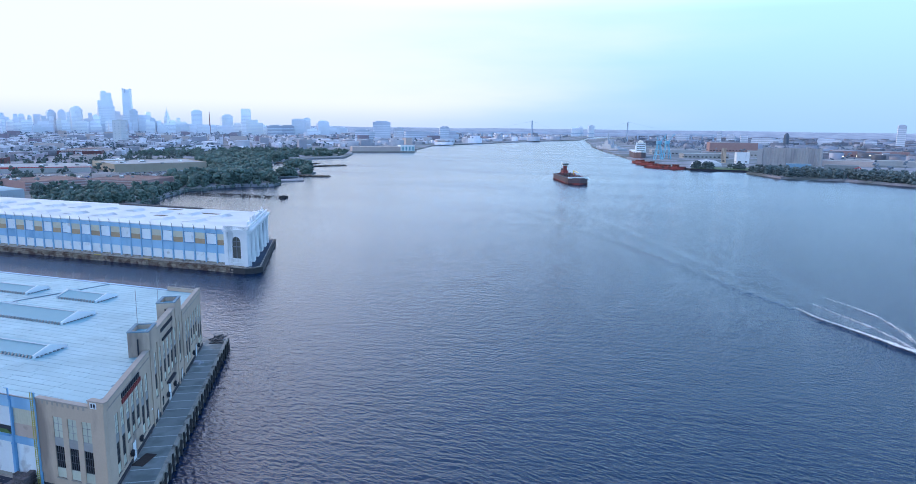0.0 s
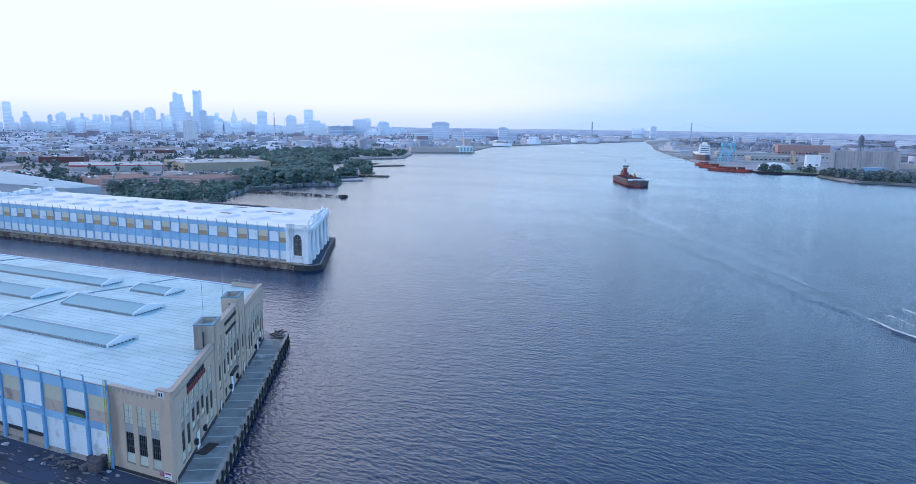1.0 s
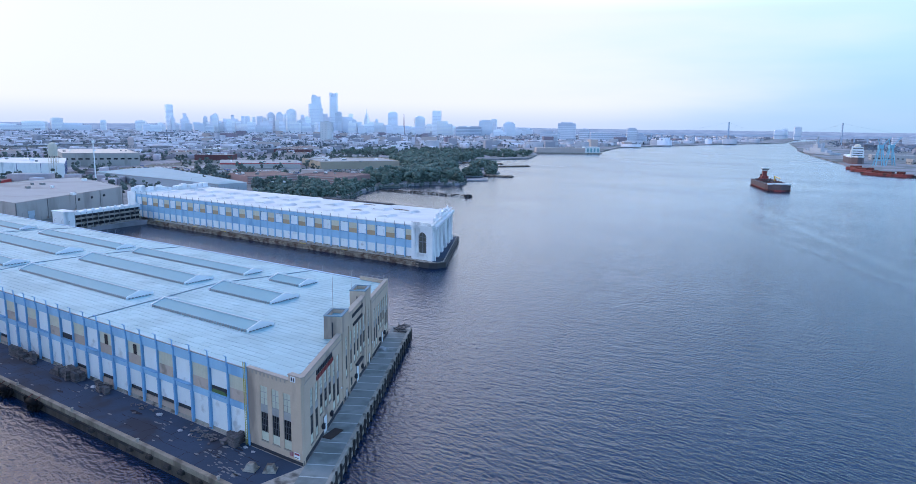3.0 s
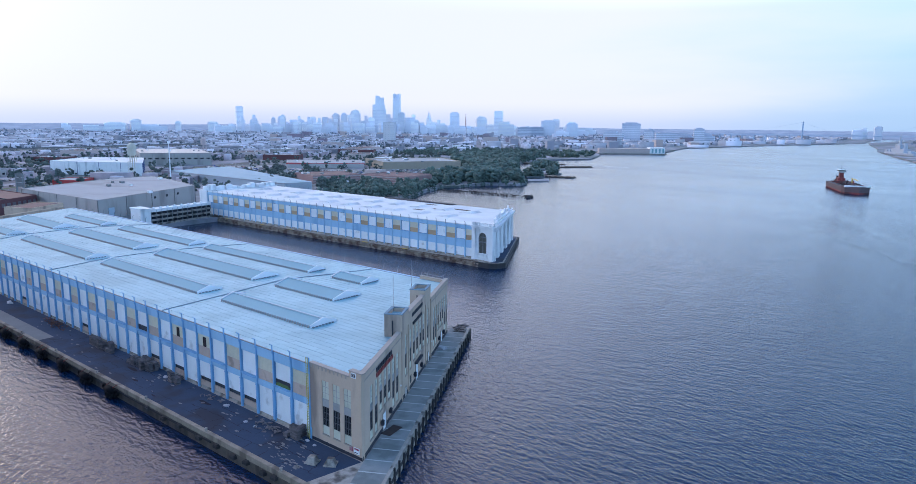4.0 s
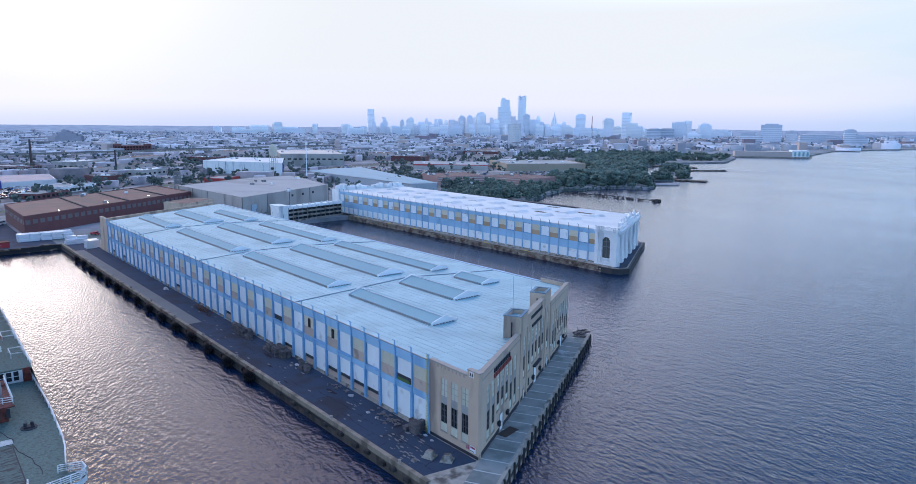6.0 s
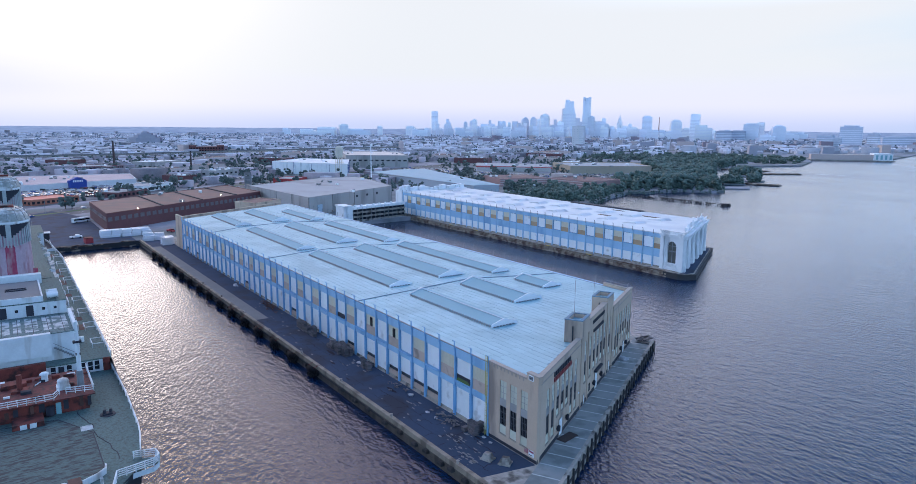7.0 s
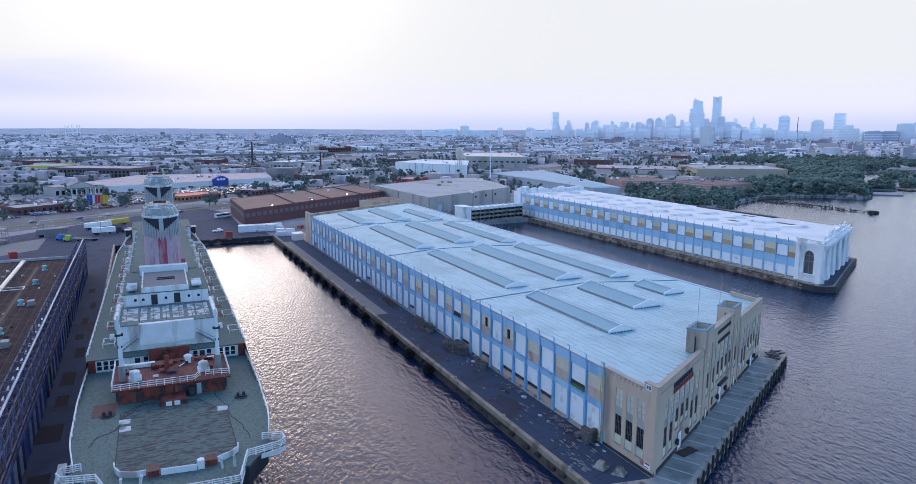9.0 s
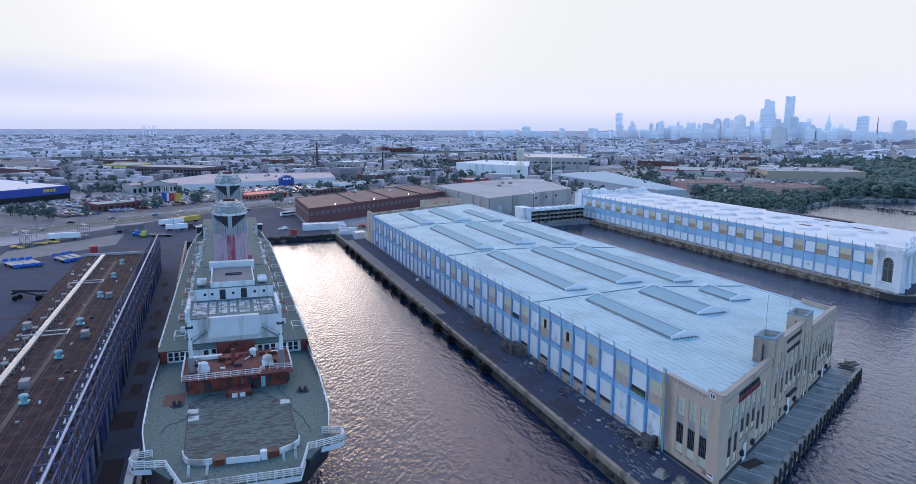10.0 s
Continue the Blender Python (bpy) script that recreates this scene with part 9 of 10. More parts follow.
def at_bearing(head, dist):
    d = heading(head, 0)
    return EYE.x + d.x * dist, EYE.y + d.y * dist


x, y = at_bearing(81.68, 1100)
stack(x, y, 37, 1.8, "tall dark brick factory chimney", paint("sooty_brick", (0.08, 0.06, 0.06), 0.85))
x, y = at_bearing(76.29, 1000)
stack(x, y, 25, 1.4, "shorter dark brick chimney by the railway", bpy.data.materials["sooty_brick"])


def water_tower(head, dist, top, label, mat_):
    x, y = at_bearing(head, dist)
    t = thing("water_tower", label, "water tower", (x, y, 2.4))
    h = top - 2.4
    part("tank", Mesh().cyl(0, 0, h * 0.62, h * 0.86, 4.6, 14).dome(0, 0, h * 0.86, 4.9, h * 0.14, 14, 4), mat_, t)
    for k in range(6):
        a = k * math.pi / 3
        part("leg", Mesh().tube((5.2 * math.cos(a), 5.2 * math.sin(a), 0), (4.2 * math.cos(a), 4.2 * math.sin(a), h * 0.62), 0.3, 6), mat_, t)
    for z in (0.25, 0.45):
        for k in range(6):
            a, b = k * math.pi / 3, (k + 1) * math.pi / 3
            part("brace", Mesh().tube((4.9 * math.cos(a), 4.9 * math.sin(a), h * z), (4.9 * math.cos(b), 4.9 * math.sin(b), h * z), 0.14, 5), mat_, t)
    part("riser", Mesh().cyl(0, 0, 0, h * 0.62, 0.7, 8), mat_, t)


water_tower(64.73, 850, 40, "pale cream water tower on legs", paint("cream_tank", (0.55, 0.52, 0.44), 0.6))
water_tower(59.59, 1250, 38, "white-topped water tower on red legs", paint("white_red_tank", (0.50, 0.42, 0.42), 0.6))
water_tower(-7.11, 1400, 57, "dark water tower beyond the silos", paint("dark_tank", (0.10, 0.13, 0.18), 0.6))
x, y = at_bearing(62.12, 700)
t = thing("light_mast", "tall white floodlight mast", "mast", (x, y, 2.4))
part("pole", Mesh().cyl(0, 0, 0, 42, 0.7, 10, 0.4), WHITE_METAL, t)
part("lamp_frame", Mesh().box(-2, -0.3, 41, 2, 0.3, 43.5), WHITE_METAL, t)
t = thing("sign_pylon", "tall grey shopping centre sign pylon", "sign", (-560, 130, 2.4), 40)
part("post", Mesh().box(-3.2, -0.6, 0, -2.4, 0.6, 16).box(2.4, -0.6, 0, 3.2, 0.6, 16), GREY_STEEL, t)
for k in range(3):
    part("panel", Mesh().box(-3.4, -0.5, 6 + k * 4, 3.4, 0.5, 9.4 + k * 4), ASPHALT_PALE, t)
# banner row by the car park
for k, col in enumerate(((0.02, 0.06, 0.36), (0.02, 0.06, 0.36), (0.55, 0.58, 0.66), (0.45, 0.03, 0.06), (0.30, 0.02, 0.06), (0.60, 0.22, 0.03), (0.62, 0.42, 0.03), (0.62, 0.44, 0.03))):
    t = thing("flag", "tall coloured banner beside the car park", "flag", (-508.5 + k * 0.6, -117.4 + k * 1.85, 2.5), 72, "banners")
    part("pole", Mesh().cyl(0, 0, 0, 8.6, 0.09, 6), GREY_STEEL, t)
    part("cloth", Mesh().box(0.1, -0.04, 1.9, 1.75, 0.04, 8.4), paint("banner_cloth", col, 0.8), t)
# elevated motorway
hw = [(-1195, -420), (-1198, -137), (-1228, 133), (-1335, 441), (-1420, 800)]
t = thing("elevated_motorway", "long grey elevated motorway on piers", "bridge", (-1228, 133, 2.4))
ht = Matrix.Translation((1228, -133, -2.4))
mm = Mesh()
for p, q_ in zip(hw, hw[1:]):
    mm.beam((*p, 11), (*q_, 11), 26, 1.6)
part("deck", mm.moved(ht), CONCRETE, t)
for (x0, y0), (x1, y1) in zip(hw, hw[1:]):
    for o_ in (-13, 13):
        part("parapet", Mesh().beam((x0 - o_, y0, 12.4), (x1 - o_, y1, 12.4), 0.5, 1.3).moved(ht), ASPHALT_PALE, t)
for (x0, y0), (x1, y1) in zip(hw, hw[1:]):
    for k in range(9):
        x, y = x0 + (x1 - x0) * k / 9, y0 + (y1 - y0) * k / 9
        for o_ in (-7, 7):
            part("pier", Mesh().box(x + o_ - 1, y - 1, 2.4, x + o_ + 1, y + 1, 10.4).moved(ht), CONCRETE, t)

# ---- on the river and the far bank ----
def hull_mesh(L, W, H, bow=0.22, stern=0.08, n=12):
    """A hull along x from the stern (-L/2) to the bow (L/2)."""
    rows = []
    for i in range(n + 1):
        f_ = i / n
        x = -L / 2 + L * f_
        k = min(1.0, (1 - f_) / bow) ** 0.6 if f_ > 1 - bow else (0.86 + 0.14 * min(1, f_ / stern))
        w = max(0.02, W / 2 * k)
        sheer = H * (1 + 0.12 * max(0, (f_ - 0.75) / 0.25))
        rows.append([(x, -w, sheer), (x, -w * 0.96, 0.2), (x, -w * 0.8, -1), (x, w * 0.8, -1), (x, w * 0.96, 0.2), (x, w, sheer)])
    m = Mesh()
    f = [(i * 6 + j, i * 6 + j + 1, i * 6 + 6 + j + 1, i * 6 + 6 + j) for i in range(n) for j in range(5)]
    f += [(i * 6 + 5, i * 6, i * 6 + 6, i * 6 + 11) for i in range(n)]
    f += [tuple(range(6))[::-1], tuple(range(n * 6, n * 6 + 6))]
    return m.add([p for r_ in rows for p in r_], f)


HULL_RED = paint("rusty_red_hull", (0.23, 0.05, 0.05), 0.7, 0.2, 6, 0.8, dirt=(0.05, 0.03, 0.03), dirt_amount=0.35)
HULL_DARK = paint("dark_brown_hull", (0.105, 0.075, 0.085), 0.6, 0.2, 6, 0.8)
barge = thing("tank_barge", "dark red tank barge pushed by a tug down the river", "barge", (-43, 724, 0), -68)
part("hull", hull_mesh(94, 25, 6.5, 0.10, 0.1), HULL_DARK, barge)
part("boot_stripe", hull_mesh(94.3, 25.3, 1.6, 0.10, 0.1), HULL_RED, barge, "red lower hull")
part("deck", Mesh().box(-45, -11.6, 6.4, 39, 11.6, 6.6), paint("dark_deck", (0.06, 0.045, 0.045), 0.8, 0.3, 3, 0.5), barge)
part("bow_rail", Mesh().box(38, -11.5, 6.6, 42, 11.5, 8.2), WHITE_METAL, barge, "white bow bulwark")
for i in range(9):
    part("deck_pipe", Mesh().tube((-34 + i * 8, -9, 7.3), (-34 + i * 8, 9, 7.3), 0.4, 6).cyl(-34 + i * 8, -4 + (i % 3) * 4, 6.6, 9.6 + (i % 2), 0.5, 8), HULL_RED if i % 2 else BLACK_OR_SHADE, barge)
part("deck_pipe", Mesh().tube((-40, 2, 7.8), (34, 2, 7.8), 0.7, 8).tube((-40, -2, 7.8), (34, -2, 7.8), 0.5, 8), BLACK_OR_SHADE, barge)
part("crane", Mesh().cyl(0, 4, 6.6, 13, 0.7, 8).tube((0, 4, 12.6), (14, 6, 11.5), 0.5, 6), YELLOW_BODY, barge)
tug = thing("tugboat", "tall red and white pusher tug behind the barge", "tugboat", (-55, 754, 0), -68)
part("hull", hull_mesh(32, 12, 5, 0.3, 0.1), HULL_DARK, tug)
part("deckhouse", Mesh().box(-8, -4.4, 5, 8, 4.4, 8.4).box(-4, -3.4, 8.4, 6, 3.4, 11.2), HULL_RED, tug)
part("tower", Mesh().box(-1, -2.0, 11.2, 4, 2.0, 17.0), HULL_RED, tug)
part("wheelhouse", Mesh().prism([(-2, -3), (5, -3), (5, 3), (-2, 3)], 17, 20, [(-2.4, -3.4), (5.6, -3.4), (5.6, 3.4), (-2.4, 3.4)]), WHITE_METAL, tug)
part("wheelhouse_window", Mesh().box(-2.5, -3.5, 18.2, 5.7, 3.5, 19.3), DARK_GLASS, tug)
part("mast", Mesh().cyl(0, 0, 20, 28, 0.25, 6, 0.1).box(-0.2, -2, 25, 0.2, 2, 25.3), GREY_STEEL, tug)
part("funnel", Mesh().box(-7, -3, 8.4, -4, -1.4, 13).box(-7, 1.4, 8.4, -4, 3, 13), BLACK_OR_SHADE, tug)

cargo = thing("cargo_ship", "white and blue cargo ship moored at the far bank", "ship", (-12, 1410, 0), -81)
part("hull", hull_mesh(150, 25, 13, 0.15), HULL_DARK, cargo)
part("boot_stripe", hull_mesh(150.4, 25.3, 3, 0.15), HULL_RED, cargo)
part("bulwark", hull_mesh(149, 24.6, 15.5, 0.15), WHITE_METAL, cargo)
part("superstructure", Mesh().box(40, -10, 13, 62, 10, 27).box(44, -9, 27, 58, 9, 33), WHITE_METAL, cargo)
for z in (17, 21, 25, 30):
    part("window_row", Mesh().box(62.0, -8, z, 62.2, 8, z + 1.2), DARK_GLASS, cargo)
for x in (-40, -10, 20):
    part("deck_crane", Mesh().cyl(x, 0, 15, 32, 1.6, 10).tube((x, 0, 31), (x + 22, 0, 24), 0.8, 6), SHIP_WHITE, cargo)
part("radome", Mesh().dome(50, 0, 33, 6.0, 5.5, 14, 4), paint("cream_dome", (0.70, 0.68, 0.60), 0.5), cargo)
warship = thing("museum_warship", "pale grey old warship moored by the far bank", "ship", (-125, 1900, 0), 115)
part("hull", hull_mesh(230, 30, 7, 0.35), paint("pale_grey_hull", (0.38, 0.43, 0.50), 0.7), warship)
part("superstructure", Mesh().box(-40, -8, 7, 40, 8, 16).box(-10, -6, 16, 22, 6, 26).cyl(8, 0, 26, 44, 3.5, 10, 2).cyl(-28, 0, 16, 30, 4, 10), bpy.data.materials["pale_grey_hull"], warship)
part("mast", Mesh().cyl(6, 0, 44, 56, 0.8, 8, 0.4), bpy.data.materials["pale_grey_hull"], warship)
for x in (62, 84, -70):
    part("turret", Mesh().box(x - 8, -6, 7, x + 6, 6, 12).tube((x + 6, -2, 10), (x + 22, -2, 11), 0.7, 6).tube((x + 6, 2, 10), (x + 22, 2, 11), 0.7, 6), bpy.data.materials["pale_grey_hull"], warship)
CYAN = paint("pale_turquoise_crane", (0.20, 0.45, 0.60), 0.6)
for x, y in ((34, 1300), (48, 1345)):
    t = thing("dock_crane", "pale turquoise harbour crane on the quay", "crane", (x, y, 2.4), 20, "harbour cranes")
    for dx in (-7, 7):
        for dy in (-7, 7):
            part("leg", Mesh().tube((dx, dy, 0), (dx * 0.3, dy * 0.3, 32), 0.9, 6), CYAN, t)
    for z in (10, 20):
        k_ = 1 - 0.7 * z / 32
        part("tie", Mesh().beam((-7 * k_, -7 * k_, z), (7 * k_, -7 * k_, z), 0.8, 0.8).beam((-7 * k_, 7 * k_, z), (7 * k_, 7 * k_, z), 0.8, 0.8).beam((-7 * k_, -7 * k_, z), (-7 * k_, 7 * k_, z), 0.8, 0.8), CYAN, t)
    part("cab", Mesh().box(-4, -4, 30, 4, 4, 36), CYAN, t)
    part("jib", Mesh().tube((2, 0, 34), (16, 4, 50), 0.8, 6, 0.4).tube((-2, 0, 36), (-5, 0, 46), 0.6, 6), CYAN, t)
for dx, dy, l_, w_, a in ((56, 1048, 70, 16, -28), (24, 1130, 44, 14, -40), (8, 1185, 40, 12, -55)):
    t = thing("work_barge", "low rust-red deck barge at the far quay", "barge", (dx, dy, 0), a, "far barges")
    part("hull", hull_mesh(l_, w_, 4, 0.1, 0.1), HULL_RED, t)
    part("deck_clutter", Mesh().box(-l_ * 0.3, -w_ * 0.25, 4, l_ * 0.1, w_ * 0.2, 6.5).box(l_ * 0.2, -w_ * 0.3, 4, l_ * 0.32, w_ * 0.1, 7.5), RUST, t)
silo = thing("grain_silo", "long row of pale concrete grain silos", "silo", (258, 1212, 2.4), -9)
SILO = paint("pale_silo_concrete", (0.36, 0.35, 0.36), 0.9, 0.1, 5, 0.8, dirt=(0.27, 0.27, 0.29), dirt_amount=0.3, streaks=0.15)
for k in range(22):
    part("silo_tube", Mesh().cyl(-44.1 + k * 4.2, -2.2, 0, 28.6 + 0.5 * (k // 6 % 2), 2.75, 14), SILO, silo)
part("head_house", Mesh().box(-46, -2, 0, 46, 6, 29.5).box(-54, -8, 0, -46.2, 8, 27), SILO, silo)
# the brick factories here borrow paler pink brick as painted haze
for x, y, w, d, h, a, col, lab in ((180, 1230, 22, 14, 20, 10, STUCCO, "white mill building on the far bank"), (150, 1240, 8, 8, 26, 0, BRICK_TAN, "tan tower on the far bank"), (248, 1060, 34, 22, 10, -9, paint("blue_shed_roof", (0.16, 0.30, 0.44), 0.6), "blue-roofed shed on the far bank"), (310, 1080, 46, 18, 9, -12, GREY_STEEL, "grey open steel shed on the far bank"),
                                   (330, 1250, 120, 30, 9, -8, PINK_BAND, "long low warehouse on the far bank"), (430, 1300, 140, 40, 9, -8, HALL_ROOF, "long low warehouse on the far bank"), (120, 1420, 90, 40, 10, 15, HALL_WALL, "grey warehouse on the far bank"), (60, 1600, 110, 50, 11, 10, HALL_ROOF, "low pale warehouse on the far bank"), (300, 1600, 160, 60, 12, 0, HALL_WALL, "low grey warehouse on the far bank"), (480, 1700, 150, 60, 14, 0, PINK, "brick factory on the far bank"), (200, 1900, 120, 70, 24, 5, PINK, "tall brick factory on the far bank")):
    c_, s_ = math.cos(radians(a)), math.sin(radians(a))
    block("bank_building", lab, "warehouse", [(x + c_ * u - s_ * v_, y + s_ * u + c_ * v_) for u, v_ in ((-w / 2, -d / 2), (w / 2, -d / 2), (w / 2, d / 2), (-w / 2, d / 2))], 2.4 + h, col, HALL_ROOF if col is not ROOF_80 else ROOF_78, 0.4, windows=(4, 4, ((5, 7),)) if h > 9 else None)
salt = Mesh()
v_, f_ = leaf_ball(2)
salt.add([(118 + p[0] * 26, 1120 + p[1] * 14, 2.2 + max(0, p[2]) * 11) for p in v_], [tuple(q_) for q_ in f_])
solid("salt_pile", salt, paint("white_road_salt", (0.60, 0.60, 0.60), 0.8, 0.06, 5, 1), "pale heap of road salt on the far quay", "salt heap")
t = thing("storage_dome", "white fabric storage dome near the far shore", "tent", (352, 905, 2.4))
part("cover", Mesh().dome(0, 0, 0, 12, 9, 16, 5), WHITE_METAL, t)
t = thing("excavator", "orange-red dredging crane on the far bank", "crane", (300, 1010, 2.4), 15)
part("body", Mesh().box(-6, -3, 1.5, 6, 3, 5), RED_BOX, t)
part("boom", Mesh().beam((4, 0, 4), (20, 0, 9), 1.2, 1.2).beam((20, 0, 9), (28, 0, 4), 0.9, 0.9), RED_BOX, t)
part("track", Mesh().box(-6, -3.4, 0, 6, -2, 1.5).box(-6, 2, 0, 6, 3.4, 1.5), RUBBER, t)
solid("grass_far_bank", Mesh().prism(ccw([(94, 1030), (184, 1014), (190, 1040), (200, 1090), (110, 1080)]), 2.4, 2.56), GRASS, "strip of green lawn on the far quay", kind="structure")
solid("quay_far_bank", Mesh().prism(ccw([(36, 1116), (92, 1022.5), (186, 1008.5), (186, 1011), (93, 1026), (38, 1119)]), -1, 2.7), BLACK_OR_SHADE, "dark far quay wall", kind="structure")
for k in range(10):
    t = thing("light_pole", "lit yard lamp on the far bank", "street lamp", (360 + k * 34, 1340 + (k * 53) % 160, 2.4), 0, "far yard lamps")
    part("pole", Mesh().cyl(0, 0, 0, 12, 0.2, 6), GREY_STEEL, t)
    part("bulb", Mesh().dome(0, 0, 12, 0.9, 0.9, 8, 3), LAMP_GLOW, t)
sp = np.concatenate([scatter([(338, 826), (276, 880), (206, 896), (174, 984), (190, 1006), (230, 990), (330, 940), (420, 860)], 430, 81), scatter([(96, 1030), (128, 1024), (130, 1045), (100, 1050)], 22, 82), scatter([(150, 1040), (170, 1036), (176, 1060), (155, 1066)], 14, 83)])
woods("far_bank_scrub", sp, np.random.default_rng(84).uniform(6, 13, len(sp)), LEAF_BANK, "dark scrub and trees on the far shore", 85, clumps=14, fine=0.9)
sp = scatter([(420, 900), (340, 1100), (300, 1500), (100, 1900), (-100, 2300), (-250, 3200), (-200, 4300), (1500, 4300), (1500, 1000)], 2400, 86)
b_, d_ = bearing(sp)
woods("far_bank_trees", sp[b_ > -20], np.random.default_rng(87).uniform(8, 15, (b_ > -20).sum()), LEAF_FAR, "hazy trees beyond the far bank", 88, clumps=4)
sp = scatter([(460, 1300), (300, 1750), (80, 2100), (-120, 2500), (-200, 4300), (1500, 4300), (1500, 1300)], 900, 90)
b_, d_ = bearing(sp)
sp = sp[b_ > -20]
g_ = np.random.default_rng(91)
n = len(sp)
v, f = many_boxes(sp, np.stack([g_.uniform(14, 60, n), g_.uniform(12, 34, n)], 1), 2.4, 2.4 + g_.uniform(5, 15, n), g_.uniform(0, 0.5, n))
# wall colour greyed towards blue to paint haze over the far bank
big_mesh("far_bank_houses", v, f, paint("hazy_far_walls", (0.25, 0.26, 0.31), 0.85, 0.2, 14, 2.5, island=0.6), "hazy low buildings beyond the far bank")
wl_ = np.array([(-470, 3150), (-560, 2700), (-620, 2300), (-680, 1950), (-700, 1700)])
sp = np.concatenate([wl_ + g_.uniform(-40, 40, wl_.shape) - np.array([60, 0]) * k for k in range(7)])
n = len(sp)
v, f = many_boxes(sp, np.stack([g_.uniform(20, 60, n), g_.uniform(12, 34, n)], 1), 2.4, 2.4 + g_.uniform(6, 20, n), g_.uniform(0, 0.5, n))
big_mesh("quayside_houses", v, f, ROW_ROOF, "haze-paled low buildings along the far quays")

# suspension bridge across the distance
br = thing("suspension_bridge", "hazy grey-blue suspension bridge with two tall towers", "bridge", (-300, 3050, 0))
# steel colour paled and blued as painted haze
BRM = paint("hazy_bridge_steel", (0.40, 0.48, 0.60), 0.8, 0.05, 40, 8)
bo = Matrix.Translation((300, -3050, 0))
bx0, by0 = at_bearing(12.41, 3200)
bx1, by1 = at_bearing(4.67, 3200)
A_, B_ = Vector((bx0, by0, 0)), Vector((bx1, by1, 0))
ax = (B_ - A_).normalized()
sd = Vector((-ax.y, ax.x, 0)) * 9
for c in (A_, B_):
    tm = Mesh()
    for s in (-1, 1):
        tm.tube(c + sd * s, c + sd * s + Vector((0, 0, 90)), 3.2, 6, 2.4)
    for z in (36, 60, 76, 88):
        tm.beam(c - sd + Vector((0, 0, z)), c + sd + Vector((0, 0, z)), 3, 3)
    for z0, z1 in ((38, 60), (60, 76)):
        tm.beam(c - sd + Vector((0, 0, z0)), c + sd + Vector((0, 0, z1)), 1.5, 1.5).beam(c + sd + Vector((0, 0, z0)), c - sd + Vector((0, 0, z1)), 1.5, 1.5)
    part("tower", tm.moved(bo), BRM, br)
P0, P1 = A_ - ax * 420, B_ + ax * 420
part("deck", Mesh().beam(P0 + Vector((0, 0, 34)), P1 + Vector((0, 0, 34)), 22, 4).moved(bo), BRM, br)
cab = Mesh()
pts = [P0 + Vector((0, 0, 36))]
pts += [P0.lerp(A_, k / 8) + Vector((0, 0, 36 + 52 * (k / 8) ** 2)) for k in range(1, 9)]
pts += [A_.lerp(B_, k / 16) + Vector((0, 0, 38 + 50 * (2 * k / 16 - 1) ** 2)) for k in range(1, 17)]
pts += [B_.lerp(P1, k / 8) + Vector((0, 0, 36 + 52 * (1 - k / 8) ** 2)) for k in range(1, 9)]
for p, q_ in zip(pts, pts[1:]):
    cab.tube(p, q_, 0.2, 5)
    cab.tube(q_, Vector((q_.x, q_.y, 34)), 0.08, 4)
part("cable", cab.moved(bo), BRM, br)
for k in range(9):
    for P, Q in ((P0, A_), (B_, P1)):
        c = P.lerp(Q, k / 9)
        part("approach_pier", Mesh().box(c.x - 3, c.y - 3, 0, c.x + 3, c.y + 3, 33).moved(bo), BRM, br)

# landmark tower with a clock, slab block, long domed building and radio mast
x, y = at_bearing(41.57, 4300)
t = thing("clock_tower", "hazy stone city hall tower with a pointed top", "tower", (x, y, 2.4))
part("shaft", Mesh().box(-12, -12, 0, 12, 12, 92), TOWER[2], t)
part("belfry", Mesh().prism([(-9, -9), (9, -9), (9, 9), (-9, 9)], 92, 116, [(-6, -6), (6, -6), (6, 6), (-6, 6)]), TOWER[2], t)
part("spire", Mesh().cyl(0, 0, 116, 136, 6, 10, 1.2).cyl(0, 0, 136, 148, 1.2, 6, 0.6), TOWER[2], t)
x, y = at_bearing(38.49, 3800)
t = thing("radio_mast", "thin lattice radio mast in the haze", "mast", (x, y, 2.4))
part("mast", Mesh().tube((-4, 0, 0), (0, 0, 118), 1.0, 4).tube((4, 0, 0), (0, 0, 118), 1.0, 4).tube((0, 5, 0), (0, 0, 118), 1.0, 4), RUST, t)
x, y = at_bearing(44.83, 2300)
t = thing("apartment_slab", "tall white slab apartment tower", "building", (x, y, 2.4), 44)
part("shaft", Mesh().box(-21, -9, 0, -7.4, 9, 66).box(-7, -9.5, 0, 7, 9.5, 68).box(7.4, -9, 0, 21, 9, 66), paint("pale_concrete_slab_tower", (0.55, 0.56, 0.58), 0.8), t)
for k in range(18):
    part("balcony_band", Mesh().box(-20, 9, 3 + k * 3.5, 20, 9.3, 4.4 + k * 3.5).box(-20, -9.8, 3 + k * 3.5, 20, -9.0, 4.4 + k * 3.5), TOWER_BAND, t)
x, y = at_bearing(79.29, 2300)
t = thing("stepped_church", "broad stepped dark building with a cupola", "church", (x, y, 2.4), 80)
# haze is mixed into this dark brick colour
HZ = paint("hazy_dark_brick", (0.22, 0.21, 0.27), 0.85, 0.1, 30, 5)
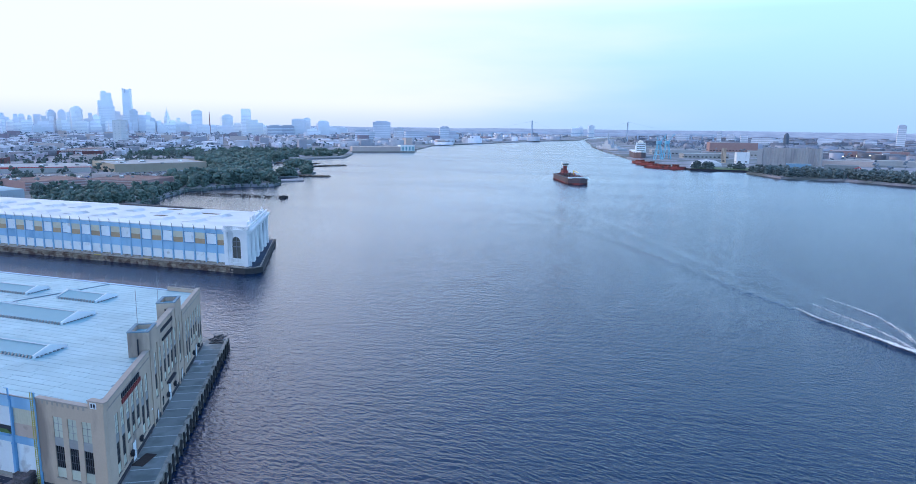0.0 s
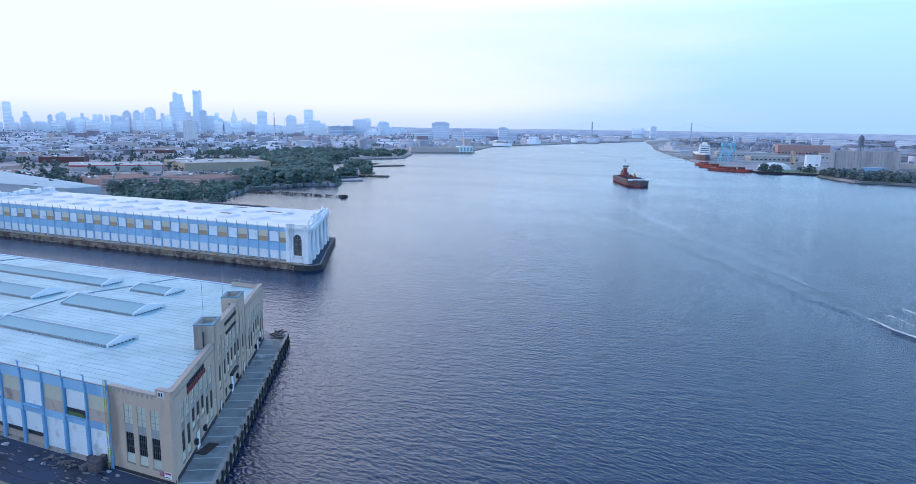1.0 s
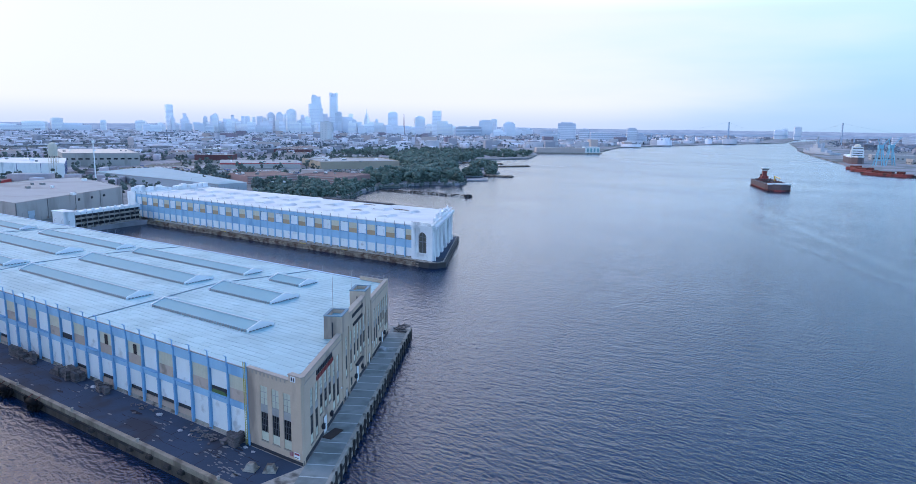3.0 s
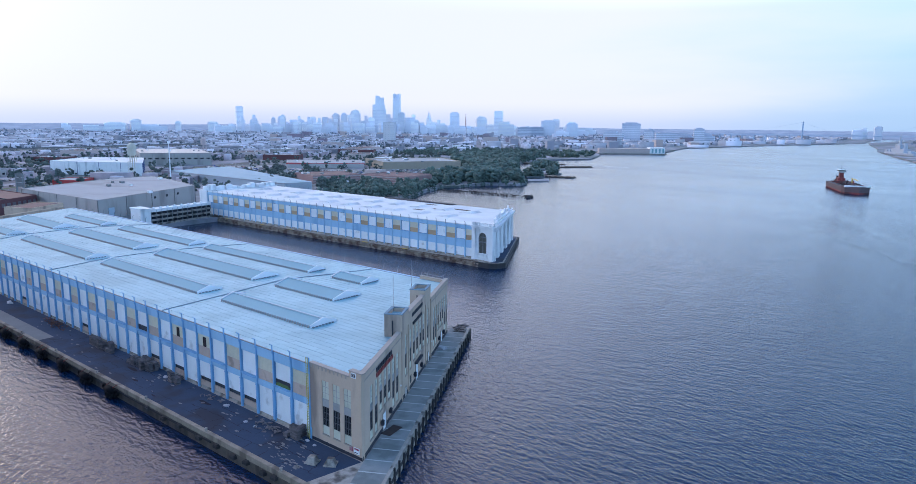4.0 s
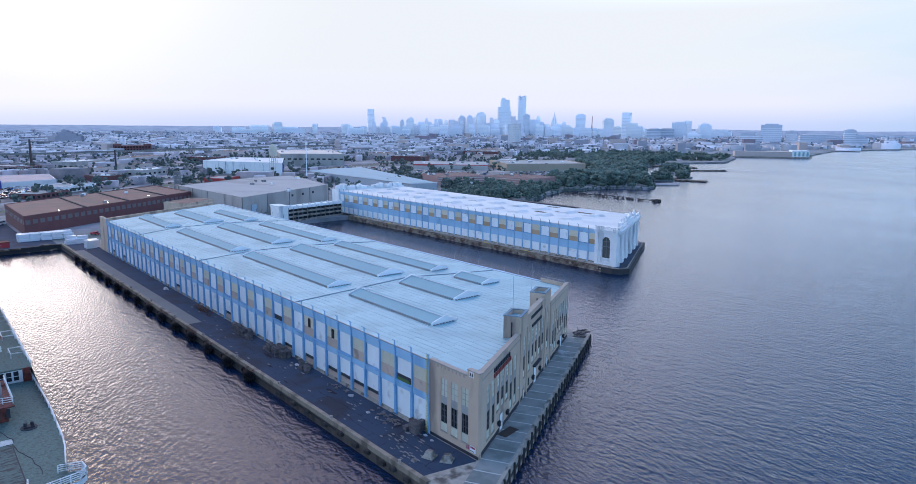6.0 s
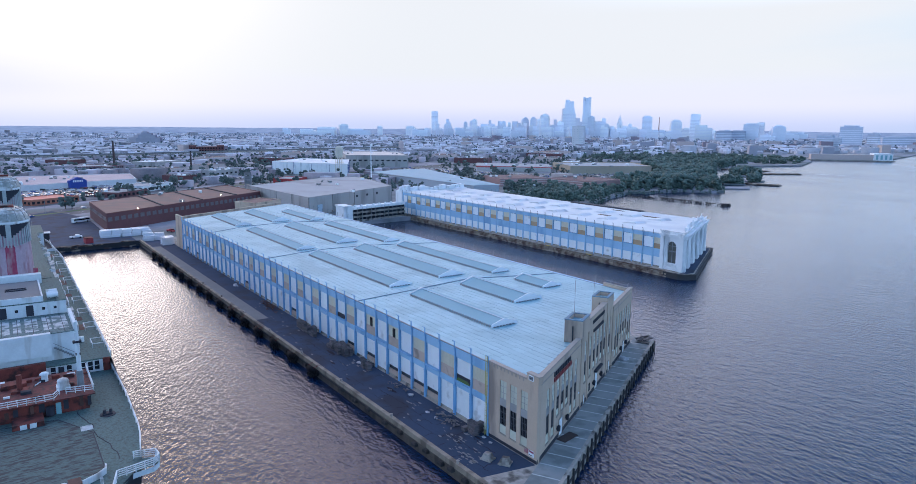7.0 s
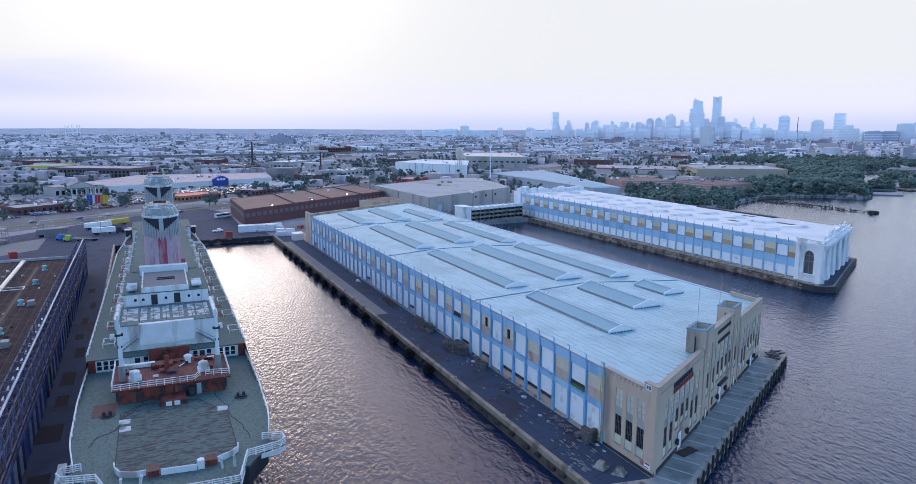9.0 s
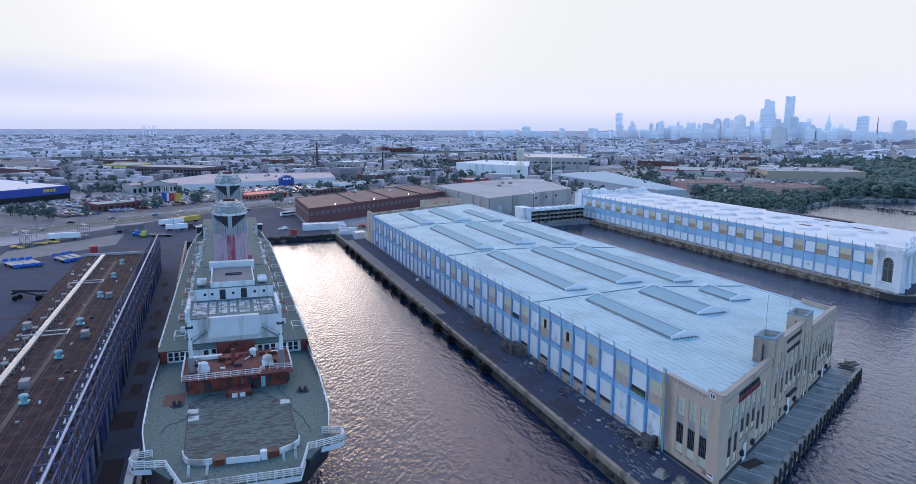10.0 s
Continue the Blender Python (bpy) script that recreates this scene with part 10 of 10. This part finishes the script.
part("body", Mesh().box(-42, -20, 0, 42, 20, 22).box(-28, -16, 22, 28, 16, 30).box(-16, -12, 30, 16, 12, 35), HZ, t)
part("cupola", Mesh().dome(0, 0, 35, 7, 5, 12, 4), HZ, t)
x, y = at_bearing(75.07, 1500)
t = thing("brick_school", "large red brick school block", "school", (x, y, 2.4), 75)
part("body", Mesh().box(-34, -14, 0, 34, 14, 17).box(-34, -16, 0, -20, 16, 20).box(20, -16, 0, 34, 16, 20), RED_BRICK, t)
for k in range(12):
    for z in (3, 8, 13):
        part("window", Mesh().box(-31 + k * 5.4, -14.2, z, -28 + k * 5.4, -14, z + 2.6).box(-31 + k * 5.4, -16.2 if k in (0, 1, 10, 11) else -14.2, z, -28 + k * 5.4, -14, z + 2.6), DARK_GLASS, t)
t = thing("white_pier_building", "long low white pier building up the river", "building", (-600, 1400, 0), 35)
part("deck", Mesh().box(-80, -22, -1, 78, 22, 2.4), CONCRETE, t)
part("shed", Mesh().box(-74, -16, 2.4, 40, 16, 13), PINK_BAND, t)
part("front", Mesh().box(40, -18, 2.4, 74, 18, 16), STUCCO, t)
for k in range(4):
    part("arch_panel", Mesh().box(44 + k * 8, -18.2, 4, 48 + k * 8, -18, 13), VENT_TEAL, t)
for (x0, y0), (x1, y1), w in (((-470, 800), (-421, 872), 9), ((-560, 880), (-480, 893), 8), ((-400, 640), (-330, 660), 10)):
    t = thing("pier_stump", "low overgrown stump of an old pier", "pier", (x0, y0, 0), 0, "pier stumps")
    part("deck", Mesh().beam((0, 0, 0.8), (x1 - x0, y1 - y0, 0.8), w, 2.0), TIMBER_PALE, t)
    part("fringe", Mesh().beam((0, 0, 0.2), ((x1 - x0) * 1.02, (y1 - y0) * 1.02, 0.2), w + 2, 1.0), TIMBER, t)

# ruined timber pier
r = random.Random(61)
t = thing("ruined_pier", "row of rotting black piles and beams of an old pier", "pier", (-290, 425, 0))
a_, b__ = Vector((-344, 421, 0)), Vector((-242, 429, 0))
pl = Mesh().cyl(0, 0, -1.5, 2.6, 0.4, 7, 0.34).data("timber_post", TIMBER)
for k in range(64):
    for s in (-3, 0, 3):
        if r.random() < 0.5:
            p = a_.lerp(b__, k / 63)
            pick(t, "timber_post", pl, pose(p.x + 290 + r.uniform(-0.5, 0.5), p.y - 425 + s + r.uniform(-0.4, 0.4), r.uniform(-2.2, -0.4), r.uniform(-5, 5), r.uniform(-5, 5)))
for k in range(52):
    if r.random() < 0.8:
        p, q_ = a_.lerp(b__, k / 52), a_.lerp(b__, min(1, (k + r.uniform(0.8, 3.0)) / 52))
        s = r.choice((-3, 0, 3))
        part("beam", Mesh().beam((p.x + 290, p.y - 425 + s, 1.4 + r.uniform(-0.4, 0.4)), (q_.x + 290, q_.y - 425 + s, 1.4 + r.uniform(-0.6, 0.3)), 0.5, 0.5), TIMBER, t)
part("end_dolphin", Mesh().box(46, -2, -1, 48, 2, 2.6), TIMBER, t)
part("end_dolphin", Mesh().box(47, 3, -1, 48.6, 5, 2.2), TIMBER, t)

# wake of a boat that has passed: ridges of disturbed water and broken foam
FOAM = paint("white_foam", (0.75, 0.80, 0.85), 0.6, 0.2, 0.8, 0.2, bump=0.05)
r = random.Random(62)
core = [Vector((*p, 0)) for p in ((159, 129), (153, 141), (143, 156), (132, 171), (124, 189), (112.5, 205), (95.5, 235), (77, 266), (49, 314), (19, 356), (-23, 412))]
slick = [Vector((*p, 0)) for p in ((122, 212), (110, 236), (96, 265), (79, 302), (57, 345), (27, 408), (-14, 501), (-71, 613), (-155, 775))]
arm = [Vector((*p, 0)) for p in ((158, 127), (156, 153), (155, 169), (152, 183), (148, 191), (141, 203), (120, 270), (91, 355))]
mid_arm = [Vector((*p, 0)) for p in ((158, 128), (154, 147), (148, 167), (141, 180), (134, 194))]


def along(pts, k):
    seg = k * (len(pts) - 1)
    i = min(len(pts) - 2, int(seg))
    return pts[i].lerp(pts[i + 1], seg - i), (pts[i + 1] - pts[i]).normalized()


m = Mesh()
for line, n, reach, crest in ((core, 1700, 0.36, 0.7), (arm, 520, 0.72, 0.3), (mid_arm, 420, 1.0, 0.0)):
    for k in range(n):
        a = (r.random() ** 1.3) * reach
        p, d = along(line, a)
        side = Vector((-d.y, d.x, 0))
        fade = 1 - a / reach
        off = r.gauss(0, 0.2 + 0.45 * fade)
        q_ = p + side * off + d * r.uniform(-1, 1) + Vector((0, 0, crest))
        s = r.uniform(0.05, 0.24) * (0.30 + 0.9 * fade)
        l_ = s * r.uniform(1.2, 3.0)
        m.add([q_ - d * l_, q_ + side * s * 0.5, q_ + d * l_, q_ - side * s * 0.5, q_ + Vector((0, 0, 0.2 + s * 0.3))], [(0, 3, 4), (3, 2, 4), (2, 1, 4), (1, 0, 4)])
tagged(solid("foam", m, FOAM, "broken white foam in a boat's wake", "foam"), kind="stuff")


def ridge(name, pts, w, h, mat_, label):
    m_ = Mesh()
    n_ = 90
    rows = []
    for k in range(n_ + 1):
        p, d = along(pts, k / n_)
        side = Vector((-d.y, d.x, 0))
        ww, hh = w * (1 + 1.2 * k / n_), h * (1 - 0.5 * k / n_)
        wob = side * (0.3 * math.sin(k * 1.7))
        rows.append([p + wob + side * ww * u + Vector((0, 0, 0.012 + hh * z)) for u, z in ((-1, 0), (-0.5, 0.35), (0, 1), (0.5, 0.35), (1, 0))])
    m_.add([q_ for row in rows for q_ in row], [(i * 5 + j, i * 5 + 5 + j, i * 5 + 6 + j, i * 5 + j + 1) for i in range(n_) for j in range(4)])
    m_.f = [tuple(reversed(f_)) for f_ in m_.f]
    return tagged(solid(name, m_, mat_, label, kind="structure", smooth=True))


for lift, spread in ((0.015, 1.0), (0.025, 0.72), (0.035, 0.42)):
    rows = []
    for k in range(121):
        p, d = along(slick, k / 120)
        side = Vector((-d.y, d.x, 0))
        w = min(1, k / 30) * (3.4 + 4.2 * k / 120) * spread
        rows.append((p - side * w * (1 + 0.12 * math.sin(k * 0.7)) + Vector((0, 0, lift)), p + side * w * (1 + 0.12 * math.sin(k * 0.6 + 1)) + Vector((0, 0, lift))))
    m = Mesh().add([q_ for row in rows for q_ in row], [(2 * i, 2 * i + 2, 2 * i + 3, 2 * i + 1)[::-1] for i in range(120)])
    solid("water_slick", m, SLICK[spread], "smooth pale slick left by a passing boat", kind="structure")
ridge("water_wake", core, 2.2, 0.7, WATER, "smooth swell of a passing boat's wake")
ridge("water_wake_outer", arm, 2.0, 0.3, WATER, "outer swell of a passing boat's wake")

# ---- terraces, yards and trees filling the city ----
rng = np.random.default_rng(21)


def free(p, gap=6.0):
    """Which places stand on open ground: no building, car park, road or motorway."""
    ok = inside(p, west)
    for poly in BUILT + LOTS:
        c = np.array(centre(poly))
        near = np.hypot(*(p - c).T) < max(math.hypot(x - c[0], y - c[1]) for x, y in poly) + gap
        grown = [(x + (x - c[0]) * gap / 30, y + (y - c[1]) * gap / 30) for x, y in poly]
        ok &= ~(near & inside(p, grown))
    for line, w in ((blvd, 24), (hw, 24)):
        for (x0, y0), (x1, y1) in zip(line, line[1:]):
            e = np.array((x1 - x0, y1 - y0))
            k = np.clip(((p - (x0, y0)) @ e) / (e @ e), 0, 1)[:, None]
            ok &= np.hypot(*(p - (x0, y0) - k * e).T) > w
    return ok


ii, jj = np.meshgrid(np.arange(-330, 330), np.arange(-230, 260), indexing="ij")
ii, jj = ii.ravel(), jj.ravel()
street = (ii % 9 == 0) | (jj % 3 == 0)
ii, jj = ii[~street], jj[~street]
cells = gu * (ii * 13.5)[:, None] + gv * (jj * 19.0)[:, None] + np.array([-1500, 500])
cells = cells + rng.uniform(-1.5, 1.5, cells.shape)
b_, d_ = bearing(cells)
shore_x = np.interp(cells[:, 1], [-500, 300, 1000, 1400, 1900, 2650, 3235, 4900], [-330, -400, -640, -760, -720, -600, -480, -620])
ok = (b_ > 6) & (b_ < 108) & (d_ > 720) & (d_ < 4750) & (cells[:, 0] < shore_x - 60)
ok &= ~((cells[:, 1] > 350) & (cells[:, 1] < 1500) & (cells[:, 0] > -900))
# parks and waste ground break up the terraces
park = np.array([noise.noise((x / 260, y / 260, 3)) for x, y in cells]) > 0.27
ok &= ~park & (rng.random(len(cells)) < np.clip(1500 / d_, 0.3, 0.72) * np.where(d_ < 1250, 0.75, 1.0))
p, d_ = cells[ok], d_[ok]
k = free(p)
p, d_ = p[k], d_[k]
n = len(p)
far_ = np.clip(d_ / 1500, 1, 2.0)
size = np.stack([rng.uniform(6, 15, n) * far_, rng.uniform(8, 14, n) * np.sqrt(far_)], 1)
big = rng.random(n) < 0.035
size[big] *= rng.uniform(1.6, 3.2, (big.sum(), 1))
h = rng.uniform(5.5, 9.0, n) + big * rng.uniform(0, 4, n) + (d_ > 1700) * (rng.random(n) < 0.006) * rng.uniform(6, 16, n)
turn = np.full(n, GRID) + (rng.random(n) < 0.25) * math.pi / 2 + rng.uniform(-0.03, 0.03, n)
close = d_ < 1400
# nearer terraces carry less of the painted haze
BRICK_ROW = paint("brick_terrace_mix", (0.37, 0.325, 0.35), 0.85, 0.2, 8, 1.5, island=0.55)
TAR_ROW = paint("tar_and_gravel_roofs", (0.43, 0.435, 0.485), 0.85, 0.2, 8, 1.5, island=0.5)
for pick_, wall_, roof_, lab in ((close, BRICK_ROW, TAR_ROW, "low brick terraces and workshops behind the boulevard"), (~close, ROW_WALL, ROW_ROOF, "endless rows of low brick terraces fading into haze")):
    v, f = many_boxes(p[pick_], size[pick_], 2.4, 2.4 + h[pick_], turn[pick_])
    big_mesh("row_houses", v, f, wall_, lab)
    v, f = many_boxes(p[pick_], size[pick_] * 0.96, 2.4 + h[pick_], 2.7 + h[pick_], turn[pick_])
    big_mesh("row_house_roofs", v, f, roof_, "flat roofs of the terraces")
# trees: along the streets, in the yards and thick in the parks
q = cells[(rng.random(len(cells)) < 0.5) & (park | (rng.random(len(cells)) < 0.35))] + 0.0
q = np.concatenate([q, cells[(bearing(cells)[1] < 1350) & (rng.random(len(cells)) < 0.75)]])
q = q + rng.uniform(-9, 9, q.shape)
b_, d_ = bearing(q)
sx = np.interp(q[:, 1], [-500, 300, 1000, 1400, 1900, 2650, 3235, 4900], [-330, -400, -640, -760, -720, -600, -480, -620])
k = (b_ > 6) & (b_ < 108) & (d_ > 620) & (d_ < 4750) & (q[:, 0] < sx - 40) & (rng.random(len(q)) < np.clip(1300 / d_, 0.2, 0.8))
q, d_ = q[k], d_[k]
k = free(q, 3.0)
q, d_ = q[k], d_[k]
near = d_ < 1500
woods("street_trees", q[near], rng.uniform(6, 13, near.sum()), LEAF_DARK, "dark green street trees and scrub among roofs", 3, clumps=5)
# distance haze is put into the leaf colours of the farther trees
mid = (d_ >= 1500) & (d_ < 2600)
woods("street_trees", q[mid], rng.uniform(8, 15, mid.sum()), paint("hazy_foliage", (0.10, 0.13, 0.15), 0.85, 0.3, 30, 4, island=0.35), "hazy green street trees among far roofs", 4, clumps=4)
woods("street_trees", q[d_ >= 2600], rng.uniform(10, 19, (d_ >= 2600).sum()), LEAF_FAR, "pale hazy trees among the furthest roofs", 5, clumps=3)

# larger blocks that stand out of the terraces
# brick and stone colours greyed and blued by painted haze
HAZE_BRICK = paint("hazy_red_brick", (0.26, 0.215, 0.255), 0.85, 0.15, 12, 2)
HAZE_STONE = paint("hazy_tan_stone", (0.33, 0.33, 0.38), 0.85, 0.15, 12, 2)


def square(x, y, w, d, a):
    c_, s_ = math.cos(a), math.sin(a)
    return [(x + c_ * u - s_ * v_, y + s_ * u + c_ * v_) for u, v_ in ((-w / 2, -d / 2), (w / 2, -d / 2), (w / 2, d / 2), (-w / 2, d / 2))]


t = thing("stepped_building", "massive stepped old brick tower block above the terraces", "building", (-2165, 339, 2.4), 11)
for k, (w, z0, z1) in enumerate(((72, 0, 22), (52, 22, 29), (34, 29, 34), (14, 34, 38))):
    part("tier", Mesh().box(-w / 3, -w / 2, z0, w / 3, w / 2, z1), HAZE_STONE, t)
part("dome", Mesh().dome(0, 0, 38, 5, 5, 10, 3), HAZE_STONE, t)
block("brick_block", "long red brick institution among the terraces", "building", square(-1390, 316, 34, 74, 0.2), 20, HAZE_BRICK, HALL_ROOF, 0.4, windows=(4, 4, ((6, 8), (11, 13))))
block("brick_block", "pale wing beside the red institution", "building", square(-1385, 270, 26, 20, 0.2), 23, PINK_BAND, HALL_ROOF, 0.4)
block("red_hall", "long low hall with a dark red roof band", "hall", square(-1015, 950, 40, 84, 0.27), 12.5, PINK_BAND, RED_ROOF, 0.2)
# window glass of the slab lightened for haze
block("apartment_slab", "pale tall apartment slab rising from the terraces", "apartment block", square(-1478, 1491, 22, 36, 0.4), 66, paint("pale_apartment_wall", (0.62, 0.62, 0.64), 0.8, 0.06, 10, 2), HALL_ROOF, 0.4, windows=(2.5, 5, tuple((8 + 7 * k, 10 + 7 * k) for k in range(8))), win_mat=paint("hazy_apartment_glass", (0.36, 0.38, 0.42), 0.4))
block("white_showroom", "white and turquoise box beside the boulevard", "shop", square(-966, 1225, 30, 42, 0.4), 13, STUCCO, ROOF_78, 0.4)
t = thing("gas_holder", "faint tall gas holder frame on the horizon", "gas holder", (-4650, -430, 2.4))
fr = Mesh()
for k in range(10):
    a = 2 * math.pi * k / 10
    fr.cyl(40 * math.cos(a), 40 * math.sin(a), 0, 66, 1.3, 6)
    b = a + 2 * math.pi / 10
    for z in (22, 44, 65):
        fr.beam((40 * math.cos(a), 40 * math.sin(a), z), (40 * math.cos(b), 40 * math.sin(b), z), 1.2, 1.2)
part("frame", fr, TOWER[1], t)
g_ = np.random.default_rng(99)
for k in range(60):
    hd = float(g_.uniform(16, 57))
    x, y = at_bearing(hd, float(g_.uniform(1750, 3300)))
    if free(np.array([[x, y]]))[0] and x < -700:
        w, d, hh = float(g_.uniform(22, 60)), float(g_.uniform(16, 30)), float(g_.uniform(10, 24))
        block("city_block", ("hazy red brick block among the terraces", "hazy stone block among the terraces", "pale block among the terraces")[k % 3], "building", square(x, y, w, d, GRID + (k % 2) * math.pi / 2), 2.4 + hh, (HAZE_BRICK, HAZE_STONE, PINK_BAND)[k % 3], HALL_ROOF, 0.4)
